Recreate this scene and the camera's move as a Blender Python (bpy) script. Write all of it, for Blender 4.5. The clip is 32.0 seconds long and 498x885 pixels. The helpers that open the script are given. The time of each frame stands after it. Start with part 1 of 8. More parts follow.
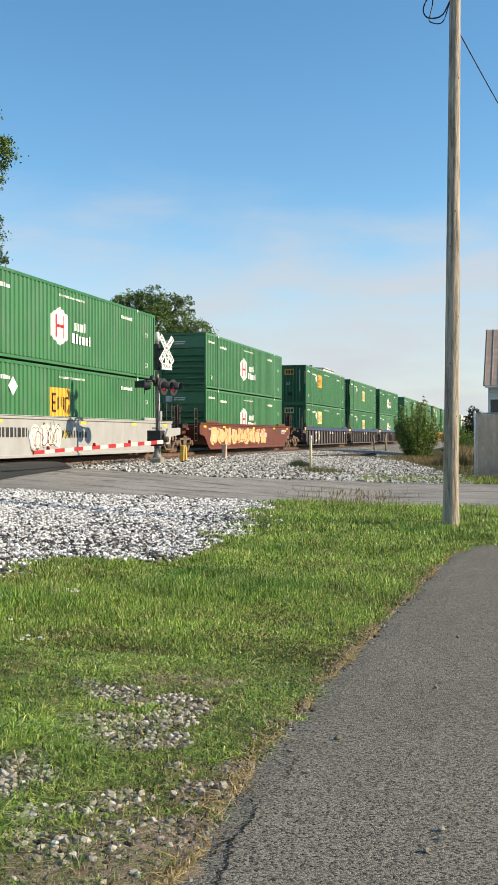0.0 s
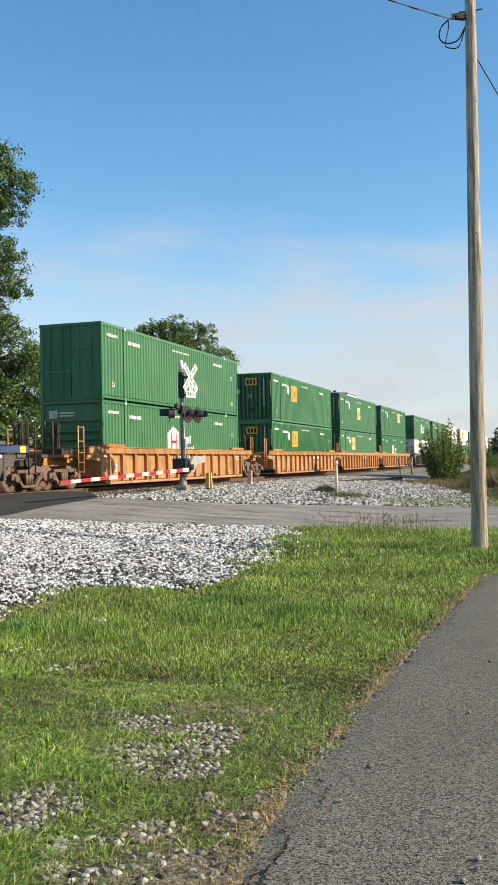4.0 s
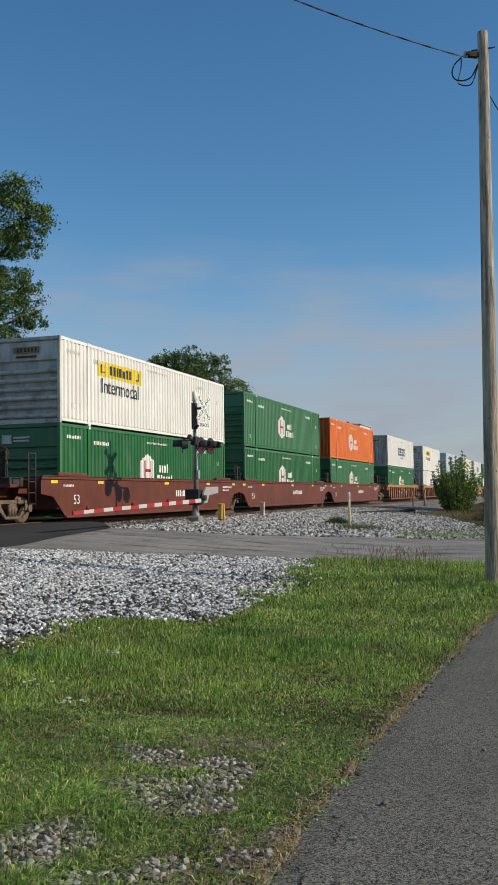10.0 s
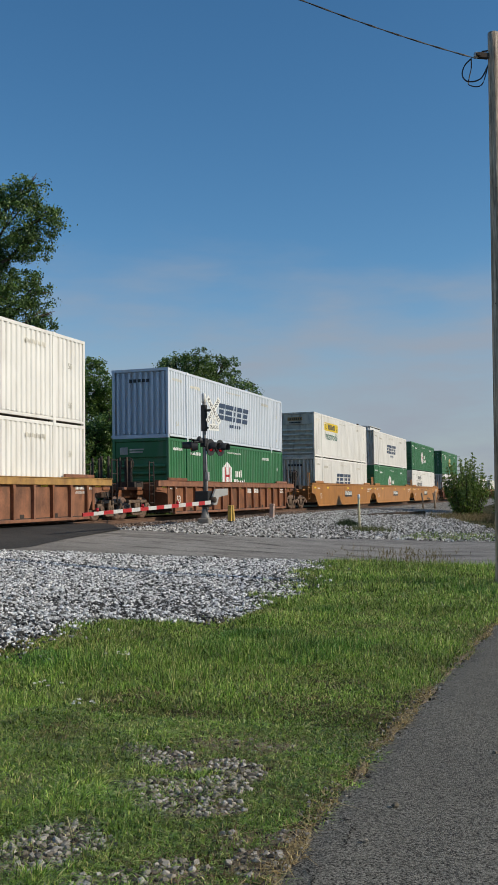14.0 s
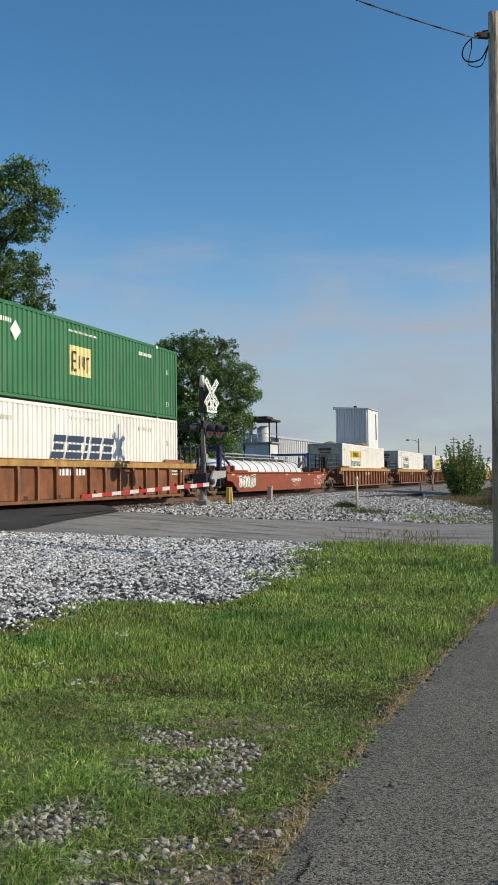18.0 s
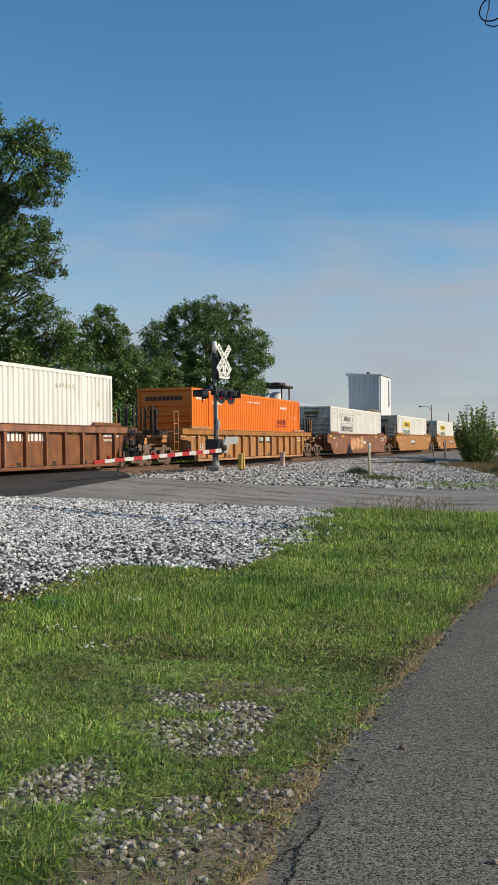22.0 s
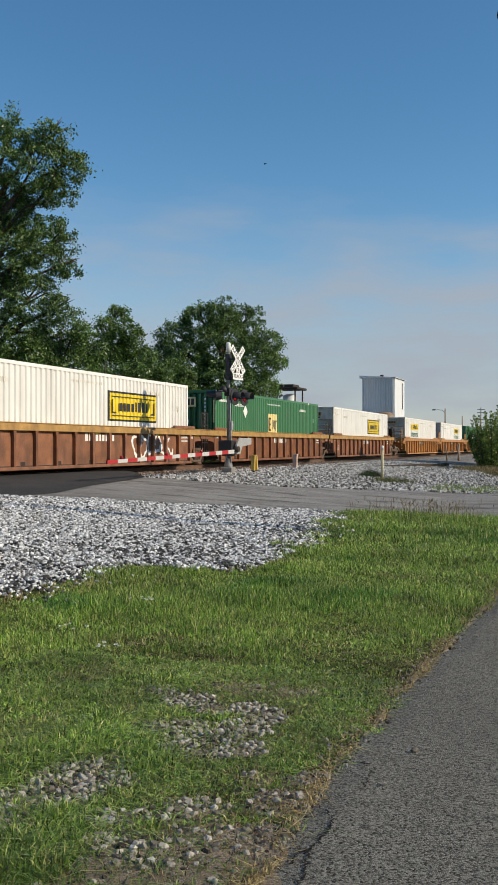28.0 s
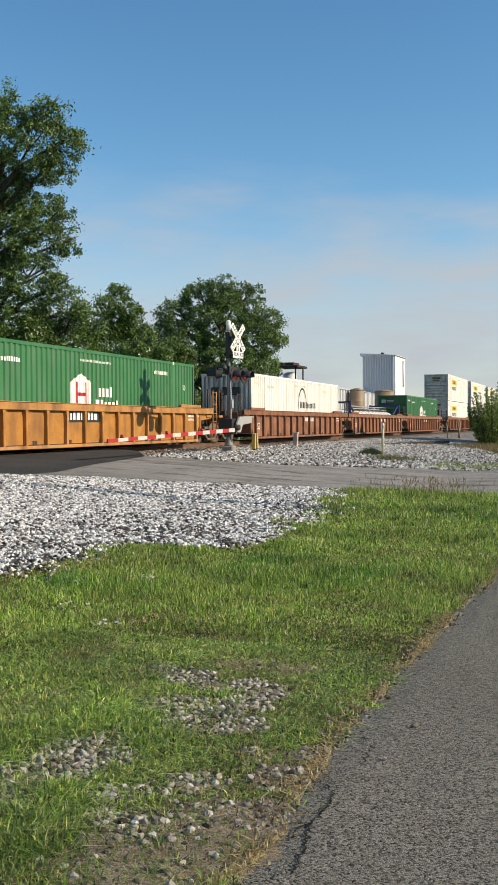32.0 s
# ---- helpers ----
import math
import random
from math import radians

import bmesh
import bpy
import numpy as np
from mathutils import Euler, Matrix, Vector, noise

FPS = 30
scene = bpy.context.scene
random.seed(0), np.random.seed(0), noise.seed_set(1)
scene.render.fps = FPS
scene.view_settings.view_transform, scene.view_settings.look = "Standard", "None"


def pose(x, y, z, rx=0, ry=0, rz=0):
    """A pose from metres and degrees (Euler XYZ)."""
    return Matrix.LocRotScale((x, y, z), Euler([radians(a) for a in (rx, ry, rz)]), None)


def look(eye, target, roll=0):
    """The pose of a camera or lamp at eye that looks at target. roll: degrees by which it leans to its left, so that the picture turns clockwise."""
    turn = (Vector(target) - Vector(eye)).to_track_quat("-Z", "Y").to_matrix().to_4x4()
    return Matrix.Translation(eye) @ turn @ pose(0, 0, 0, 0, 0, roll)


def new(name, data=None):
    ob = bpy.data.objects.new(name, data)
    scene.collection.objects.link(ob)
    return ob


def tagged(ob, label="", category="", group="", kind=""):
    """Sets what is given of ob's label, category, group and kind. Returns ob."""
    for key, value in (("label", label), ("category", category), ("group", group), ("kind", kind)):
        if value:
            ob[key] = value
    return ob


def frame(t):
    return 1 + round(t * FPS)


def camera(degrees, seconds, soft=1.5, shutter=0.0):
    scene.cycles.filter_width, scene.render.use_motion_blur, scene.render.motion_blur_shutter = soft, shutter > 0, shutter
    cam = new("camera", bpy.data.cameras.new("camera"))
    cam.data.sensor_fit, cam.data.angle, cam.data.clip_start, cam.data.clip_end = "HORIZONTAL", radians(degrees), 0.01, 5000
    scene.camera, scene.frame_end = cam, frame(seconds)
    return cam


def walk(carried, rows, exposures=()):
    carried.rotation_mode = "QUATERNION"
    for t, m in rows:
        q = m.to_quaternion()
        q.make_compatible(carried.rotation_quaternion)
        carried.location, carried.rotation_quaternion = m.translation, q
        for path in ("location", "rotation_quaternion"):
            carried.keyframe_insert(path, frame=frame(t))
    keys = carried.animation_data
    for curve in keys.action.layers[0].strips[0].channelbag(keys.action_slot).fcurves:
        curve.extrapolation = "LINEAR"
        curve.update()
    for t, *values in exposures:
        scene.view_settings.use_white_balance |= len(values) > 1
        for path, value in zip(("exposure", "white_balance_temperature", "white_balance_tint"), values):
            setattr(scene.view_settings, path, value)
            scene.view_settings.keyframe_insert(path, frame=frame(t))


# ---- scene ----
cam = camera(29.16, 32.0, soft=0.6)
PATH = [
    (0.0, 16.110, -46.455, 0.614, 89.615, 0.045, 16.062),
    (0.5, 16.114, -46.453, 0.611, 89.958, -0.010, 16.483),
    (1.0, 16.115, -46.471, 0.619, 90.815, 0.450, 16.686),
    (1.5, 16.114, -46.466, 0.616, 90.922, 0.431, 16.666),
    (2.0, 16.115, -46.481, 0.621, 91.204, 0.494, 16.792),
    (2.5, 16.106, -46.469, 0.619, 91.026, 0.399, 16.955),
    (4.5, 16.109, -46.441, 0.608, 91.345, 1.239, 17.683),
    (5.0, 16.112, -46.464, 0.621, 91.636, 0.637, 17.452),
    (5.5, 16.110, -46.445, 0.614, 91.632, 1.011, 17.396),
    (6.0, 16.107, -46.458, 0.621, 92.209, 0.753, 17.655),
    (6.5, 16.101, -46.475, 0.628, 92.592, 0.283, 18.032),
    (7.0, 16.097, -46.464, 0.618, 92.537, 0.227, 18.324),
    (7.5, 16.102, -46.483, 0.625, 92.497, 0.299, 18.322),
    (8.0, 16.103, -46.489, 0.628, 92.918, 0.538, 18.344),
    (8.5, 16.097, -46.466, 0.616, 92.995, 0.523, 18.459),
    (9.0, 16.105, -46.474, 0.623, 93.214, 0.758, 18.100),
    (9.5, 16.108, -46.479, 0.629, 92.994, 0.802, 18.213),
    (10.0, 16.103, -46.478, 0.626, 93.067, 0.798, 18.304),
    (10.5, 16.099, -46.469, 0.620, 93.173, 0.650, 18.363),
    (11.0, 16.095, -46.466, 0.622, 93.281, 0.454, 18.435),
    (11.5, 16.102, -46.484, 0.629, 93.204, 0.607, 18.409),
    (12.0, 16.101, -46.469, 0.622, 93.323, 0.741, 18.349),
    (12.5, 16.107, -46.467, 0.620, 93.236, 0.874, 18.566),
    (13.0, 16.104, -46.476, 0.623, 93.170, 0.790, 18.661),
    (13.5, 16.098, -46.468, 0.619, 93.172, 0.795, 18.807),
    (15.5, 16.095, -46.480, 0.622, 93.312, 0.549, 19.116),
    (16.0, 16.098, -46.483, 0.623, 93.315, 0.593, 19.381),
    (16.5, 16.100, -46.487, 0.627, 93.183, 0.545, 19.070),
    (17.0, 16.095, -46.475, 0.621, 92.398, 0.557, 18.973),
    (17.5, 16.098, -46.473, 0.621, 92.091, 0.666, 18.618),
    (18.0, 16.097, -46.482, 0.622, 92.125, 0.703, 18.756),
    (18.5, 16.104, -46.488, 0.626, 92.240, 0.775, 18.840),
    (19.0, 16.100, -46.470, 0.622, 92.087, 0.904, 19.099),
    (19.5, 16.094, -46.482, 0.626, 91.890, 0.402, 19.229),
    (20.0, 16.095, -46.481, 0.622, 91.315, 0.565, 19.470),
    (20.5, 16.098, -46.470, 0.614, 90.599, 1.104, 19.864),
    (21.0, 16.089, -46.472, 0.613, 90.607, 0.800, 19.981),
    (21.5, 16.094, -46.474, 0.613, 90.169, 0.831, 19.730),
    (22.0, 16.096, -46.481, 0.616, 90.114, 0.569, 19.492),
    (22.5, 16.090, -46.474, 0.615, 89.789, 0.416, 19.576),
    (23.0, 16.093, -46.467, 0.614, 90.144, 0.417, 19.837),
    (23.5, 16.090, -46.466, 0.611, 89.397, 0.519, 19.683),
    (24.0, 16.090, -46.468, 0.610, 89.183, 0.498, 19.716),
    (24.5, 16.094, -46.468, 0.607, 89.103, 0.460, 19.651),
    (26.5, 16.088, -46.478, 0.615, 90.204, -0.050, 20.206),
    (27.0, 16.089, -46.470, 0.613, 90.331, 0.129, 20.419),
    (27.5, 16.091, -46.482, 0.614, 90.565, -0.039, 20.415),
    (28.0, 16.089, -46.476, 0.612, 90.209, 0.006, 20.261),
    (28.5, 16.089, -46.476, 0.613, 90.405, 0.225, 20.372),
    (29.0, 16.095, -46.472, 0.612, 90.604, 0.615, 20.410),
    (29.5, 16.090, -46.474, 0.613, 90.784, 0.303, 20.486),
    (30.0, 16.094, -46.476, 0.610, 90.756, 0.186, 20.528),
    (30.5, 16.098, -46.466, 0.608, 90.382, 0.515, 20.062),
    (31.0, 16.096, -46.461, 0.603, 89.850, 0.529, 19.766),
    (31.5, 16.090, -46.464, 0.606, 89.597, 0.373, 20.224),
    (32.0, 16.089, -46.458, 0.604, 88.924, 0.265, 20.300),
]
EXPOSURES = [(0.0, 0.44, 7150, 10), (2.5, 0.42, 7100, 10), (5.0, 0.45, 6950, 10), (6.0, 0.35, 6800, 10), (7.0, 0.15, 6640, 10), (8.0, -0.26, 6470, 10), (9.0, -0.38, 6470, 10), (10.0, -0.38, 6450, 10), (11.0, 0.05, 6540, 10), (12.0, -0.24, 6420, 10), (13.0, -0.44, 6390, 10), (16.0, -0.50, 6240, 10), (17.0, -0.33, 6320, 10), (18.0, -0.21, 6450, 10), (19.0, -0.02, 6680, 10), (20.0, -0.29, 6540, 10), (21.0, -0.24, 6610, 10), (22.0, -0.21, 6660, 10), (23.0, -0.06, 6800, 10), (24.0, -0.28, 6730, 10), (27.0, -0.24, 6700, 10), (28.0, -0.25, 6630, 10), (29.0, 0.00, 6770, 10), (30.0, -0.27, 6660, 10), (31.0, -0.30, 6680, 10), (32.0, 0.11, 7050, 10)]
walk(cam, [(t, pose(*p)) for t, *p in PATH], EXPOSURES)

# ---- light ----
SUN_AZIMUTH, SUN_ELEVATION = 82.0, 28.5      # degrees clockwise from +Y, above the horizon
world = bpy.data.worlds.new("sky")
scene.world = world
world.use_nodes = True
wn, wl = world.node_tree.nodes, world.node_tree.links
wn.clear()
sky = wn.new("ShaderNodeTexSky")
sky.sky_type = 'NISHITA'
sky.sun_disc = False
sky.sun_elevation, sky.sun_rotation = radians(SUN_ELEVATION), radians(SUN_AZIMUTH)
sky.air_density, sky.dust_density, sky.ozone_density = 1.0, 0.15, 3.0
geo = wn.new("ShaderNodeTexCoord")
sep = wn.new("ShaderNodeSeparateXYZ")
wl.new(geo.outputs["Generated"], sep.inputs[0])
bank = wn.new("ShaderNodeMapRange")           # pale haze and thin cloud low over the horizon
bank.interpolation_type = 'SMOOTHSTEP'
bank.inputs["From Min"].default_value, bank.inputs["From Max"].default_value = 0.265, 0.105
stretch = wn.new("ShaderNodeMapping")
stretch.inputs["Scale"].default_value = (2.2, 2.2, 9.0)
wl.new(geo.outputs["Generated"], stretch.inputs["Vector"])
wisp = wn.new("ShaderNodeTexNoise")
wisp.inputs["Scale"].default_value, wisp.inputs["Detail"].default_value, wisp.inputs["Roughness"].default_value = 2.3, 5.0, 0.55
wl.new(stretch.outputs["Vector"], wisp.inputs["Vector"])
ragged_top = wn.new("ShaderNodeMath")
ragged_top.operation = 'MULTIPLY_ADD'
wl.new(wisp.outputs["Fac"], ragged_top.inputs[0])
ragged_top.inputs[1].default_value = -0.16
uplift = wn.new("ShaderNodeMath")
uplift.operation = 'ADD'
uplift.inputs[1].default_value = 0.08
wl.new(sep.outputs["Z"], uplift.inputs[0])
wl.new(uplift.outputs[0], ragged_top.inputs[2])
wl.new(ragged_top.outputs[0], bank.inputs["Value"])
thin = wn.new("ShaderNodeMapRange")
thin.inputs["From Min"].default_value, thin.inputs["From Max"].default_value = 0.36, 0.60
wl.new(wisp.outputs["Fac"], thin.inputs["Value"])
cover = wn.new("ShaderNodeMath")
cover.operation = 'MULTIPLY_ADD'
wl.new(thin.outputs["Result"], cover.inputs[0])
cover.inputs[1].default_value, cover.inputs[2].default_value = 0.30, 0.64
amount = wn.new("ShaderNodeMath")
amount.operation = 'MULTIPLY'
wl.new(bank.outputs["Result"], amount.inputs[0])
wl.new(cover.outputs[0], amount.inputs[1])
mixer = wn.new("ShaderNodeMixRGB")
wl.new(amount.outputs[0], mixer.inputs["Fac"])
deep = wn.new("ShaderNodeHueSaturation")
deep.inputs["Saturation"].default_value, deep.inputs["Value"].default_value = 1.21, 1.27
deep.inputs["Hue"].default_value = 0.495
wl.new(sky.outputs["Color"], deep.inputs["Color"])
wl.new(deep.outputs["Color"], mixer.inputs["Color1"])
mixer.inputs["Color2"].default_value = (3.80, 4.22, 4.88, 1)
back = wn.new("ShaderNodeBackground")
back.inputs["Strength"].default_value = 0.12
wl.new(mixer.outputs["Color"], back.inputs["Color"])
wout = wn.new("ShaderNodeOutputWorld")
wl.new(back.outputs[0], wout.inputs[0])
sun = new("sun", bpy.data.lights.new("sun", 'SUN'))
sun.data.energy, sun.data.angle, sun.data.color = 5.0, radians(0.5), (1.0, 0.88, 0.69)
sa, se = radians(SUN_AZIMUTH), radians(SUN_ELEVATION)
sun.matrix_world = look((60 * math.sin(sa), 60 * math.cos(sa), 60 * math.tan(se)), (0, 0, 0))


# ---- materials ----
def mat(name, colour, rough=0.6, metal=0.0, vary=0.18, scale=6.0, grain=60.0, bump=0.0, dirt=None, dirt_amount=0.0, streak=1.0, islands=None, spread=0.0, translucent=0.0, sheen=None, along=1.0):
    """A procedural surface: colour varied at two scales, optional dirt streaks, fine relief, and tints by piece."""
    m = bpy.data.materials.new(name)
    m.use_nodes = True
    n, l = m.node_tree.nodes, m.node_tree.links
    b = n["Principled BSDF"]
    b.inputs["Roughness"].default_value, b.inputs["Metallic"].default_value = rough, metal
    b.inputs["Specular IOR Level"].default_value = sheen if sheen is not None else (0.15 if rough > 0.74 else 0.5)
    tc, oi, off = n.new("ShaderNodeTexCoord"), n.new("ShaderNodeObjectInfo"), n.new("ShaderNodeVectorMath")
    off.operation = 'MULTIPLY_ADD'
    off.inputs[1].default_value = (1, 1, 1)
    shift = n.new("ShaderNodeVectorMath")
    shift.operation = 'SCALE'
    shift.inputs[0].default_value = (37.0, 53.0, 19.0)
    l.new(oi.outputs["Random"], shift.inputs["Scale"])
    l.new(tc.outputs["Object"], off.inputs[0])
    l.new(shift.outputs[0], off.inputs[2])

    def noise_node(s, detail=3.0, stretch_z=1.0):
        mp = n.new("ShaderNodeMapping")
        mp.inputs["Scale"].default_value = (s, s, s / stretch_z)
        l.new(off.outputs[0], mp.inputs["Vector"])
        t = n.new("ShaderNodeTexNoise")
        t.inputs["Scale"].default_value, t.inputs["Detail"].default_value = 1.0, detail
        l.new(mp.outputs["Vector"], t.inputs["Vector"])
        return t

    def ramp(fac, lo, hi, a, z):
        r = n.new("ShaderNodeMapRange")
        for k, v in zip(("From Min", "From Max", "To Min", "To Max"), (lo, hi, a, z)):
            r.inputs[k].default_value = v
        l.new(fac, r.inputs["Value"])
        return r.outputs["Result"]

    big, fine = noise_node(scale, 3.0, along), noise_node(grain, 3.0, along)
    both = n.new("ShaderNodeMath")
    both.operation = 'ADD'
    l.new(ramp(big.outputs["Fac"], 0.3, 0.7, -vary, vary), both.inputs[0])
    l.new(ramp(fine.outputs["Fac"], 0.3, 0.7, 1 - vary * 0.6, 1 + vary * 0.6), both.inputs[1])
    tint = n.new("ShaderNodeVectorMath")
    tint.operation = 'SCALE'
    tint.inputs[0].default_value = colour
    l.new(both.outputs[0], tint.inputs["Scale"])
    out = tint.outputs[0]
    if islands:
        g, mx = n.new("ShaderNodeNewGeometry"), n.new("ShaderNodeMixRGB")
        cr = n.new("ShaderNodeValToRGB")
        while len(cr.color_ramp.elements) < len(islands):
            cr.color_ramp.elements.new(0.5)
        for i, (e, c) in enumerate(zip(cr.color_ramp.elements, islands)):
            e.position, e.color = i / (len(islands) - 1), (*c, 1)
        l.new(g.outputs["Random Per Island"], cr.inputs["Fac"])
        mul = n.new("ShaderNodeVectorMath")
        mul.operation = 'SCALE'
        l.new(cr.outputs["Color"], mul.inputs[0])
        l.new(both.outputs[0], mul.inputs["Scale"])
        out = mul.outputs[0]
    if spread:
        hs = n.new("ShaderNodeHueSaturation")
        l.new(ramp(oi.outputs["Random"], 0, 1, 1 - spread, 1 + spread), hs.inputs["Value"])
        l.new(ramp(oi.outputs["Random"], 0, 1, 1 + spread * 0.6, 1 - spread * 0.6), hs.inputs["Saturation"])
        l.new(out, hs.inputs["Color"])
        out = hs.outputs["Color"]
    if dirt:
        st = noise_node(2.6, 5.0, streak)
        mx = n.new("ShaderNodeMixRGB")
        l.new(ramp(st.outputs["Fac"], 0.48, 0.78, 0.0, dirt_amount), mx.inputs["Fac"])
        l.new(out, mx.inputs["Color1"])
        mx.inputs["Color2"].default_value = (*dirt, 1)
        out = mx.outputs["Color"]
    l.new(out, b.inputs["Base Color"])
    if bump:
        bp = n.new("ShaderNodeBump")
        bp.inputs["Strength"].default_value, bp.inputs["Distance"].default_value = 0.6, bump
        l.new(fine.outputs["Fac"], bp.inputs["Height"])
        l.new(bp.outputs["Normal"], b.inputs["Normal"])
    if translucent:
        tr, ms = n.new("ShaderNodeBsdfTranslucent"), n.new("ShaderNodeMixShader")
        l.new(out, tr.inputs["Color"])
        ms.inputs["Fac"].default_value = translucent
        l.new(b.outputs[0], ms.inputs[1])
        l.new(tr.outputs[0], ms.inputs[2])
        l.new(ms.outputs[0], n["Material Output"].inputs["Surface"])
    return m


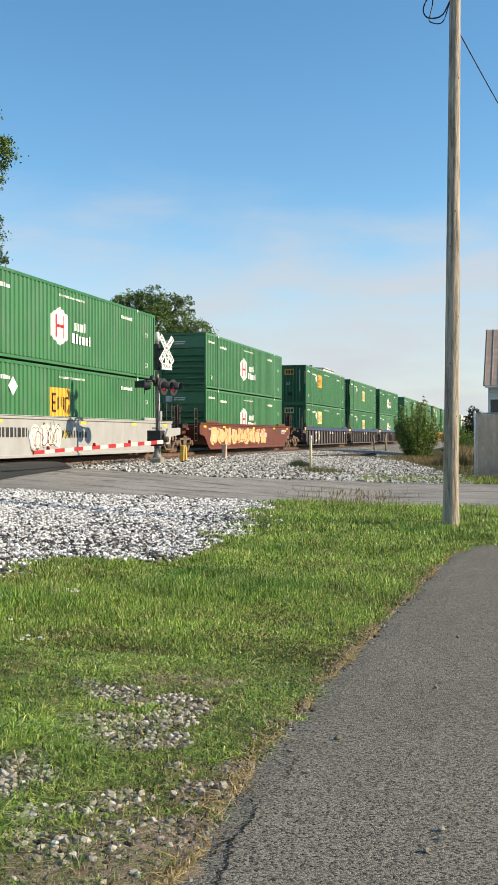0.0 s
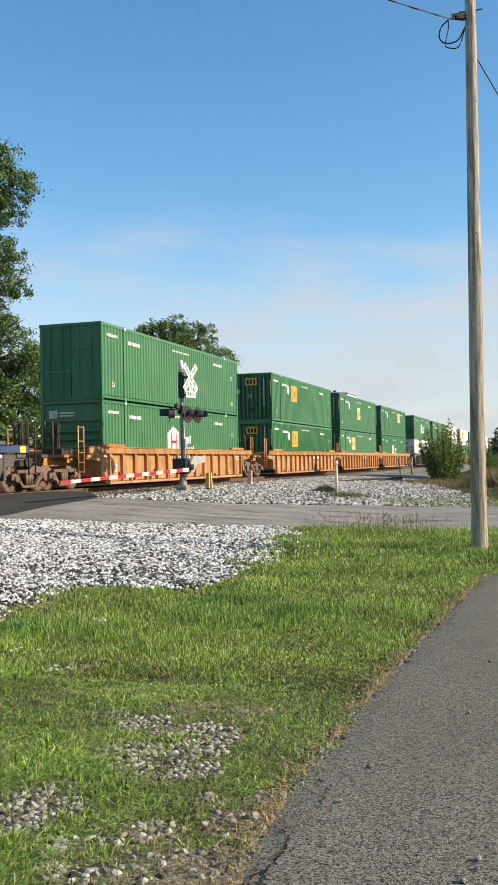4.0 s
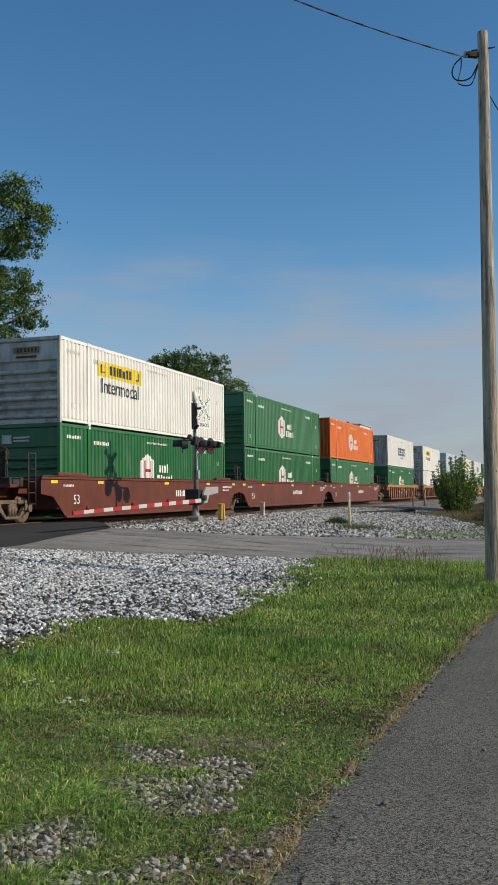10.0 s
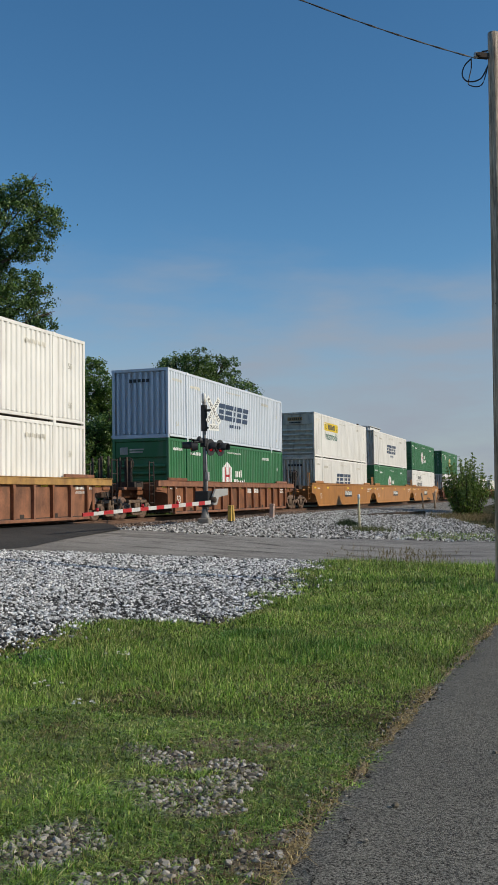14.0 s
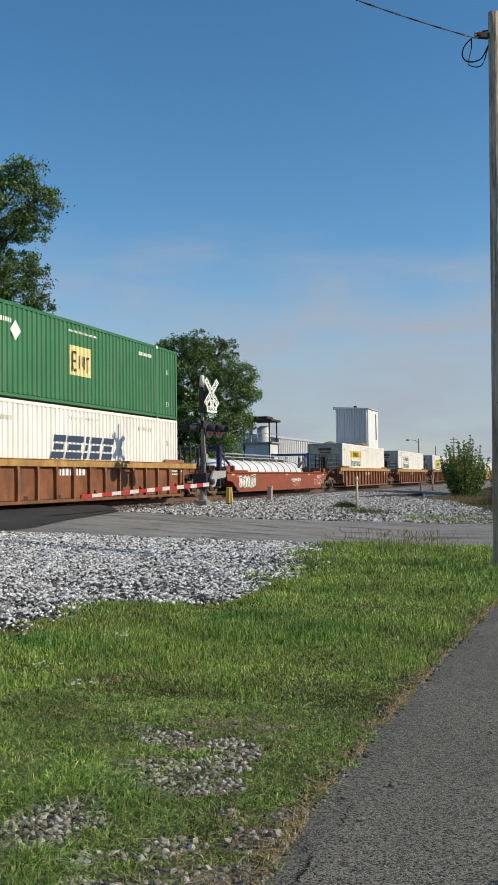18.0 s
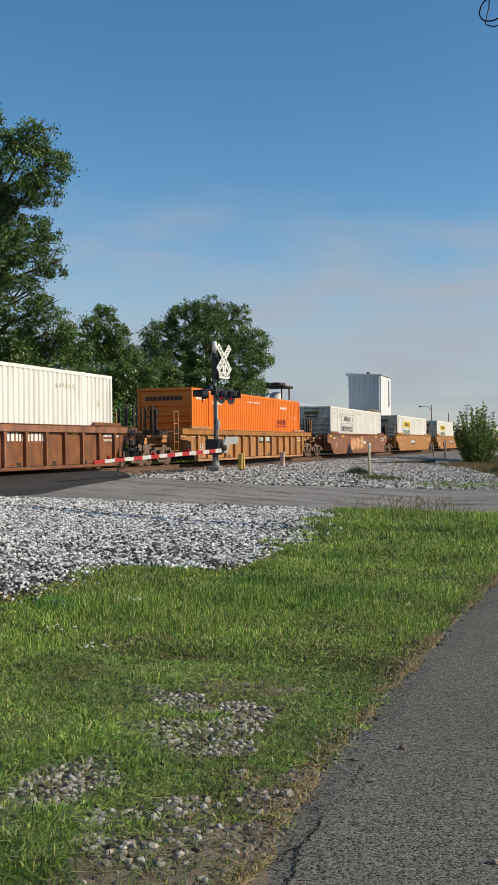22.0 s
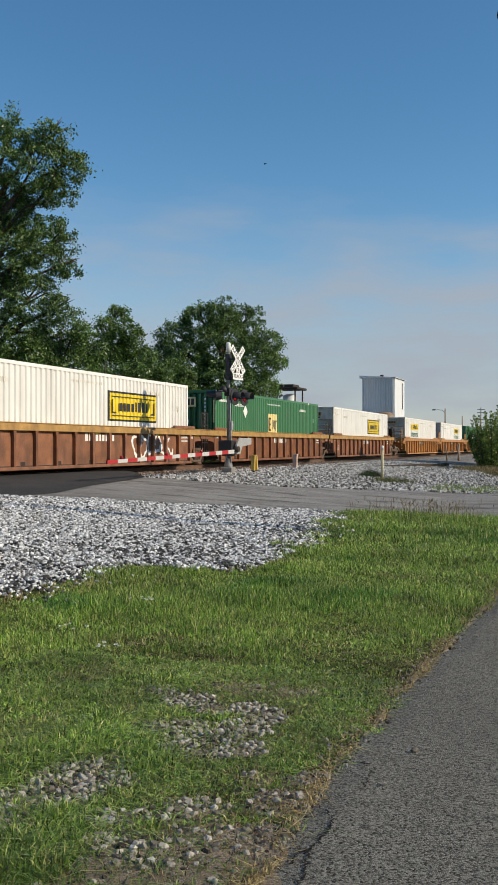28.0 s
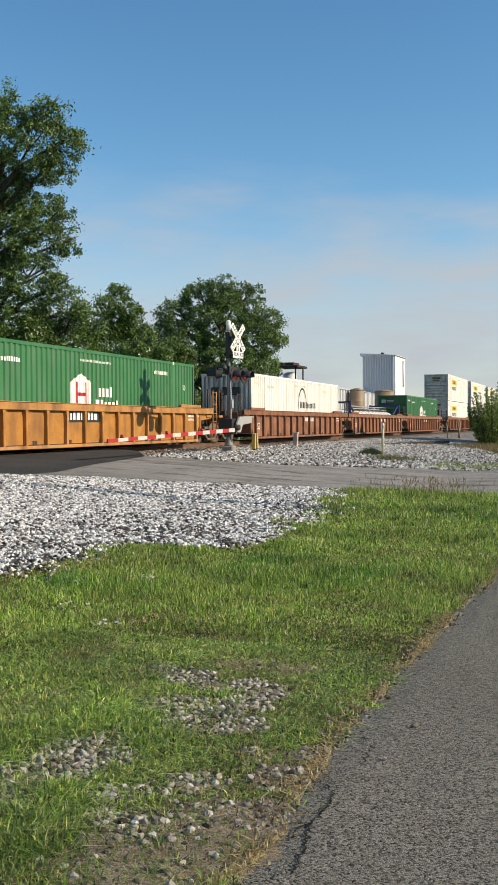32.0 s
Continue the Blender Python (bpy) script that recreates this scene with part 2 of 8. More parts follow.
DUST = (0.20, 0.16, 0.12)
M = dict(
    green=mat("green_container_paint", (0.040, 0.175, 0.062), 0.45, vary=0.10, scale=0.7, dirt=(0.12, 0.19, 0.12), dirt_amount=0.6, streak=4, spread=0.22),
    white=mat("white_container_paint", (0.82, 0.80, 0.74), 0.5, vary=0.05, scale=0.9, dirt=(0.40, 0.35, 0.28), dirt_amount=0.32, streak=7, spread=0.05),
    grey=mat("grey_container_end_paint", (0.66, 0.62, 0.51), 0.55, vary=0.14, scale=1.2, dirt=(0.13, 0.12, 0.11), dirt_amount=0.75, streak=3, spread=0.12),
    bluewhite=mat("cool_white_container_paint", (0.62, 0.67, 0.72), 0.45, vary=0.05, scale=0.7, dirt=(0.4, 0.4, 0.4), dirt_amount=0.3, streak=5),
    orange=mat("orange_container_paint", (0.80, 0.20, 0.035), 0.5, vary=0.08, scale=0.8, dirt=(0.45, 0.13, 0.04), dirt_amount=0.5, streak=4),
    amber=mat("bright_orange_container_paint", (0.84, 0.205, 0.01), 0.45, vary=0.06, scale=0.8, dirt=(0.5, 0.15, 0.02), dirt_amount=0.4, streak=4),
    darkred=mat("dark_red_paint", (0.30, 0.03, 0.015), 0.5),
    mark=mat("white_marking_paint", (0.80, 0.79, 0.74), 0.5, vary=0.05),
    red=mat("red_marking_paint", (0.42, 0.025, 0.025), 0.5, vary=0.08),
    yellow=mat("yellow_sign_paint", (0.85, 0.63, 0.035), 0.5, vary=0.08, scale=2, dirt=(0.5, 0.36, 0.1), dirt_amount=0.4),
    cream=mat("pale_yellow_sign_paint", (0.84, 0.68, 0.30), 0.5, vary=0.06),
    gold=mat("golden_sign_paint", (0.80, 0.42, 0.05), 0.5, vary=0.06),
    ink=mat("black_marking_paint", (0.03, 0.03, 0.028), 0.5),
    navy=mat("dark_blue_marking_paint", (0.035, 0.055, 0.10), 0.5, vary=0.15),
    teal=mat("green_marking_paint", (0.015, 0.13, 0.07), 0.5, vary=0.2),
    brown=mat("brown_freight_car_paint", (0.24, 0.098, 0.045), 0.6, vary=0.3, scale=2.2, grain=22, dirt=(0.095, 0.05, 0.03), dirt_amount=0.9, streak=3, spread=0.14),
    maroon=mat("maroon_freight_car_paint", (0.15, 0.042, 0.024), 0.5, vary=0.22, scale=1.5, dirt=(0.07, 0.028, 0.018), dirt_amount=0.6, streak=3, spread=0.06),
    redbrown=mat("red_brown_freight_car_paint", (0.27, 0.062, 0.026), 0.55, vary=0.14, scale=1.5, dirt=DUST, dirt_amount=0.35, streak=3),
    tan=mat("faded_orange_freight_car_paint", (0.43, 0.205, 0.068), 0.6, vary=0.22, scale=1.8, grain=24, dirt=(0.20, 0.085, 0.04), dirt_amount=0.95, streak=4, spread=0.16),
    golden=mat("golden_brown_freight_car_paint", (0.43, 0.20, 0.055), 0.6, vary=0.25, scale=1.8, grain=24, dirt=(0.16, 0.07, 0.03), dirt_amount=0.95, streak=4, spread=0.12),
    ochre=mat("ochre_freight_car_paint", (0.38, 0.165, 0.035), 0.55, vary=0.12, scale=1.4, dirt=(0.20, 0.09, 0.03), dirt_amount=0.55, streak=4, spread=0.1),
    charcoal=mat("dark_grey_freight_car_paint", (0.085, 0.075, 0.07), 0.6, vary=0.2, scale=1.5, dirt=(0.16, 0.12, 0.09), dirt_amount=0.6, streak=3),
    blue=mat("blue_freight_car_paint", (0.032, 0.055, 0.145), 0.55, vary=0.25, scale=1.5, dirt=(0.10, 0.09, 0.09), dirt_amount=0.85, streak=3),
    palegrey=mat("pale_grey_freight_car_paint", (0.36, 0.36, 0.35), 0.55, vary=0.08, scale=1.5, dirt=(0.3, 0.26, 0.2), dirt_amount=0.5, streak=4),
    chrome_yellow=mat("worn_yellow_chord_paint", (0.42, 0.24, 0.07), 0.6, vary=0.25, scale=2.5, dirt=(0.2, 0.1, 0.04), dirt_amount=0.8, streak=2),
    enddoor=mat("dull_grey_door_paint", (0.44, 0.415, 0.36), 0.55, vary=0.2, scale=1.5, dirt=(0.08, 0.075, 0.07), dirt_amount=0.8, streak=3),
    rosewhite=mat("pinkish_white_spray_paint", (0.86, 0.68, 0.58), 0.5, vary=0.1, scale=2.5),
    silver=mat("mauve_grey_spray_paint", (0.44, 0.34, 0.31), 0.5, vary=0.22, scale=2.5),
    outline=mat("dark_brown_spray_paint", (0.085, 0.03, 0.015), 0.6, vary=0.2),
    peach=mat("peach_spray_paint", (0.75, 0.42, 0.20), 0.55, vary=0.12),
    iron=mat("dark_cast_iron", (0.055, 0.045, 0.038), 0.75, vary=0.3, scale=5, grain=40, bump=0.004, dirt=(0.12, 0.07, 0.04), dirt_amount=0.6),
    truck=mat("dusty_brown_cast_steel", (0.15, 0.105, 0.075), 0.8, vary=0.3, scale=5, grain=40, dirt=(0.26, 0.19, 0.13), dirt_amount=0.6),
    wheel=mat("brown_wheel_steel", (0.19, 0.12, 0.085), 0.6, metal=0.3, vary=0.25, scale=6),
    rail=mat("rusty_rail_steel", (0.17, 0.10, 0.065), 0.6, metal=0.3, vary=0.25, scale=3, dirt=(0.10, 0.06, 0.04), dirt_amount=0.5),
    tie=mat("weathered_railway_tie", (0.12, 0.095, 0.075), 0.9, vary=0.3, scale=4, bump=0.01, spread=0.2),
    mast=mat("galvanised_steel", (0.42, 0.42, 0.41), 0.55, metal=0.3, vary=0.15, scale=3, dirt=(0.15, 0.13, 0.11), dirt_amount=0.6),
    black=mat("matt_black_paint", (0.022, 0.022, 0.024), 0.6, vary=0.2),
    lens=mat("red_signal_lens", (0.35, 0.008, 0.012), 0.15, vary=0.05),
    concrete=mat("pale_concrete", (0.26, 0.24, 0.21), 0.9, vary=0.2, scale=4, bump=0.006),
    postyellow=mat("faded_yellow_post_paint", (0.62, 0.40, 0.07), 0.6, vary=0.15, scale=5, dirt=(0.3, 0.2, 0.1), dirt_amount=0.5),
    postpink=mat("weathered_post_paint", (0.55, 0.38, 0.30), 0.7, vary=0.15, scale=6),
    postcream=mat("cream_post_paint", (0.68, 0.60, 0.36), 0.6, vary=0.15, scale=6),
    wood=mat("grey_weathered_wood", (0.28, 0.22, 0.165), 0.85, along=8.0, vary=0.25, scale=3, grain=50, bump=0.004),
    cable=mat("black_cable_sheath", (0.02, 0.02, 0.024), 0.5),
    bark=mat("tree_bark", (0.10, 0.08, 0.06), 0.9, vary=0.3, scale=6, bump=0.02),
    tank=mat("white_tank_paint", (0.74, 0.74, 0.72), 0.4, vary=0.05, scale=1.0, dirt=(0.45, 0.42, 0.36), dirt_amount=0.4, streak=4),
    tankframe=mat("dark_blue_tank_frame", (0.022, 0.04, 0.13), 0.5, vary=0.15),
    steelwall=mat("ribbed_sheet_steel", (0.66, 0.665, 0.66), 0.5, vary=0.06, scale=0.5, dirt=(0.4, 0.38, 0.36), dirt_amount=0.3, streak=6),
    roofrust=mat("brownish_metal_roofing", (0.36, 0.26, 0.20), 0.55, vary=0.15, scale=0.8, dirt=(0.5, 0.45, 0.4), dirt_amount=0.5, streak=3),
    siding=mat("white_board_siding", (0.66, 0.66, 0.64), 0.6, vary=0.06, scale=1.0),
    slat=mat("beige_privacy_slat", (0.74, 0.53, 0.36), 0.6, vary=0.15, scale=3, spread=0.08),
    glass=mat("dark_window_glass", (0.02, 0.025, 0.03), 0.08, vary=0.05),
    tanktan=mat("tan_storage_tank_paint", (0.30, 0.21, 0.13), 0.6, vary=0.15, scale=0.8, dirt=(0.12, 0.07, 0.04), dirt_amount=0.6, streak=4),
)
M["grass"] = mat("grass_blades", (0.09, 0.16, 0.03), 0.42, sheen=0.45, vary=0.36, scale=1.1, grain=16, translucent=0.2, dirt=(0.30, 0.24, 0.10), dirt_amount=0.34,
                 islands=[(0.011, 0.023, 0.004), (0.062, 0.128, 0.014), (0.170, 0.302, 0.036), (0.285, 0.450, 0.068), (0.38, 0.51, 0.112), (0.64, 0.56, 0.24)])
M["rankgrass"] = mat("dark_rank_grass", (0.07, 0.18, 0.03), 0.42, sheen=0.45, vary=0.3, scale=2.0, grain=16, translucent=0.2,
                     islands=[(0.016, 0.050, 0.009), (0.055, 0.150, 0.022), (0.13, 0.29, 0.045), (0.23, 0.42, 0.085)])
# thatch tints mostly near black: shade between the tufts is put into them
M["thatch"] = mat("darkened_dry_thatch", (0.15, 0.13, 0.05), 0.8, sheen=0.2, vary=0.35, scale=2.0, grain=20, translucent=0.15,
                  islands=[(0.012, 0.011, 0.005), (0.030, 0.034, 0.008), (0.065, 0.070, 0.018), (0.14, 0.10, 0.048), (0.34, 0.26, 0.15)])
M["deadgrass"] = mat("dead_brown_grass", (0.15, 0.1, 0.06), 0.9, vary=0.3, scale=3, grain=30, islands=[(0.07, 0.045, 0.025), (0.16, 0.105, 0.06), (0.28, 0.20, 0.11), (0.42, 0.34, 0.20)])
M["straw"] = mat("pale_straw", (0.38, 0.29, 0.14), 0.85, vary=0.3, scale=3, grain=30, translucent=0.15, islands=[(0.17, 0.11, 0.05), (0.31, 0.23, 0.10), (0.46, 0.36, 0.17), (0.60, 0.50, 0.27)])
M["leaf"] = mat("green_leaves", (0.05, 0.1, 0.02), 0.38, sheen=0.55, vary=0.25, scale=0.25, grain=2, translucent=0.24, spread=0.08,
                islands=[(0.034, 0.074, 0.016), (0.072, 0.142, 0.028), (0.130, 0.222, 0.048), (0.22, 0.315, 0.085)])
M["bushleaf"] = mat("bright_shrub_leaves", (0.09, 0.14, 0.03), 0.4, sheen=0.5, vary=0.25, scale=0.8, grain=3, translucent=0.42,
                    islands=[(0.060, 0.115, 0.022), (0.125, 0.21, 0.038), (0.205, 0.295, 0.062), (0.30, 0.37, 0.11)])
M["darkleaf"] = mat("dark_conifer_needles", (0.03, 0.05, 0.02), 0.5, sheen=0.3, vary=0.25, scale=0.8, grain=3, translucent=0.1,
                    islands=[(0.012, 0.024, 0.010), (0.030, 0.050, 0.018), (0.055, 0.080, 0.030)])
M["dryweed"] = mat("dry_weed_stems", (0.26, 0.2, 0.11), 0.8, vary=0.2, translucent=0.2,
                   islands=[(0.16, 0.15, 0.05), (0.26, 0.20, 0.11), (0.34, 0.27, 0.16)])
M["oliveweed"] = mat("olive_weeds", (0.12, 0.13, 0.05), 0.6, sheen=0.3, vary=0.3, scale=2.0, grain=16, translucent=0.2,
                     islands=[(0.03, 0.045, 0.012), (0.075, 0.10, 0.028), (0.15, 0.165, 0.055), (0.26, 0.235, 0.12)])
M["stone"] = mat("crushed_limestone", (0.4, 0.39, 0.37), 0.85, vary=0.16, scale=14, grain=90,
                 islands=[(0.03, 0.029, 0.027), (0.22, 0.215, 0.205), (0.54, 0.53, 0.51), (0.74, 0.73, 0.705), (0.88, 0.87, 0.845)])
M["fieldstone"] = mat("dusty_small_stones", (0.3, 0.27, 0.23), 0.9, vary=0.18, scale=20, grain=120,
                      islands=[(0.06, 0.053, 0.046), (0.14, 0.128, 0.11), (0.25, 0.232, 0.204), (0.39, 0.37, 0.338)])
M["patchstone"] = mat("pale_angular_stones", (0.4, 0.39, 0.37), 0.85, vary=0.16, scale=14, grain=90,
                      islands=[(0.032, 0.027, 0.022), (0.105, 0.092, 0.074), (0.265, 0.238, 0.195), (0.46, 0.42, 0.352)])
M["singlestone"] = mat("grey_broken_stone", (0.32, 0.288, 0.234), 0.9, vary=0.35, scale=1.2, grain=6, spread=0.6)
M["ruststone"] = mat("rust_stained_ballast_stones", (0.2, 0.15, 0.11), 0.9, vary=0.2, scale=12, grain=70,
                     islands=[(0.07, 0.05, 0.038), (0.16, 0.11, 0.08), (0.26, 0.19, 0.145), (0.36, 0.30, 0.25)])
M["bedstone"] = mat("dusty_bed_stones", (0.4, 0.38, 0.35), 0.85, vary=0.16, scale=14, grain=90,
                    islands=[(0.05, 0.046, 0.041), (0.20, 0.19, 0.172), (0.40, 0.385, 0.355), (0.57, 0.555, 0.525), (0.72, 0.705, 0.675)])
M["rubble"] = mat("dark_asphalt_rubble", (0.05, 0.05, 0.05), 0.9, vary=0.25, scale=12, grain=70, bump=0.006, islands=[(0.03, 0.03, 0.03), (0.06, 0.058, 0.055), (0.10, 0.097, 0.09)])


def speckled(name, low, high, cell, rough, bump, patch, patch_scale, patch_amount, tracks=0.0, streaks=None):
    """Ground made of grains: cell colours, cell relief, and larger stains with a shape of their own."""
    m = bpy.data.materials.new(name)
    m.use_nodes = True
    n, l = m.node_tree.nodes, m.node_tree.links
    b = n["Principled BSDF"]
    b.inputs["Roughness"].default_value, b.inputs["Specular IOR Level"].default_value = rough, 0.1
    tc = n.new("ShaderNodeTexCoord")
    vo = n.new("ShaderNodeTexVoronoi")
    vo.inputs["Scale"].default_value = cell
    l.new(tc.outputs["Object"], vo.inputs["Vector"])
    grey = n.new("ShaderNodeSeparateColor")
    l.new(vo.outputs["Color"], grey.inputs[0])
    mx = n.new("ShaderNodeMixRGB")
    mx.inputs["Color1"].default_value, mx.inputs["Color2"].default_value = (*low, 1), (*high, 1)
    l.new(grey.outputs[0], mx.inputs["Fac"])
    mp = n.new("ShaderNodeMapping")
    mp.inputs["Scale"].default_value = (patch_scale * (0.45 if tracks else 1.0), patch_scale, patch_scale)
    l.new(tc.outputs["Object"], mp.inputs["Vector"])
    no = n.new("ShaderNodeTexNoise")
    no.inputs["Scale"].default_value, no.inputs["Detail"].default_value, no.inputs["Roughness"].default_value = 1.0, 8.0, 0.6
    l.new(mp.outputs["Vector"], no.inputs["Vector"])
    mr = n.new("ShaderNodeMapRange")
    for k, v in zip(("From Min", "From Max", "To Min", "To Max"), (0.42, 0.68, 0.0, patch_amount)):
        mr.inputs[k].default_value = v
    l.new(no.outputs["Fac"], mr.inputs["Value"])
    m2 = n.new("ShaderNodeMixRGB")
    l.new(mr.outputs["Result"], m2.inputs["Fac"])
    l.new(mx.outputs["Color"], m2.inputs["Color1"])
    m2.inputs["Color2"].default_value = (*patch, 1)
    out = m2.outputs["Color"]
    if streaks:
        ms = n.new("ShaderNodeMapping")
        ms.inputs["Scale"].default_value = (0.5, 1.5, 1.0)
        ms.inputs["Rotation"].default_value = (0, 0, 0.12)
        l.new(tc.outputs["Object"], ms.inputs["Vector"])
        ns = n.new("ShaderNodeTexNoise")
        ns.inputs["Scale"].default_value, ns.inputs["Detail"].default_value, ns.inputs["Roughness"].default_value = 1.0, 9.0, 0.7
        l.new(ms.outputs["Vector"], ns.inputs["Vector"])
        rs = n.new("ShaderNodeMapRange")
        for k, v in zip(("From Min", "From Max", "To Min", "To Max"), (0.54, 0.64, 0.0, 0.8)):
            rs.inputs[k].default_value = v
        l.new(ns.outputs["Fac"], rs.inputs["Value"])
        m3 = n.new("ShaderNodeMixRGB")
        l.new(rs.outputs["Result"], m3.inputs["Fac"])
        l.new(out, m3.inputs["Color1"])
        m3.inputs["Color2"].default_value = (*streaks, 1)
        out = m3.outputs["Color"]
    l.new(out, b.inputs["Base Color"])
    bp = n.new("ShaderNodeBump")
    bp.inputs["Strength"].default_value, bp.inputs["Distance"].default_value = 0.8, bump
    bp.invert = True
    l.new(vo.outputs["Distance"], bp.inputs["Height"])
    l.new(bp.outputs["Normal"], b.inputs["Normal"])
    return m


M["asphalt"] = speckled("worn_grey_asphalt", (0.006, 0.0055, 0.0045), (0.350, 0.326, 0.266), 150, 0.85, 0.0055, (0.10, 0.092, 0.078), 1.7, 0.30)
M["roadway"] = speckled("old_pale_asphalt_road", (0.22, 0.203, 0.18), (0.40, 0.375, 0.34), 60, 0.85, 0.006, (0.10, 0.09, 0.08), 1.1, 0.6, tracks=1, streaks=(0.06, 0.055, 0.05))
M["newasphalt"] = speckled("dark_patched_asphalt", (0.035, 0.034, 0.033), (0.062, 0.06, 0.058), 60, 0.85, 0.006, (0.085, 0.08, 0.075), 0.7, 0.5)
# near-black base: the shade between the loose stones is put into this colour
M["gravel"] = speckled("gravel_shaded_gaps", (0.015, 0.014, 0.013), (0.11, 0.106, 0.10), 24, 0.9, 0.06, (0.045, 0.042, 0.038), 0.55, 0.7)
M["farbed"] = speckled("dusty_worn_gravel", (0.07, 0.064, 0.056), (0.52, 0.495, 0.45), 20, 0.9, 0.04, (0.09, 0.078, 0.062), 0.45, 0.75, streaks=(0.07, 0.06, 0.048))
M["ballast"] = speckled("rust_stained_ballast", (0.05, 0.035, 0.026), (0.30, 0.22, 0.165), 18, 0.9, 0.05, (0.16, 0.10, 0.065), 0.7, 0.7)
M["soil"] = speckled("sandy_dirt_with_pebbles", (0.11, 0.084, 0.056), (0.42, 0.34, 0.245), 150, 0.95, 0.004, (0.17, 0.115, 0.075), 5.0, 0.6)
M["field"] = speckled("grassy_soil", (0.02, 0.023, 0.008), (0.065, 0.064, 0.02), 40, 0.95, 0.02, (0.12, 0.09, 0.045), 1.6, 0.8)


# ---- building tools ----
MESHES = {}
SMALL = {"code_line", "notice_line", "stencil_line", "lettering", "sign_writing", "end_writing", "emblem_mark", "graffiti", "end_code"}   # writing too small to pick apart


def mesh(verts, faces, material, name="mesh", smooth=False):
    me = bpy.data.meshes.new(name)
    me.from_pydata([tuple(v) for v in verts], [], [tuple(f) for f in faces])
    me.materials.append(material)
    if smooth:
        me.polygons.foreach_set("use_smooth", [True] * len(me.polygons))
    me.update()
    return me


def many(verts, faces, material, name="stuff"):
    """A mesh of many equal-sided faces from arrays."""
    me = bpy.data.meshes.new(name)
    verts, faces = np.asarray(verts, float), np.asarray(faces, int)
    k = faces.shape[1]
    me.vertices.add(len(verts))
    me.vertices.foreach_set("co", verts.ravel())
    me.loops.add(faces.size)
    me.loops.foreach_set("vertex_index", faces.ravel())
    me.polygons.add(len(faces))
    me.polygons.foreach_set("loop_start", np.arange(0, faces.size, k))
    me.polygons.foreach_set("use_smooth", [False] * len(faces))
    me.materials.append(material)
    me.update(calc_edges=True)
    me.validate()
    return me


def from_bm(bm, material, name="mesh", bevel=0.0, smooth=False):
    if bevel:
        bmesh.ops.bevel(bm, geom=bm.edges[:], offset=bevel, segments=1, affect='EDGES', clamp_overlap=True)
    bmesh.ops.recalc_face_normals(bm, faces=bm.faces[:])
    me = bpy.data.meshes.new(name)
    bm.to_mesh(me)
    bm.free()
    me.materials.append(material)
    if smooth:
        me.polygons.foreach_set("use_smooth", [True] * len(me.polygons))
    return me


def add_box(bm, x0, x1, y0, y1, z0, z1):
    v = [bm.verts.new(p) for p in ((x0, y0, z0), (x1, y0, z0), (x1, y1, z0), (x0, y1, z0), (x0, y0, z1), (x1, y0, z1), (x1, y1, z1), (x0, y1, z1))]
    for f in ((3, 2, 1, 0), (4, 5, 6, 7), (0, 1, 5, 4), (1, 2, 6, 5), (2, 3, 7, 6), (3, 0, 4, 7)):
        bm.faces.new([v[i] for i in f])


def boxes(key, material, *list_of, bevel=0.006):
    """One mesh of bevelled boxes (x0, x1, y0, y1, z0, z1), kept under its key for reuse."""
    if key not in MESHES:
        bm = bmesh.new()
        for b in list_of:
            add_box(bm, *b)
        MESHES[key] = from_bm(bm, material, key if isinstance(key, str) else str(key[0]), bevel)
    return MESHES[key]


def add_tube(bm, points, radius, sides=8, caps=True):
    """A tube along points; radius is one number or one per point."""
    pts = [Vector(p) for p in points]
    rad = [float(r) for r in radius] if isinstance(radius, (list, tuple)) else [float(radius)] * len(pts)
    rings = []
    for i, p in enumerate(pts):
        d = (pts[min(i + 1, len(pts) - 1)] - pts[max(i - 1, 0)]).normalized()
        a = d.cross(Vector((0, 0, 1)) if abs(d.z) < 0.9 else Vector((1, 0, 0))).normalized()
        b = d.cross(a)
        rings.append([bm.verts.new(p + rad[i] * (a * math.cos(2 * math.pi * k / sides) + b * math.sin(2 * math.pi * k / sides))) for k in range(sides)])
    for r, q in zip(rings, rings[1:]):
        for k in range(sides):
            bm.faces.new((r[k], r[(k + 1) % sides], q[(k + 1) % sides], q[k]))
    if caps:
        bm.faces.new(rings[0][::-1])
        bm.faces.new(rings[-1])


def tubes(key, material, *runs, sides=8, smooth=True):
    """One mesh of tubes, each run (points, radius)."""
    if key not in MESHES:
        bm = bmesh.new()
        for pts, r in runs:
            add_tube(bm, pts, r, sides)
        MESHES[key] = from_bm(bm, material, key if isinstance(key, str) else str(key[0]), smooth=False)
        if smooth:
            me = MESHES[key]
            me.polygons.foreach_set("use_smooth", [len(p.vertices) == 4 for p in me.polygons])
    return MESHES[key]


def prism(outline, x0, x1, material, name="mesh", bevel=0.0):
    """A plate with a (y, z) outline between x0 and x1."""
    bm = bmesh.new()
    a = [bm.verts.new((x0, y, z)) for y, z in outline]
    b = [bm.verts.new((x1, y, z)) for y, z in outline]
    bm.faces.new(a[::-1])
    bm.faces.new(b)
    for i in range(len(a)):
        j = (i + 1) % len(a)
        bm.faces.new((a[i], a[j], b[j], b[i]))
    return from_bm(bm, material, name, bevel)


def part(name, me, parent, label="", at=None):
    ob = new(name, me)
    ob.parent = parent
    if at is not None:
        ob.matrix_basis = at
    if label:
        ob["label"] = label
    if name in SMALL:
        ob["kind"] = "stuff"
    return ob


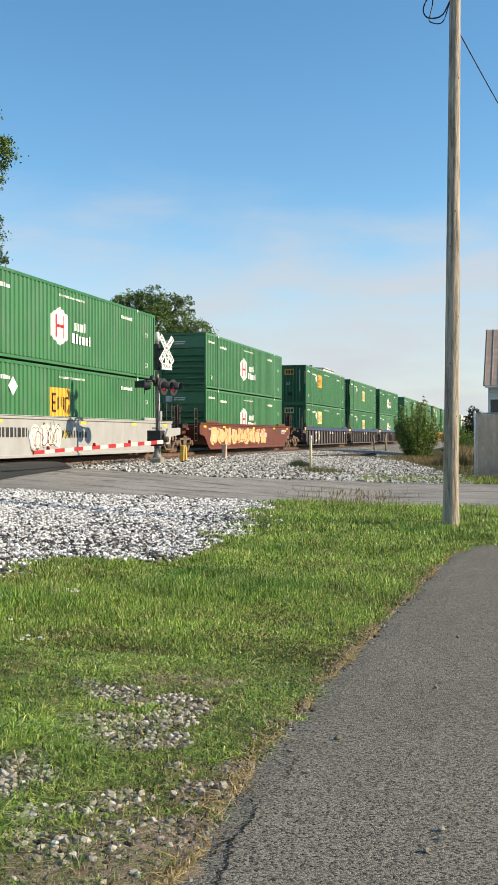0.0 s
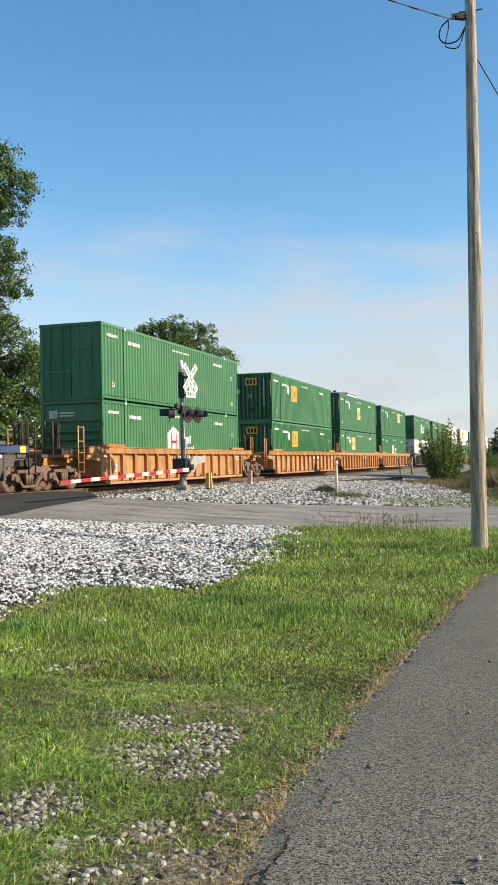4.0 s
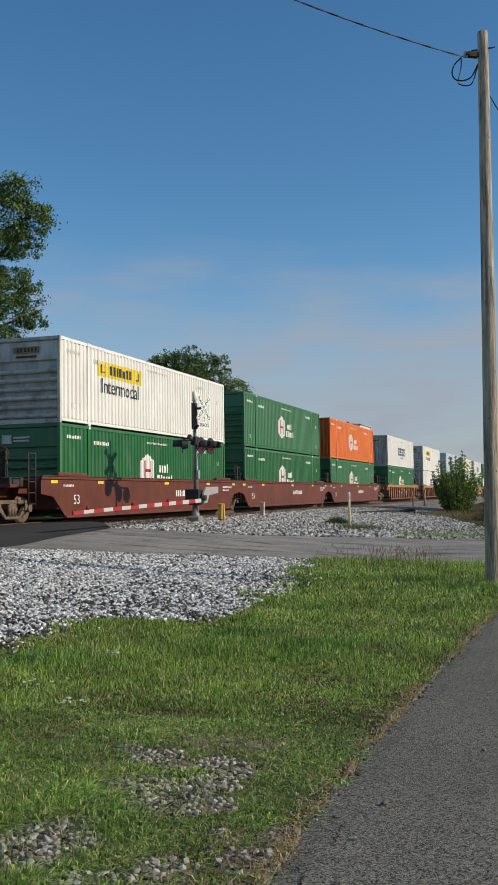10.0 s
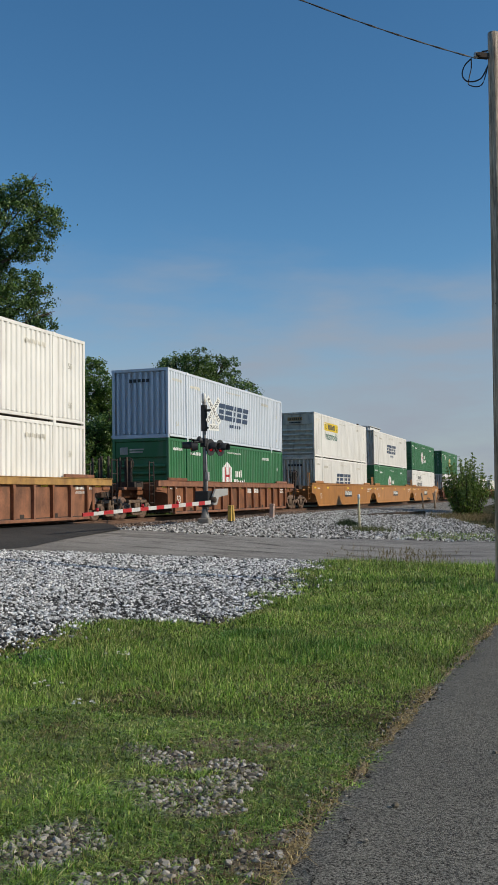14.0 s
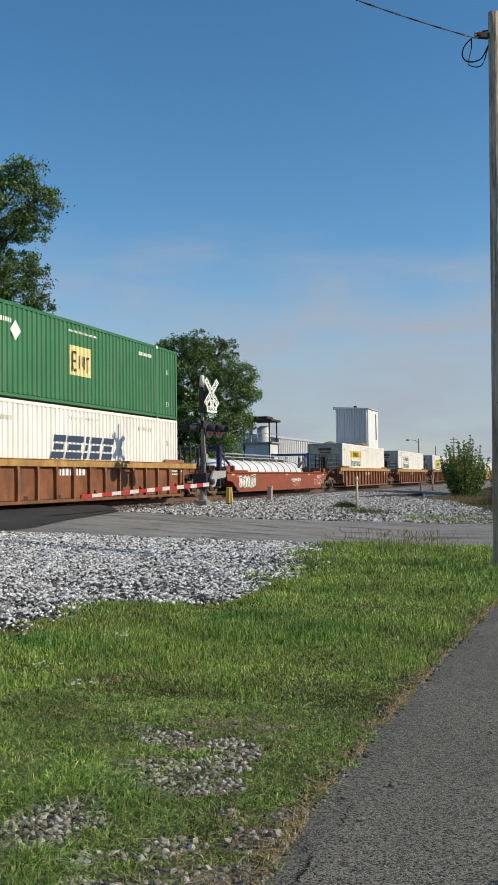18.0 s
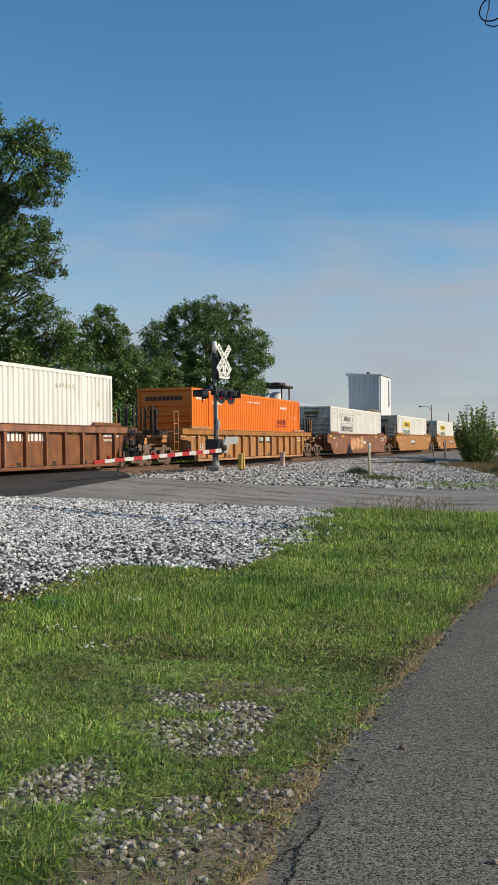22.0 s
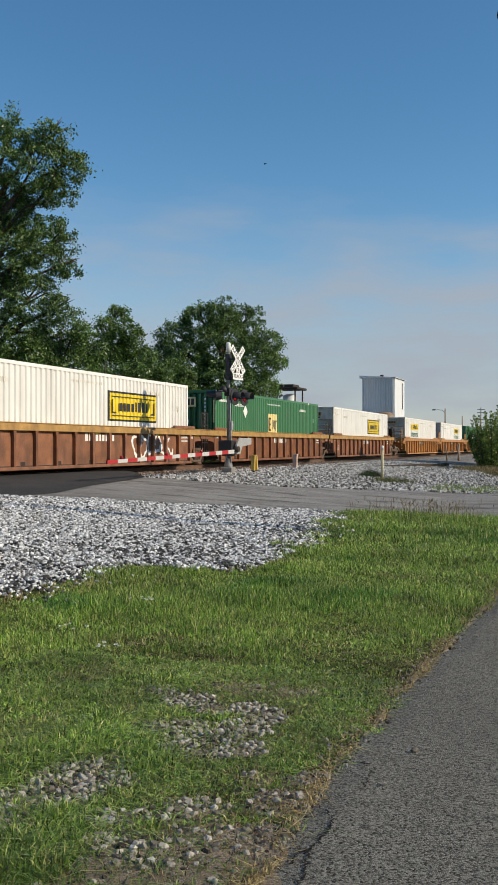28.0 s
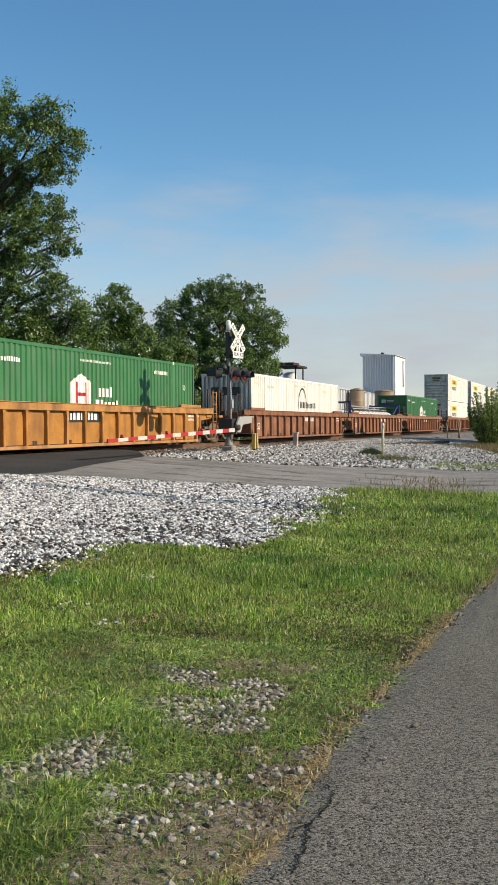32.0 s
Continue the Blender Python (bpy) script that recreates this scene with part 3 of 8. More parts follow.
def thing(name, label, category, group="", kind="", at=None, data=None):
    ob = new(name, data)
    if data is None:
        ob.empty_display_size = 0.3
    if at is not None:
        ob.matrix_basis = at
    return tagged(ob, label, category, group, kind)


def letters(text, size, material):
    """Letters as a flat mesh standing in the y-z plane and facing +x."""
    key = ("letters", text, size, material.name)
    if key not in MESHES:
        cu = bpy.data.curves.new("letters", 'FONT')
        cu.body, cu.size, cu.extrude, cu.align_x, cu.align_y, cu.resolution_u = text, size, 0.002, 'CENTER', 'CENTER', 2
        ob = new("letters", cu)
        me = bpy.data.meshes.new_from_object(ob.evaluated_get(bpy.context.evaluated_depsgraph_get()))
        bpy.data.objects.remove(ob)
        me.transform(Matrix(((0, 0, 1, 0), (1, 0, 0, 0), (0, 1, 0, 0), (0, 0, 0, 1))))
        me.materials.clear()
        me.materials.append(material)
        MESHES[key] = me
    return MESHES[key]


# ---- ground, road, track ----
HX = [-1500, -9, -3.6, 1.0, 2.6, 3.6, 6.0, 9.0, 12.0, 1500]
HZ = [-0.5, -0.5, -0.39, -0.39, -0.42, -0.44, -0.57, -0.80, -0.95, -0.95]


def height(x):
    return float(np.interp(x, HX, HZ))


def curve(*pairs):
    a, b = zip(*pairs)
    return lambda v: float(np.interp(v, a, b))


def sheet(name, label, material, x0, x1, near, far, lift, step=0.5, rows=10, ragged_edge=0.0, ground=height, category="ground"):
    """A ground layer over x0..x1 between the lines near(x) and far(x)."""
    xs = sorted(set([x for x in HX if x0 < x < x1] + list(np.arange(x0, x1, step)) + [x1]))
    v, f = [], []
    for i, x in enumerate(xs):
        a = near(x) + ragged_edge * noise.noise((x * 1.7, 3.1, 0)) + 0.5 * ragged_edge * noise.noise((x * 6.0, 8.1, 0))
        b = far(x) + ragged_edge * noise.noise((x * 1.7, 17.1, 0)) + 0.5 * ragged_edge * noise.noise((x * 6.0, 28.1, 0))
        for k in range(rows + 1):
            v.append((x, a + (b - a) * k / rows, ground(x) + lift))
    n = rows + 1
    for i in range(len(xs) - 1):
        for k in range(rows):
            f.append((i * n + k, (i + 1) * n + k, (i + 1) * n + k + 1, i * n + k + 1))
    return tagged(new(name, mesh(v, f, material, name)), label, category, kind="structure")


ground_x = sorted(set(HX + list(range(-120, 121, 6)) + [-600, -300, 300, 600]))
ground_y = [-1500, -600, -300, -150, -80] + list(range(-60, 160, 8)) + [200, 300, 500, 900, 2500]
gv = [(x, y, height(x)) for x in ground_x for y in ground_y]
gn = len(ground_y)
gf = [(i * gn + k, (i + 1) * gn + k, (i + 1) * gn + k + 1, i * gn + k + 1) for i in range(len(ground_x) - 1) for k in range(gn - 1)]
tagged(new("ground", mesh(gv, gf, M["field"], "ground")), "level grassy ground with patches of bare soil", "ground", kind="structure")

gravel_edge = curve((-60, 3.0), (-40, 9.0), (-38.5, 10.4), (-37, 10.5), (-36, 10.4), (-35.5, 11.5), (-34, 11.8), (-31, 11.5), (-26, 10.4), (-24, 10.2))
road_near = curve((2.0, -30.5), (4.5, -29.0), (6, -28.2), (8, -27), (10, -25.9), (12, -25.1), (14, -25.7), (60, -26))
road_far = curve((2.0, -19.0), (3.5, -19.6), (5.5, -19.8), (7, -19.2), (8.5, -17.4), (10.5, -15.7), (13.5, -15.4), (60, -15.4))
path_edge = curve((-70, 13.6), (-46, 14.55), (-45, 14.6), (-43.3, 14.93), (-42.3, 14.87), (-40.5, 14.9), (-38, 15.0), (-35.6, 15.1), (-33.7, 15.2), (-32.6, 15.45))
gravel_near = curve((-6, -46), (3, -45), (9.0, -40), (10.4, -38.4), (10.5, -36.6), (11.5, -35.4), (11.85, -34.0))
# dark sheet that shows as shaded gaps under the pale gravel_stones
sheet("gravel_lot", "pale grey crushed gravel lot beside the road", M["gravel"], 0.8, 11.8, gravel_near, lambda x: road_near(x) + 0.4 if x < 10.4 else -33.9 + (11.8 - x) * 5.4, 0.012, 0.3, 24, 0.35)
sheet("gravel_bed", "grey crushed gravel between the road and the track", M["farbed"], 1.5, 14.5, lambda x: road_far(x) - 0.4, curve((1, 300), (4, 200), (5.5, 120), (7, 70), (8.5, 24), (10, 6), (11.5, 0), (13, -6), (14.5, -13)), 0.010, 0.4, 40, 0.5)
sheet("ballast", "rust-stained ballast along the railway track", M["ballast"], -4.4, 1.5, lambda x: -19.0, lambda x: 700.0, 0.012, 0.6, 60, 0.2)
sheet("ballast", "rust-stained ballast along the railway track", M["ballast"], -4.4, 1.5, lambda x: -220.0, lambda x: -31.0, 0.012, 0.6, 30, 0.2)
sheet("road", "worn pale asphalt road leading over the tracks", M["roadway"], 2.4, 60.0, road_near, road_far, 0.035, 0.4, 14, 0.25, category="road")
cross_z = curve((-9, -0.46), (-5, -0.24), (-3.4, -0.24), (0.9, -0.24), (2.4, -0.34), (4.5, -0.45), (6, -0.53))
sheet("crossing", "dark patched asphalt at the level crossing", M["newasphalt"], -7.0, 4.5, curve((-7, -31), (4.5, -29.1)), curve((-7, -17.2), (1.2, -17.4), (2.6, -19.4), (3.2, -22.0), (3.8, -25.0), (4.5, -27.6)), 0.006, 0.3, 14, 0.12, cross_z, category="road")

# the asphalt path under the camera
pv, pf = [], []
pys = list(np.arange(-62, -32.6, 0.12)) + [-32.6]
for y in pys:
    e = path_edge(y) + 0.10 * noise.noise((y * 1.3, 5, 0)) + 0.05 * noise.noise((y * 5.0, 9, 0)) + 0.02 * noise.noise((y * 17.0, 2, 0))
    for k in range(13):
        x = e + (26.0 - e) * (k / 12) ** 1.7
        pv.append((x, y, height(x) + 0.022 - (0.014 if k == 0 else 0)))
for i in range(len(pys) - 1):
    for k in range(12):
        pf.append((i * 13 + k, i * 13 + k + 1, (i + 1) * 13 + k + 1, (i + 1) * 13 + k))
tagged(new("path", mesh(pv, pf, M["asphalt"], "path")), "worn grey asphalt path with a ragged crumbling edge", "path", kind="structure")


# bare places in the lawn: x, y, radius, how bare, how stony
PATCHES = [(13.45, -40.97, 0.13, 0.8, 0.8), (13.72, -41.13, 0.18, 0.9, 1.0), (13.95, -41.30, 0.13, 0.8, 0.8), (14.10, -41.20, 0.16, 0.9, 1.0), (14.26, -41.30, 0.15, 0.9, 1.0), (14.20, -41.55, 0.16, 0.9, 1.0),
           (13.95, -41.62, 0.17, 0.9, 1.0), (13.78, -41.69, 0.14, 0.8, 0.9), (14.03, -41.89, 0.14, 0.9, 1.0), (14.20, -41.93, 0.16, 0.9, 1.0), (14.36, -41.90, 0.13, 0.8, 0.7), (13.95, -40.70, 0.22, 0.65, 0.2), (14.25, -40.72, 0.20, 0.65, 0.1),
           (13.71, -42.47, 0.17, 1.0, 1.0), (13.78, -42.37, 0.14, 0.9, 1.0), (13.94, -42.55, 0.15, 0.9, 1.0), (13.86, -42.70, 0.15, 1.0, 1.0), (13.65, -42.60, 0.15, 1.0, 1.0), (13.68, -42.83, 0.17, 1.0, 0.9), (13.72, -43.02, 0.16, 0.9, 0.9), (13.80, -43.20, 0.14, 0.8, 0.7),
           (14.22, -42.95, 0.13, 0.8, 0.9), (14.33, -43.12, 0.15, 0.8, 0.8), (14.30, -42.86, 0.11, 0.6, 0.6), (14.43, -42.72, 0.16, 0.65, 0.5), (14.55, -43.06, 0.19, 0.8, 0.35), (14.70, -42.97, 0.18, 0.85, 0.35), (14.80, -42.92, 0.16, 0.95, 0.3), (14.77, -42.50, 0.15, 0.85, 0.4),
           (14.79, -42.20, 0.12, 0.8, 0.3), (14.66, -42.30, 0.20, 0.45, 0.1), (14.50, -43.38, 0.30, 1.0, 0.2), (14.82, -43.28, 0.24, 1.0, 0.2), (14.4, -44.4, 0.8, 1.0, 0.2), (14.5, -42.9, 0.45, 0.25, 0.08),
           (13.15, -41.85, 0.30, 0.55, 0.0), (12.85, -41.7, 0.2, 0.45, 0.0), (12.66, -39.56, 0.28, 0.42, 0.0), (12.3, -35.95, 0.30, 0.45, 0.0), (11.9, -35.5, 0.35, 0.5, 0.1), (11.9, -39.4, 0.35, 0.45, 0.1), (12.68, -40.68, 0.30, 0.5, 0.0), (13.06, -41.83, 0.24, 0.65, 0.0), (10.95, -38.3, 0.30, 0.55, 0.0), (13.90, -40.72, 0.24, 0.6, 0.15)]


def bare(x, y, stony=False):
    """0 in thick grass, 1 on bare ground."""
    wob = 0.34 * noise.noise((x * 3.4, y * 3.4, 1.5)) + 0.30 * noise.noise((x * 9.0, y * 9.0, 6.5))
    out = 0.0
    for cx, cy, r, much, rock in PATCHES:
        d = math.hypot(x - cx, y - cy) / r
        if d < 1.9:
            out = max(out, (rock if stony else much) * min(1.0, max(0.0, (1.22 - d + wob) / 0.42)))
    return out


sv, sf, ny = [], [], 131
for i in range(70):
    for k in range(ny):
        x, y = 12.9 + i * 0.033, -44.9 + k * 0.033
        sv.append((x, y, height(x) - 0.012 + 0.026 * min(1.0, 1.6 * bare(x, y)) + 0.006 * noise.noise((x * 14, y * 14, 2))))
for i in range(69):
    sf += [(i * ny + k, (i + 1) * ny + k, (i + 1) * ny + k + 1, i * ny + k + 1) for k in range(ny - 1)]
BARE_SOIL = tagged(new("bare_soil", mesh(sv, sf, M["soil"], "bare_soil", True)), "bare stony soil showing through the grass", "ground", kind="structure")


# a strip of dry dirt along the asphalt's edge
ev, ef, es = [], [], list(np.arange(-45.0, -32.7, 0.06))
for y in es:
    e = path_edge(y)
    w = 0.02 + 0.07 * noise.noise((y * 1.1, 3, 0)) + 0.08 * noise.noise((y * 5.3, 7, 0))
    low = 0.03 * min(0.4, noise.noise((y * 2.3, 1, 4)) + 0.6 * noise.noise((y * 8.1, 5, 4)))
    for x, dz in ((e - w - 0.06, -0.03), (e - w, 0.008 + low), (e - w * 0.4, 0.012 + low), (e + 0.05 + 0.05 * noise.noise((y * 3.7, 9, 2)), -0.02)):
        ev.append((x, y, height(x) + dz))
for i in range(len(es) - 1):
    ef += [(i * 4 + k, i * 4 + k + 1, (i + 1) * 4 + k + 1, (i + 1) * 4 + k) for k in range(3)]
tagged(new("verge_soil", mesh(ev, ef, M["soil"], "verge_soil")), "strip of dry brown dirt along the asphalt path", "ground", kind="structure")

RAIL = -0.21                                     # height of the rail tops
track = thing("railway_track", "railway track with rusty rails on wooden ties", "railway track", kind="structure")
for x in (-2.05, -0.55):
    bm = bmesh.new()
    prof = [(-0.07, -0.165), (0.07, -0.165), (0.07, -0.15), (0.012, -0.135), (0.012, -0.045), (0.036, -0.035), (0.036, -0.004), (0.026, 0.0), (-0.026, 0.0), (-0.036, -0.004), (-0.036, -0.035), (-0.012, -0.045), (-0.012, -0.135), (-0.07, -0.15)]
    ra, rb = [[bm.verts.new((x + a, y, z)) for a, z in prof] for y in (-220, 700)]
    for i in range(len(prof)):
        j = (i + 1) % len(prof)
        bm.faces.new((ra[i], ra[j], rb[j], rb[i]))
    part("rail", from_bm(bm, M["rail"], "rail"), track, at=pose(0, 0, RAIL))
tie_mesh = boxes(("tie",), M["tie"], (-1.3, 1.3, -0.115, 0.115, -0.30, -0.165), bevel=0.012)
for i in range(110):
    part("tie", tie_mesh, track, at=pose(-1.3 + random.uniform(-0.03, 0.03), -16.8 + i * 0.55, RAIL + random.uniform(-0.012, 0.0), 0, 0, random.uniform(-0.8, 0.8)))


# ---- the train: containers ----
HALF, WIDE, TALL, PITCH = 8.18, 1.30, 2.96, 0.28
SPEED = 25.4                                     # metres a second towards -Y


def skin(y):
    """How far the ribbed side stands out at y."""
    u = (y / PITCH) % 1.0
    if u < 0.40:
        return 0.0
    if u < 0.52:
        return -0.046 * (u - 0.40) / 0.12
    if u < 0.88:
        return -0.046
    return -0.046 * (1.0 - u) / 0.12


def breaks(y0, y1):
    out, k = [y0], math.floor(y0 / PITCH)
    while k * PITCH < y1:
        out += [k * PITCH + u * PITCH for u in (0.0, 0.40, 0.52, 0.88) if y0 + 1e-4 < k * PITCH + u * PITCH < y1 - 1e-4]
        k += 1
    return out + [y1]


def ribbed(y0, y1, low, high, material, side=1, lift=0.0, name="panel"):
    """A vertical sheet that follows the ribs, between the heights low(y) and high(y)."""
    lo, hi = (low if callable(low) else lambda y: low), (high if callable(high) else lambda y: high)
    v, f = [], []
    for y in breaks(y0, y1):
        x = side * (WIDE + skin(y) + lift)
        v += [(x, y, lo(y)), (x, y, hi(y))]
    for i in range(0, len(v) - 2, 2):
        f.append((i, i + 2, i + 3, i + 1) if side > 0 else (i + 1, i + 3, i + 2, i))
    return mesh(v, f, material, name)


def kept(key, make):
    if key not in MESHES:
        MESHES[key] = make()
    return MESHES[key]


def end_panel(kind, material):
    """The container's end towards -y: ribs across, ribs upright, or doors with locking bars."""
    def make():
        bm = bmesh.new()
        add_box(bm, -1.2, 1.2, -HALF + 0.17, -HALF + 0.20, 0.12, TALL - 0.1)
        return from_bm(bm, material, "end_panel", 0.004)

    def rib(key, *box, bevel=0.018):
        return boxes((key, material.name), material, box, bevel=bevel)
    out = [("end_panel", kept(("end", material.name), make), pose(0, 0, 0))]
    if kind == "across":
        out.append(("end_plate", rib("end_plate", -1.19, 1.19, -HALF + 0.06, -HALF + 0.17, TALL - 0.80, TALL - 0.13), pose(0, 0, 0)))
        for i in range(6):
            out.append(("end_rib", rib("end_rib", -1.17, 1.17, -HALF + 0.01, -HALF + 0.17, 0.0, 0.13, bevel=0.045), pose(0, 0, 0.20 + i * 0.305)))
    elif kind == "upright":
        for i in range(9):
            out.append(("end_rib", rib("end_upright", -0.06, 0.06, -HALF + 0.005, -HALF + 0.17, 0.16, TALL - 0.14, bevel=0.04), pose(-1.06 + i * 0.265, 0, 0)))
    else:
        for x in (-0.605, 0.605):
            out.append(("end_door", rib("end_door", -0.59, 0.59, -HALF + 0.04, -HALF + 0.17, 0.14, TALL - 0.12, bevel=0.008), pose(x, 0, 0)))
        for x in (-0.9, -0.35, 0.35, 0.9):
            out.append(("locking_bar", rib("end_bar", -0.02, 0.02, -HALF - 0.012, -HALF + 0.028, 0.1, TALL - 0.08, bevel=0.008), pose(x, 0, 0)))
        for z in (0.45, 1.1, 1.9, 2.5):
            out.append(("hinge_band", rib("end_band", -1.15, 1.15, -HALF + 0.022, -HALF + 0.04, 0, 0.06, bevel=0.004), pose(0, 0, z)))
    return out


def hexagon(cy, w, zlo, zhi):
    mid_lo, mid_hi = zlo + (zhi - zlo) * 0.22, zhi - (zhi - zlo) * 0.22
    return (lambda y: zlo + (mid_lo - zlo) * abs(y - cy) / (w / 2)), (lambda y: zhi - (zhi - mid_hi) * abs(y - cy) / (w / 2))


def bars(key, material, *rows):
    """Unreadable writing: plain bars (y0, y1, z0, z1) on the outer side."""
    return boxes(key, material, *[(WIDE + 0.001, WIDE + 0.004, a, b, c, d) for a, b, c, d in rows], bevel=0.0)


def ragged(rnd, y0, y1, z0, z1, gap=0.08):
    """A line of uneven bars in the place of letters."""
    out, y = [], y0
    while y < y1 - 0.02:
        w = min(rnd.uniform(0.35, 0.72) * (z1 - z0), y1 - y)
        out.append((y, y + w, z0, z1 - rnd.choice((0, 0, 0.18)) * (z1 - z0)))
        y += w + (gap + 0.16) * (z1 - z0) + 0.01
    return out


def container(y, base, style, end="across", paint="green", end_paint=None):
    """A 53-foot container; y: its middle along the track at the start, base: height of its underside."""
    words = dict(green="dark green", white="off-white", bluewhite="cool white", orange="orange", amber="bright orange")[paint]
    seat = "stacked on another container" if base > 2 else "sitting in a well car"
    ob = thing("container", f"{words} ribbed shipping container {seat}", "container", "containers on the train", at=pose(-WIDE, y, base))
    p, pe = M[paint], M[end_paint or paint]
    post = 6.10                                      # the lifting posts stand forty feet apart
    part("side_panel", kept(("side", paint, 1), lambda: ribbed(-HALF + 0.1, HALF - 0.1, 0.20, TALL - 0.10, p)), ob)
    part("side_panel", kept(("side", paint, -1), lambda: ribbed(-HALF + 0.1, HALF - 0.1, 0.20, TALL - 0.10, p, -1)), ob)
    part("roof", boxes(("roof", paint), p, (-1.24, 1.24, -HALF + 0.04, HALF - 0.04, TALL - 0.05, TALL - 0.015), *[(-1.1, 1.1, k * 0.62 - 0.06, k * 0.62 + 0.06, TALL - 0.02, TALL - 0.004) for k in range(-12, 13)]), ob)
    part("floor", boxes(("floor", "wood"), M["iron"], (-1.22, 1.22, -HALF + 0.1, HALF - 0.1, 0.05, 0.14)), ob)
    for nm, me, at in end_panel(end, pe):
        part(nm, me, ob, at=at)
    for x0, x1 in ((-1.2, -0.01), (0.01, 1.2)):
        door = part("door", boxes(("door", paint, x0), p, (x0, x1, HALF - 0.07, HALF - 0.03, 0.14, TALL - 0.12), *[(x0 + 0.05, x1 - 0.05, HALF - 0.04, HALF - 0.02, z, z + 0.05) for z in (0.5, 1.2, 1.9, 2.5)]), ob)
        part("locking_bar", tubes(("lockbar", x0), M["mast"], *[([(x, HALF - 0.005, 0.1), (x, HALF - 0.005, TALL - 0.08)], 0.017) for x in (x0 + 0.3, x1 - 0.3)], sides=6), door)
    for s in (1, -1):
        part("top_rail", boxes(("top_rail", paint, s), p, (s * 1.30 - 0.05, s * 1.30 + 0.006, -HALF + 0.02, HALF - 0.02, TALL - 0.11, TALL)), ob)
        part("bottom_rail", boxes(("bottom_rail", paint, s), p, (s * 1.30 - 0.07, s * 1.30 + 0.008, -HALF + 0.02, HALF - 0.02, 0.07, 0.145), (s * 1.22 - 0.03, s * 1.22 + 0.03, -HALF + 0.02, HALF - 0.02, 0.12, 0.22)), ob)
        for e in (1, -1):
            part("corner_post", boxes(("corner_post", paint, s, e), p if e > 0 else pe, (s * 1.25 - 0.058, s * 1.25 + 0.058, e * (HALF - 0.06) - 0.06, e * (HALF - 0.06) + 0.06, 0.0, TALL + 0.002)), ob)
            part("lifting_post", boxes(("lifting_post", paint, s, e), p, (s * 1.30 - 0.05, s * 1.30 + 0.012, e * post - 0.085, e * post + 0.085, 0.02, TALL + 0.003),
                                       (s * 1.24 - 0.07, s * 1.24 + 0.085, e * post - 0.09, e * post + 0.09, TALL - 0.12, TALL + 0.012), (s * 1.24 - 0.07, s * 1.24 + 0.085, e * post - 0.09, e * post + 0.09, 0.0, 0.12)), ob)
    for e in (1, -1):
        part("lifting_plate", boxes(("lifting_plate", e), M["mark"], (1.312, 1.328, e * post - 0.07, e * post + 0.07, TALL - 0.11, TALL - 0.01), bevel=0.003), ob, "worn white lifting plate")
    part("end_header", boxes(("end_header", (end_paint or paint)), pe, (-1.19, 1.19, -HALF, -HALF + 0.1, TALL - 0.12, TALL)), ob)
    part("end_sill", boxes(("end_sill", (end_paint or paint)), pe, (-1.19, 1.19, -HALF, -HALF + 0.1, 0.0, 0.15)), ob)
    rnd = random.Random(int(y * 10) % 7)
    code_paint = M["mark"] if paint in ("green", "orange", "amber") else M["grey"]
    size_key = int(y * 10) % 7
    part("code_line", bars(("codes", size_key, code_paint.name), code_paint, *ragged(rnd, -5.75, -4.55, 2.32, 2.46), *ragged(rnd, 4.4, 5.6, 2.40, 2.54), *ragged(rnd, -7.7, -6.7, 2.46, 2.58)), ob)
    part("notice_line", bars(("notice", code_paint.name), code_paint, *ragged(rnd, -1.1, 1.0, 2.56, 2.64, 0.3)), ob)
    for py, pz in ((-7.2, 0.62), (7.15, 0.62), (7.15, 1.95)):
        part("size_mark", letters("53", 0.28, code_paint), ob, at=pose(WIDE + 0.006, py, pz))
    if style == "hub":
        lo, hi = hexagon(-1.03, 1.36, 0.76, 2.17)
        part("emblem", kept(("emblem", "hub"), lambda: ribbed(-1.71, -0.35, lo, hi, M["mark"], 1, 0.004)), ob, "white six-sided emblem")
        part("emblem_mark", kept(("emblem", "hubred"), lambda: from_pieces([ribbed(a, b, c, d, M["red"], 1, 0.008) for a, b, c, d in ((-1.40, -1.26, 1.05, 1.88), (-0.80, -0.66, 1.05, 1.88), (-1.26, -0.80, 1.42, 1.53))])), ob, "red bars on the emblem")
        rr = random.Random(3)
        part("lettering", bars(("lettering", "hub"), M["mark"], *ragged(rr, 0.1, 1.1, 1.42, 1.78), *ragged(rr, -0.12, 1.45, 0.95, 1.32)), ob, "white lettering bars")
        part("end_emblem", boxes(("endemblem", "hub"), M["grey"], (-0.95, -0.6, -HALF + 0.0, -HALF + 0.058, 2.3, 2.6), (-0.5, 0.1, -HALF + 0.0, -HALF + 0.058, 2.36, 2.42), (-0.5, 0.15, -HALF + 0.0, -HALF + 0.058, 2.47, 2.53), bevel=0), ob)
    elif style.startswith("emp"):
        d, up = dict(emp=(-0.2, 0.14), emp_first=(-1.0, 0.23), emp_right=(3.2, 0.62), emp_left=(-2.78, 0.46), emp_gold=(-2.78, 0.50), emp_back=(-2.95, 0.48), emp_backgold=(-2.95, 0.48))[style]
        plate = "gold" if style in ("emp_gold", "emp_first", "emp_backgold") else "mark" if style == "emp_left" and base > 2 else "cream"
        part("sign_plate", kept(("plate", "emp", d, plate), lambda: ribbed(-0.85 + d, 0.72 + d, 0.96 + up, 1.98 + up, M[plate], 1, 0.004)), ob, "square pale sign with dark lettering bars")
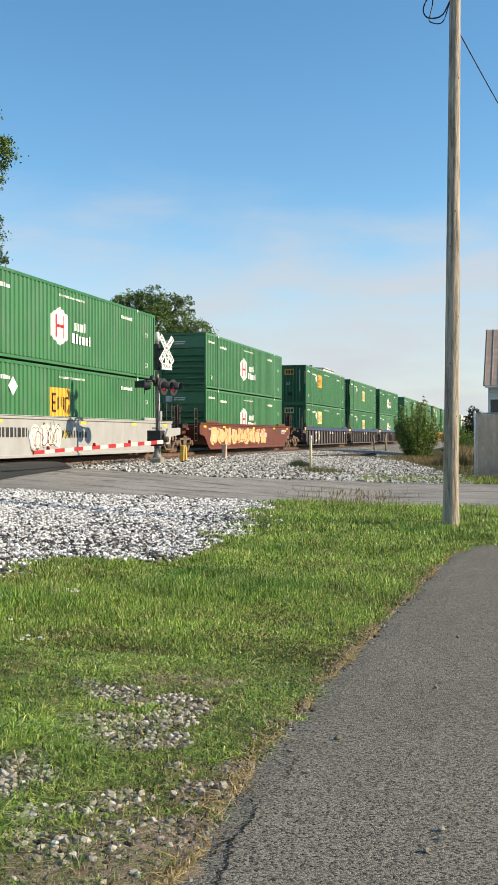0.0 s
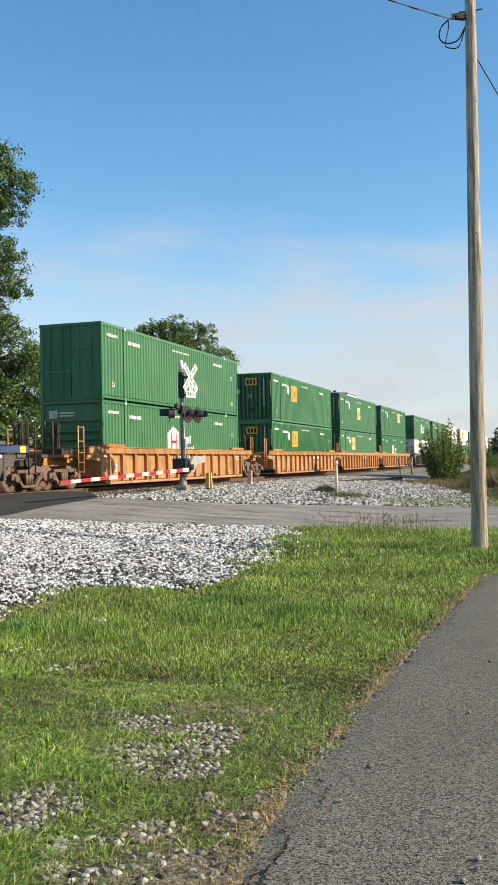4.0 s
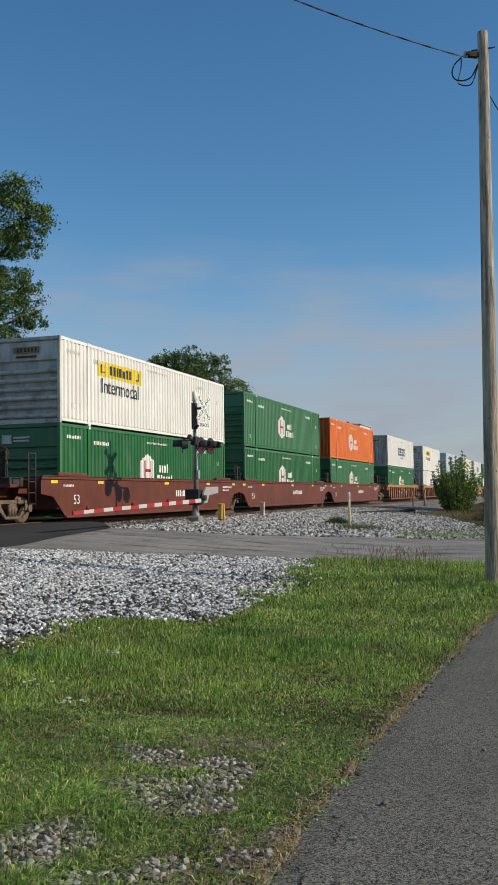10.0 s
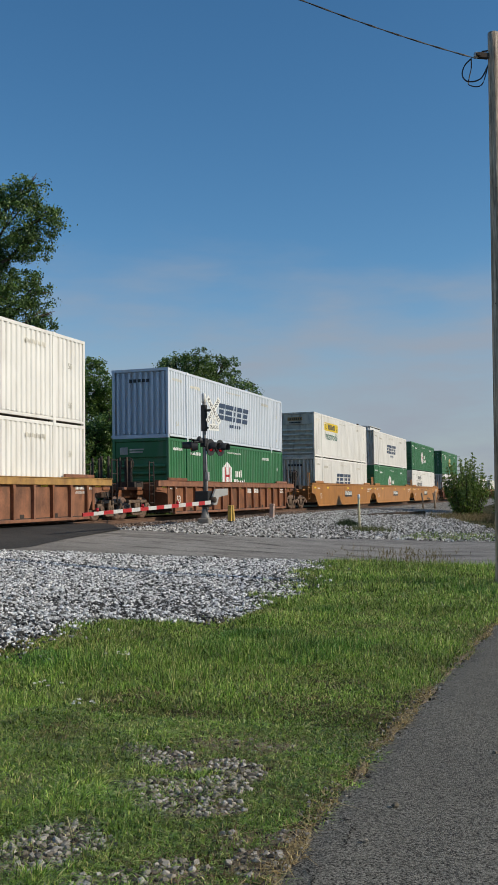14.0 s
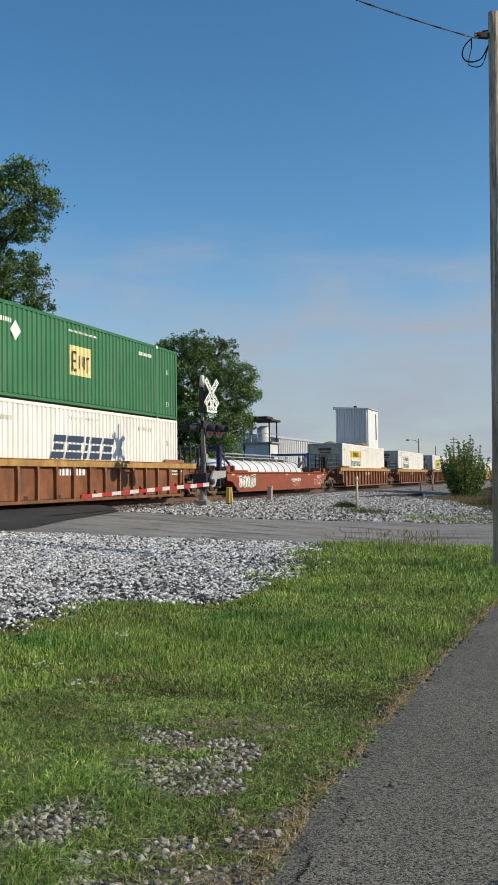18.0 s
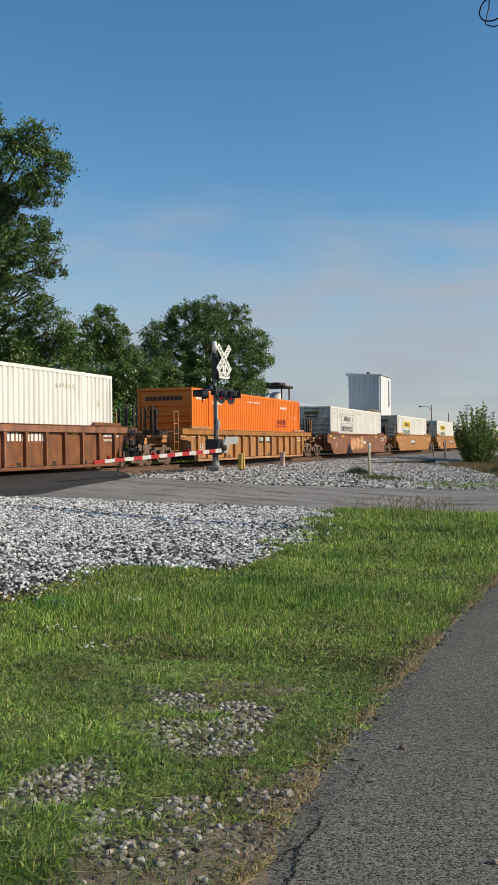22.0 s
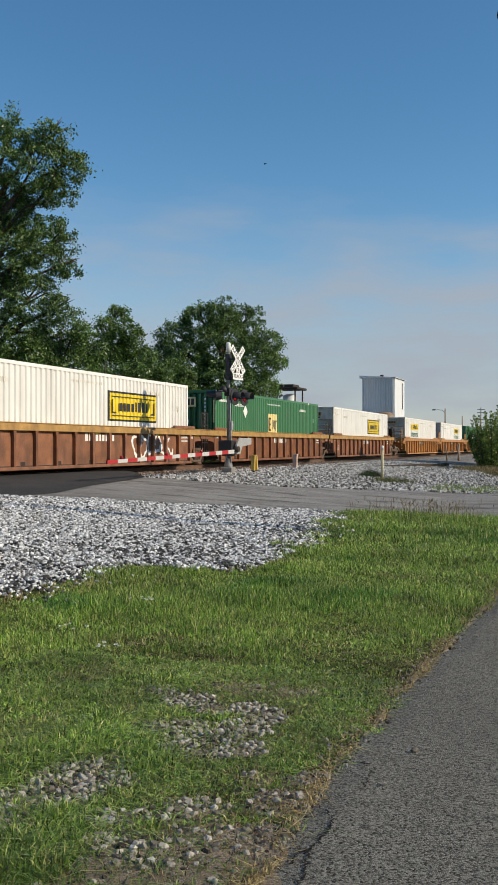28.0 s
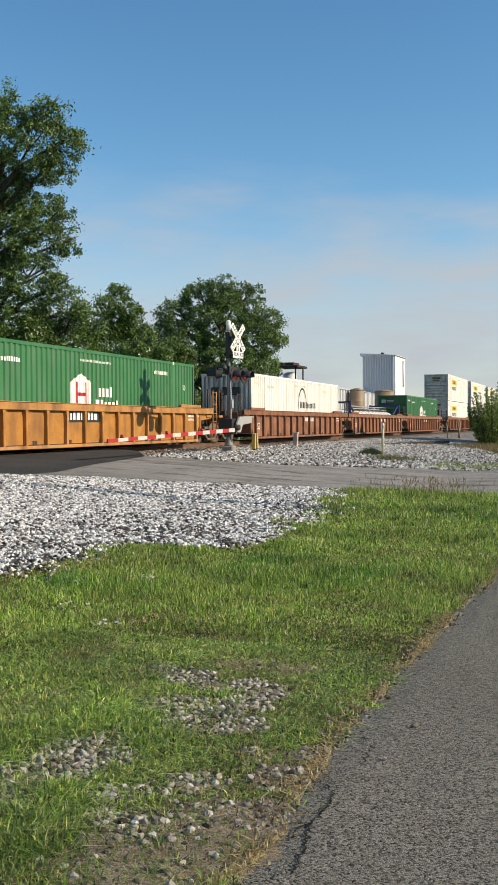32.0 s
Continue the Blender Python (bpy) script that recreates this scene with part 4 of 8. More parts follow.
        part("sign_writing", bars(("signbars", "emp", d), M["ink"], *[(p + d, p + w + d, z0 + up, z1 + up) for p, w, z0, z1 in ((-0.68, 0.09, 1.10, 1.78), (-0.59, 0.22, 1.10, 1.18), (-0.59, 0.18, 1.40, 1.48), (-0.59, 0.22, 1.70, 1.78), (-0.22, 0.07, 1.2, 1.66), (-0.02, 0.07, 1.3, 1.66), (0.16, 0.07, 1.2, 1.66), (0.34, 0.07, 1.1, 1.66), (0.41, 0.13, 1.58, 1.66))]), ob)
        part("warning_diamond", kept(("diamond",), lambda: prism([(-4.67, 2.12), (-4.37, 1.80), (-4.07, 2.12), (-4.37, 2.44)], WIDE + 0.001, WIDE + 0.005, M["mark"], "diamond")), ob)
        part("end_sign", boxes(("endsign", "emp", plate), M[plate], (-0.38, 0.36, -HALF - 0.006, -HALF + 0.004, 2.22, 2.66), bevel=0), ob)
        part("end_writing", boxes(("endsignbars", "emp"), M["ink"], *[(a, a + 0.14, -HALF - 0.009, -HALF - 0.004, 2.30, 2.58) for a in (-0.28, -0.07, 0.14)], (-0.1, 0.22, -HALF - 0.006, -HALF + 0.004, 0.62, 0.86), bevel=0), ob)
        part("end_diamond", kept(("enddiamond",), lambda: from_boxes(M["grey"], 0, (-0.16, 0.16, -0.005, 0.005, -0.16, 0.16))), ob, at=pose(-0.92, -HALF - 0.002, 1.86, 0, 45, 0))
        part("end_code", boxes(("endcode",), M["mark"], *[(0.78, 0.84, -HALF - 0.006, -HALF + 0.004, 2.5 - k * 0.17, 2.6 - k * 0.17) for k in range(10)], bevel=0), ob, "column of small pale marks")
        part("size_mark", letters("53", 0.30, M["mark"]), ob, at=pose(-0.1, -HALF - 0.004, 1.55, 0, 0, -90))
        part("post_label", boxes(("postlabel",), M["cream"], (1.20, 1.26, -HALF - 0.004, -HALF + 0.001, 1.5, 2.5), bevel=0), ob, "yellow label strip on the corner post")
    elif style.startswith("plate"):
        d = dict(plate_left=-3.5, plate_right=3.4, plate_grey=-3.5, plate_greyright=3.4, plate_badge=3.33, plate_badgeleft=-3.39)[style]
        if style.startswith("plate_badge"):
            part("sign_border", kept(("border", d), lambda: ribbed(d - 1.95, d + 1.95, 1.34, 2.40, M["ink"], 1, 0.003)), ob)
            part("sign_plate", kept(("badge", d), lambda: ribbed(d - 1.85, d + 1.85, 1.41, 2.33, M["yellow"], 1, 0.006)), ob, "yellow sign with dark lettering bars")
            rr = random.Random(5)
            part("sign_writing", bars(("badgebars", d), M["ink"], *ragged(rr, d - 1.15, d + 1.2, 1.70, 2.06), (d - 1.7, d + 1.7, 1.52, 1.555), (d - 1.7, d + 1.7, 2.19, 2.225), (d - 1.7, d - 1.62, 1.62, 2.1), (d - 1.62, d - 1.38, 1.62, 1.67), (d + 1.62, d + 1.7, 1.62, 2.1), (d + 1.38, d + 1.62, 1.62, 1.67)), ob, at=pose(0.006, 0, 0))
        else:
            pale = "grey" in style
            if pale:
                part("sign_border", kept(("palebord", d), lambda: ribbed(d - 1.92, d + 1.92, 1.86, 2.52, M["grey"], 1, 0.003)), ob)
            part("sign_plate", kept(("plate", d, pale), lambda: ribbed(d - 1.86, d + 1.86, 1.91, 2.47, M["white" if pale else "yellow"], 1, 0.006)), ob, "bleached sign" if pale else "yellow sign with dark lettering bars")
            rr = random.Random(6)
            part("sign_writing", bars(("platebars", d, pale), M["ink"], *ragged(rr, d - 0.95, d + 1.0, 2.02, 2.36), (d - 1.66, d - 1.58, 2.05, 2.35), (d - 1.58, d - 1.34, 2.05, 2.09), (d + 1.58, d + 1.66, 2.05, 2.35), (d + 1.34, d + 1.58, 2.05, 2.09)), ob, at=pose(0.006, 0, 0))
            part("lettering", letters("Intermodal", 0.80, M["teal" if int(y) % 2 else "ink"]), ob, at=pose(WIDE + 0.006, d, 1.55) @ Matrix.Diagonal((1, 0.93, 1, 1)))
        part("end_sign", boxes(("endsign", pe.name), M["chrome_yellow"] if "grey" not in style else M["grey"], (-0.5, 0.5, -HALF + 0.004, -HALF + 0.013, 2.42, 2.64), bevel=0), ob)
        part("end_writing", boxes(("endsignbars", "plate"), M["ink"], *[(-0.36 + i * 0.14, -0.28 + i * 0.14, -HALF + 0.0, -HALF + 0.003, 2.46, 2.60) for i in range(6)], (-0.4, 0.4, -HALF + 0.004, -HALF + 0.013, 2.26, 2.33), bevel=0), ob)
    elif style == "swift":
        def slanted():
            bm = bmesh.new()
            for a, w in ((-2.35, 0.80), (-1.42, 1.10), (-0.16, 0.24), (0.26, 0.74), (1.16, 0.80)):
                for y0, y1, z0, z1 in ((a, a + w, 1.2, 1.42), (a + 0.1 * w, a + 0.9 * w, 1.49, 1.69), (a, a + w, 1.76, 1.98)):
                    bm.faces.new([bm.verts.new((WIDE + 0.005, yy + (zz - 1.15) * 0.32, zz)) for yy, zz in ((y0, z0), (y1, z0), (y1, z1), (y0, z1))])
            for a in (-0.6, -0.28, 0.1, 0.42, 0.74):
                bm.faces.new([bm.verts.new((WIDE + 0.005, yy + (zz - 1.15) * 0.2, zz)) for yy, zz in ((a, 0.88), (a + 0.22, 0.88), (a + 0.22, 1.04), (a, 1.04))])
            return from_bm(bm, M["navy"], "slanted_bars")
        part("lettering", kept(("swift",), slanted), ob, "slanted dark blue lettering bars")
        part("end_writing", boxes(("endbars", "swift"), M["ink"], *[(-0.5 + i * 0.2, -0.36 + i * 0.2, -HALF + 0.0, -HALF + 0.004, 2.38, 2.52) for i in range(5)], bevel=0), ob)
    elif style == "schneider":
        rr = random.Random(8)
        part("lettering", bars(("schn",), M["darkred"], *ragged(rr, 3.75, 5.5, 1.55, 1.82, 0.05), (3.7, 5.55, 1.42, 1.48)), ob, "dark red lettering bars")
        part("end_writing", boxes(("endbars", "schn"), M["ink"], *[(-0.9 + i * 0.2, -0.76 + i * 0.2, -HALF + 0.004, -HALF + 0.014, 2.42, 2.6) for i in range(9)], bevel=0), ob)
    elif style == "ring":
        def ring():
            v, f, n = [], [], 32
            for i in range(n):
                a = 2 * math.pi * i / n
                for r in (0.98, 0.86):
                    v.append((WIDE + 0.005, 0.3 + r * 0.8 * math.cos(a), 1.55 + r * math.sin(a)))
            for i in range(n):
                j = (i + 1) % n
                f.append((2 * i, 2 * i + 1, 2 * j + 1, 2 * j))
            return mesh(v, f, M["ink"], "ring")
        part("ring_emblem", kept(("ring",), ring), ob, "thin ring emblem")
        rr = random.Random(9)
        part("lettering", bars(("ringbars",), M["ink"], *ragged(rr, -0.1, 2.9, 1.38, 1.72, 0.05)), ob)
        part("end_writing", boxes(("endbars", "ring"), M["ink"], (-0.8, -0.4, -HALF - 0.006, -HALF + 0.004, 1.9, 2.3), (-0.2, 0.1, -HALF - 0.006, -HALF + 0.004, 1.9, 2.3), (0.3, 0.7, -HALF - 0.006, -HALF + 0.004, 1.9, 2.3), bevel=0), ob)
    return ob


def from_pieces(list_of):
    """One mesh out of several."""
    bm = bmesh.new()
    for me in list_of:
        bm.from_mesh(me)
    out = bpy.data.meshes.new("pieces")
    bm.to_mesh(out)
    bm.free()
    out.materials.append(list_of[0].materials[0])
    return out


def tank_container(y, base):
    """A low white ribbed tank in an open blue frame, with a walkway on top."""
    ob = thing("tank_container", "low white ribbed tank with a walkway in a dark blue frame", "tank container", at=pose(-WIDE, y, base))
    h, mid, r, top = 8.2, 0.70, 0.70, 1.95
    flat = Matrix.Diagonal((1.6, 1, 1, 1))
    bm = bmesh.new()
    add_tube(bm, [(0, -h + 0.5, mid), (0, -h + 0.65, mid), (0, -h + 1.1, mid), (0, h - 1.1, mid), (0, h - 0.65, mid), (0, h - 0.5, mid)], [r * 0.43, r * 0.73, r, r, r * 0.73, r * 0.43], 32)
    bm.transform(flat)
    part("tank", from_bm(bm, M["tank"], "tank", smooth=True), ob)
    bm = bmesh.new()
    add_tube(bm, [(0, -0.022, mid), (0, 0.022, mid)], r + 0.015, 32)
    bm.transform(flat)
    hoop = from_bm(bm, M["charcoal"], "hoop")
    for i in range(12):
        part("hoop", hoop, ob, at=pose(0, -h + 1.3 + i * (2 * h - 2.6) / 11, 0))
    for e in (-1, 1):
        for s in (-1, 1):
            part("frame_post", boxes(("tpost", e, s), M["tankframe"], (s * 1.2 - 0.09, s * 1.2 + 0.09, e * h - 0.09, e * h + 0.09, 0.0, top)), ob)
            part("frame_brace", tubes(("tbrace", e, s), M["tankframe"], ([(s * 1.15, e * h, top - 0.12), (s * 1.08, e * (h - 1.9), mid + 0.3)], 0.06), sides=6), ob)
        part("frame_beam", boxes(("tbeam", e), M["tankframe"], (-1.11, 1.11, e * h - 0.07, e * h + 0.07, top - 0.17, top - 0.03)), ob)
        part("frame_sill", boxes(("tsill", e), M["tankframe"], (-1.11, 1.11, e * h - 0.07, e * h + 0.07, 0.02, 0.2)), ob)
    w = mid + r + 0.06
    part("walkway", boxes(("twalk",), M["mast"], (0.2, 0.7, -h + 2.2, h - 2.4, w, w + 0.04), *[(0.25, 0.65, -h + 2.2 + i * 1.5, -h + 2.26 + i * 1.5, w - 0.16, w + 0.01) for i in range(8)], bevel=0.004), ob)
    part("walkway_rail", tubes(("trail",), M["mast"], *[([(x, -h + 2.2, w + 0.2), (x, h - 2.4, w + 0.2)], 0.018) for x in (0.2, 0.7)], *[([(0.7, -h + 2.2 + i * 2.2, w + 0.02), (0.7, -h + 2.2 + i * 2.2, w + 0.2)], 0.014) for i in range(6)], sides=5), ob)
    return ob


# ---- the train: well cars ----
FACE = 0.22                                      # the car's side stands this far out from the containers
WHEELS = []


def wheel(s):
    """A flanged, dished steel wheel on side s of the axle."""
    rim = ((0.70, 0.44), (0.706, 0.46), (0.728, 0.46), (0.737, 0.425), (0.828, 0.422), (0.833, 0.36), (0.838, 0.18), (0.87, 0.14))
    return tubes(("wheel", s), M["wheel"], ([(s * a, 0, 0) for a, r in rim], [r for a, r in rim]), sides=24)


def truck(parent, y):
    """A two-axle truck at y along its car."""
    def frames():
        bm = bmesh.new()
        for s in (-1, 1):
            x = s * 0.99
            add_box(bm, x - 0.07, x + 0.07, -1.12, -0.66, 0.40, 0.62)
            add_box(bm, x - 0.07, x + 0.07, 0.66, 1.12, 0.40, 0.62)
            add_box(bm, x - 0.07, x + 0.07, -0.80, 0.80, 0.62, 0.74)
            add_box(bm, x - 0.06, x + 0.06, -0.36, 0.36, 0.14, 0.24)
            for e in (-1, 1):
                v = [bm.verts.new((xx, e * yy, zz)) for xx in (x - 0.06, x + 0.06) for yy, zz in ((0.30, 0.16), (0.42, 0.14), (0.80, 0.46), (0.70, 0.60))]
                for q in ((0, 1, 2, 3), (7, 6, 5, 4), (0, 4, 5, 1), (1, 5, 6, 2), (2, 6, 7, 3), (3, 7, 4, 0)):
                    bm.faces.new([v[i] for i in q])
        add_box(bm, -1.05, 1.05, -0.2, 0.2, 0.46, 0.70)
        return from_bm(bm, M["truck"], "side_frames", 0.015)
    t = part("truck", kept(("truck",), frames), parent, at=pose(0, y, RAIL))
    for e in (-1, 1):
        for s in (-1, 1):
            WHEELS.append((part("wheel", wheel(s), t, at=pose(0, e * 0.89, 0.425)), e))
        part("axle", tubes(("axle",), M["wheel"], ([(-1.0, 0, 0), (1.0, 0, 0)], 0.085), sides=10), t, at=pose(0, e * 0.89, 0.425))
    for k in (-1, 0, 1):
        part("spring", tubes(("spring",), M["truck"], ([(1.0, 0, 0.23), (1.0, 0, 0.60)], 0.065), sides=8), t, at=pose(0, k * 0.15, 0))
    for e in (-1, 1):
        part("bearing_cap", tubes(("cap",), M["wheel"], ([(1.0, 0, 0.45), (1.13, 0, 0.45)], 0.105), sides=10), t, at=pose(0, e * 0.89, 0))
    return t


def outline(kind):
    if kind == "ribbed":                             # cut away over the trucks
        return [(-9.75, 1.24), (-9.75, 0.86), (-8.72, 0.80), (-8.55, 0.70), (-8.05, -0.06), (8.05, -0.06), (8.55, 0.70), (8.72, 0.80), (9.75, 0.86), (9.75, 1.24)]
    return [(-9.75, 1.24), (-9.75, 0.72), (-8.98, 0.62), (-8.15, -0.06), (8.15, -0.06), (8.98, 0.62), (9.75, 0.72), (9.75, 1.24)]


def strokes(seed, y0, y1, z0, z1, n, material, width=0.05):
    """Looping painted strokes as one flat ribbon mesh."""
    rnd = random.Random(seed)
    v, f = [], []
    for k in range(n):
        cy, cz = y0 + (k + 0.5) * (y1 - y0) / n + rnd.uniform(-0.1, 0.1), (z0 + z1) / 2 + rnd.uniform(-0.08, 0.08)
        ry, rz, turn, tw = (y1 - y0) / n * rnd.uniform(0.4, 0.7), (z1 - z0) / 2 * rnd.uniform(0.7, 0.95), rnd.uniform(0.55, 1.0), rnd.uniform(0, 6.28)
        start, steps = len(v), 18
        for i in range(steps + 1):
            a = tw + 2 * math.pi * turn * i / steps
            w = width * rnd.uniform(0.7, 1.2)
            wob = 1 + 0.22 * math.sin(3 * a + k)
            for r in (1.0, 1.0 - 2 * w / max(ry, rz)):
                v.append((0, cy + ry * r * wob * math.cos(a), min(z1, max(z0, cz + rz * r * wob * math.sin(a)))))
        for i in range(steps):
            b = start + 2 * i
            f.append((b, b + 1, b + 3, b + 2))
    return mesh(v, f, material, "strokes")


def scribble(seed, y0, y1, z0, z1, n, material, width=0.08):
    """One hard zigzag sprayed from end to end, with loose swipes across it."""
    rnd = random.Random(seed)
    v, f, step = [], [], (y1 - y0) / n
    runs, line = [], []
    for k in range(2 * n + 1):
        low = k % 2 == 0
        line.append((y0 + (k * 0.5 + rnd.uniform(-0.16, 0.16)) * step, (z0 if low else z1) + (1 if low else -1) * rnd.uniform(0, 0.42) * (z1 - z0)))
    runs.append(line)
    for k in range(max(1, n // 2)):
        a = rnd.uniform(y0, y1 - 1.2 * step)
        mid = rnd.uniform(z0 + 0.2 * (z1 - z0), z1 - 0.2 * (z1 - z0))
        runs.append([(a + i * 0.3 * step, mid + 0.16 * (z1 - z0) * math.sin(i * 1.3 + k)) for i in range(5)])
    for line in runs:
        for (p, q), (r, t) in zip(line, line[1:]):
            d = math.hypot(r - p, t - q)
            ox, oz, w = -(t - q) / d, (r - p) / d, width * rnd.uniform(0.45, 1.1)
            i = len(v)
            v += [(0, p + ox * w, q + oz * w), (0, r + ox * w * 0.5, t + oz * w * 0.5), (0, r - ox * w * 0.5, t - oz * w * 0.5), (0, p - ox * w, q - oz * w)]
            f.append((i, i + 1, i + 2, i + 3))
    return mesh(v, f, material, "scribble")


def blobs(seed, y0, y1, z0, z1, n, material):
    """Fat painted letter shapes without meaning."""
    rnd = random.Random(seed)
    v, f = [], []
    for k in range(n):
        cy, w = y0 + (k + 0.5) * (y1 - y0) / n, (y1 - y0) / n * 0.64
        start, m = len(v), 14
        for i in range(m):
            a = 2 * math.pi * i / m
            r = rnd.uniform(0.75, 1.08)
            sq = 1.0 / max(abs(math.cos(a)), abs(math.sin(a))) ** 0.6
            v.append((0, cy + w * r * sq * math.cos(a) * 0.85, min(z1, max(z0, (z0 + z1) / 2 + (z1 - z0) / 2 * r * sq * math.sin(a) * 0.85))))
        f.append(tuple(range(start, start + m)))
    return mesh(v, f, material, "blobs")


def well_car(y, kind, paint, chord, joined_left, joined_right, art=None, half_gap=(11.8, 11.8)):
    """A container well car; y: its middle at the start, kind: ribbed or smooth sides."""
    words = dict(brown="rusty brown", maroon="maroon", redbrown="red-brown", tan="faded orange", ochre="ochre orange", golden="golden brown", charcoal="dark grey", palegrey="pale grey")[paint]
    more = dict(chrome_yellow=", worn yellow top edge", blue=", blue top edge").get(chord, "")
    extra = ", spray-painted" if art else ""
    ob = thing("well_car", f"{words} {kind}-sided well car{more}{extra}", "rail car", "well cars of the train", at=pose(-WIDE, y, 0))
    p, c = M[paint], M[chord or paint]
    X = WIDE + FACE
    deep = 0.11 if kind == "ribbed" else 0.02         # the web lies behind the ribs
    for s in (1, -1):
        part("side_wall", kept(("wall", paint, s, kind), lambda: prism(outline(kind), s * (X - deep - 0.03), s * (X - deep), p, "side_wall")), ob)
        part("top_chord", boxes(("chord", chord or paint, s, kind), c, (s * (X - 0.05) - 0.075, s * (X - 0.05) + 0.075, -9.75, 9.75, 1.06 if kind == "ribbed" else 1.19, 1.285), bevel=0.012), ob)
        part("chord_flange", boxes(("flange", chord or paint, s), c, (s * (X - 0.05) - 0.09, s * (X - 0.05) + 0.10, -9.75, 9.75, 1.285, 1.31), bevel=0.006), ob)
        part("bottom_chord", boxes(("sill", paint, s, kind), p, (s * (X - 0.05) - 0.07, s * (X - 0.05) + 0.07, *((-8.05, 8.05) if kind == "ribbed" else (-8.15, 8.15)), -0.10, 0.0), bevel=0.012), ob)
        if kind == "ribbed":
            for i in range(15):
                part("rib", kept(("rib", paint, s), lambda: prism([(-0.05, -0.02), (0.05, -0.02), (0.05, 0.90), (0.085, 1.06), (-0.085, 1.06), (-0.05, 0.90)], s * (X - 0.12), s * (X + 0.004), p, "rib")), ob, at=pose(0, (i - 7) * 1.14, 0))
        for e in (1, -1):
            part("guide_plate", boxes(("guide", paint, s, e), p, (s * (X - 0.10) - 0.05, s * (X - 0.10) + 0.05, e * 7.55 - 1.0, e * 7.55 + 1.0, 1.31, 1.43), bevel=0.02), ob)
    part("floor", boxes(("wellfloor",), M["iron"], (-1.42, 1.42, -8.3, 8.3, -0.02, 0.03), *[(-1.42, 1.42, k * 2.0 - 0.12, k * 2.0 + 0.12, 0.03, 0.145) for k in range(-4, 5)]), ob)
    for e, joined, gap in ((-1, joined_left, half_gap[0]), (1, joined_right, half_gap[1])):
        part("end_frame", kept(("endframe", paint, e, joined), lambda: from_boxes(p, 0.02, (-1.45, 1.45, *sorted((e * 8.45, e * 8.6)), 0.2, 1.24), (-1.46, 1.46, *sorted((e * 9.2, e * 9.74)), 0.90, 1.20), (-0.35, 0.35, *sorted((e * 8.5, e * (9.7 if joined else 11.2))), 0.62, 1.0))), ob)
        if joined:
            if e > 0:
                truck(ob, gap)
            part("joint", boxes(("joint", e), M["iron"], (-0.3, 0.3, *sorted((e * 9.3, e * 9.72)), 0.55, 0.85), bevel=0.03), ob)
        else:
            truck(ob, e * 10.65)
            part("end_platform", boxes(("platform", paint, e), p, (-1.35, 1.35, *sorted((e * 10.9, e * 11.3)), 0.92, 1.02), (-0.3, 0.3, *sorted((e * 9.7, e * 11.3)), 0.80, 0.93)), ob)
            part("coupler", boxes(("coupler", e), M["iron"], (-0.16, 0.16, *sorted((e * 11.2, e * 11.78)), 0.62, 0.92), bevel=0.03), ob)
            part("buffer_hose", tubes(("hose", e), M["black"], ([(0.5, e * 11.25, 0.9), (0.52, e * 11.45, 0.5), (0.4, e * 11.65, 0.25), (0.25, e * 11.78, 0.45)], 0.028), sides=6), ob)
        for s in (1, -1):
            yy = e * (9.95 if not joined else 9.35)
            part("ladder", tubes(("ladder", e, s, joined, paint), p if paint in ("tan", "golden", "ochre") else M["iron"], ([(s * 1.42, yy, 0.35), (s * 1.42, yy, 2.05)], 0.026), ([(s * 1.42, yy + e * 0.42, 0.35), (s * 1.42, yy + e * 0.42, 2.05)], 0.026),
                          *[([(s * 1.42, yy, z), (s * 1.42, yy + e * 0.42, z)], 0.018) for z in (0.4, 0.75, 1.1, 1.5, 2.0)], sides=6), ob)
            if not joined:
                part("handrail", tubes(("handrail", e, s), M["iron"], ([(s * 0.75, e * 11.0, 0.95), (s * 0.75, e * 11.0, 2.2)], 0.045), ([(s * 0.45, e * 11.0, 0.95), (s * 0.45, e * 11.0, 2.2)], 0.045), sides=6), ob)
        if not joined and e < 0:
            def wheel_disc():
                bm = bmesh.new()
                ring = [(0.55 + 0.27 * math.cos(a), -10.55, 1.95 + 0.27 * math.sin(a)) for a in [2 * math.pi * i / 18 for i in range(19)]]
                add_tube(bm, ring, 0.022, 6)
                for i in range(4):
                    a = math.pi * i / 4
                    add_tube(bm, [(0.55 - 0.26 * math.cos(a), -10.55, 1.95 - 0.26 * math.sin(a)), (0.55 + 0.26 * math.cos(a), -10.55, 1.95 + 0.26 * math.sin(a))], 0.012, 5)
                return from_bm(bm, M["iron"], "brake_wheel")
            stand = part("brake_stand", boxes(("brakestand",), M["iron"], (0.40, 0.70, -10.52, -10.38, 0.95, 2.1), (0.1, 0.9, -10.6, -9.8, 0.95, 1.25), bevel=0.02), ob)
            part("brake_wheel", kept(("brakewheel",), wheel_disc), stand)
    # stencils and reflective patches on the side
    rr = random.Random(int(y) % 5)
    k = int(y) % 5
    low = 0.40 if kind == "smooth" else 0.62
    at_side = pose(X - deep, 0, 0) @ pose(-WIDE, 0, 0)
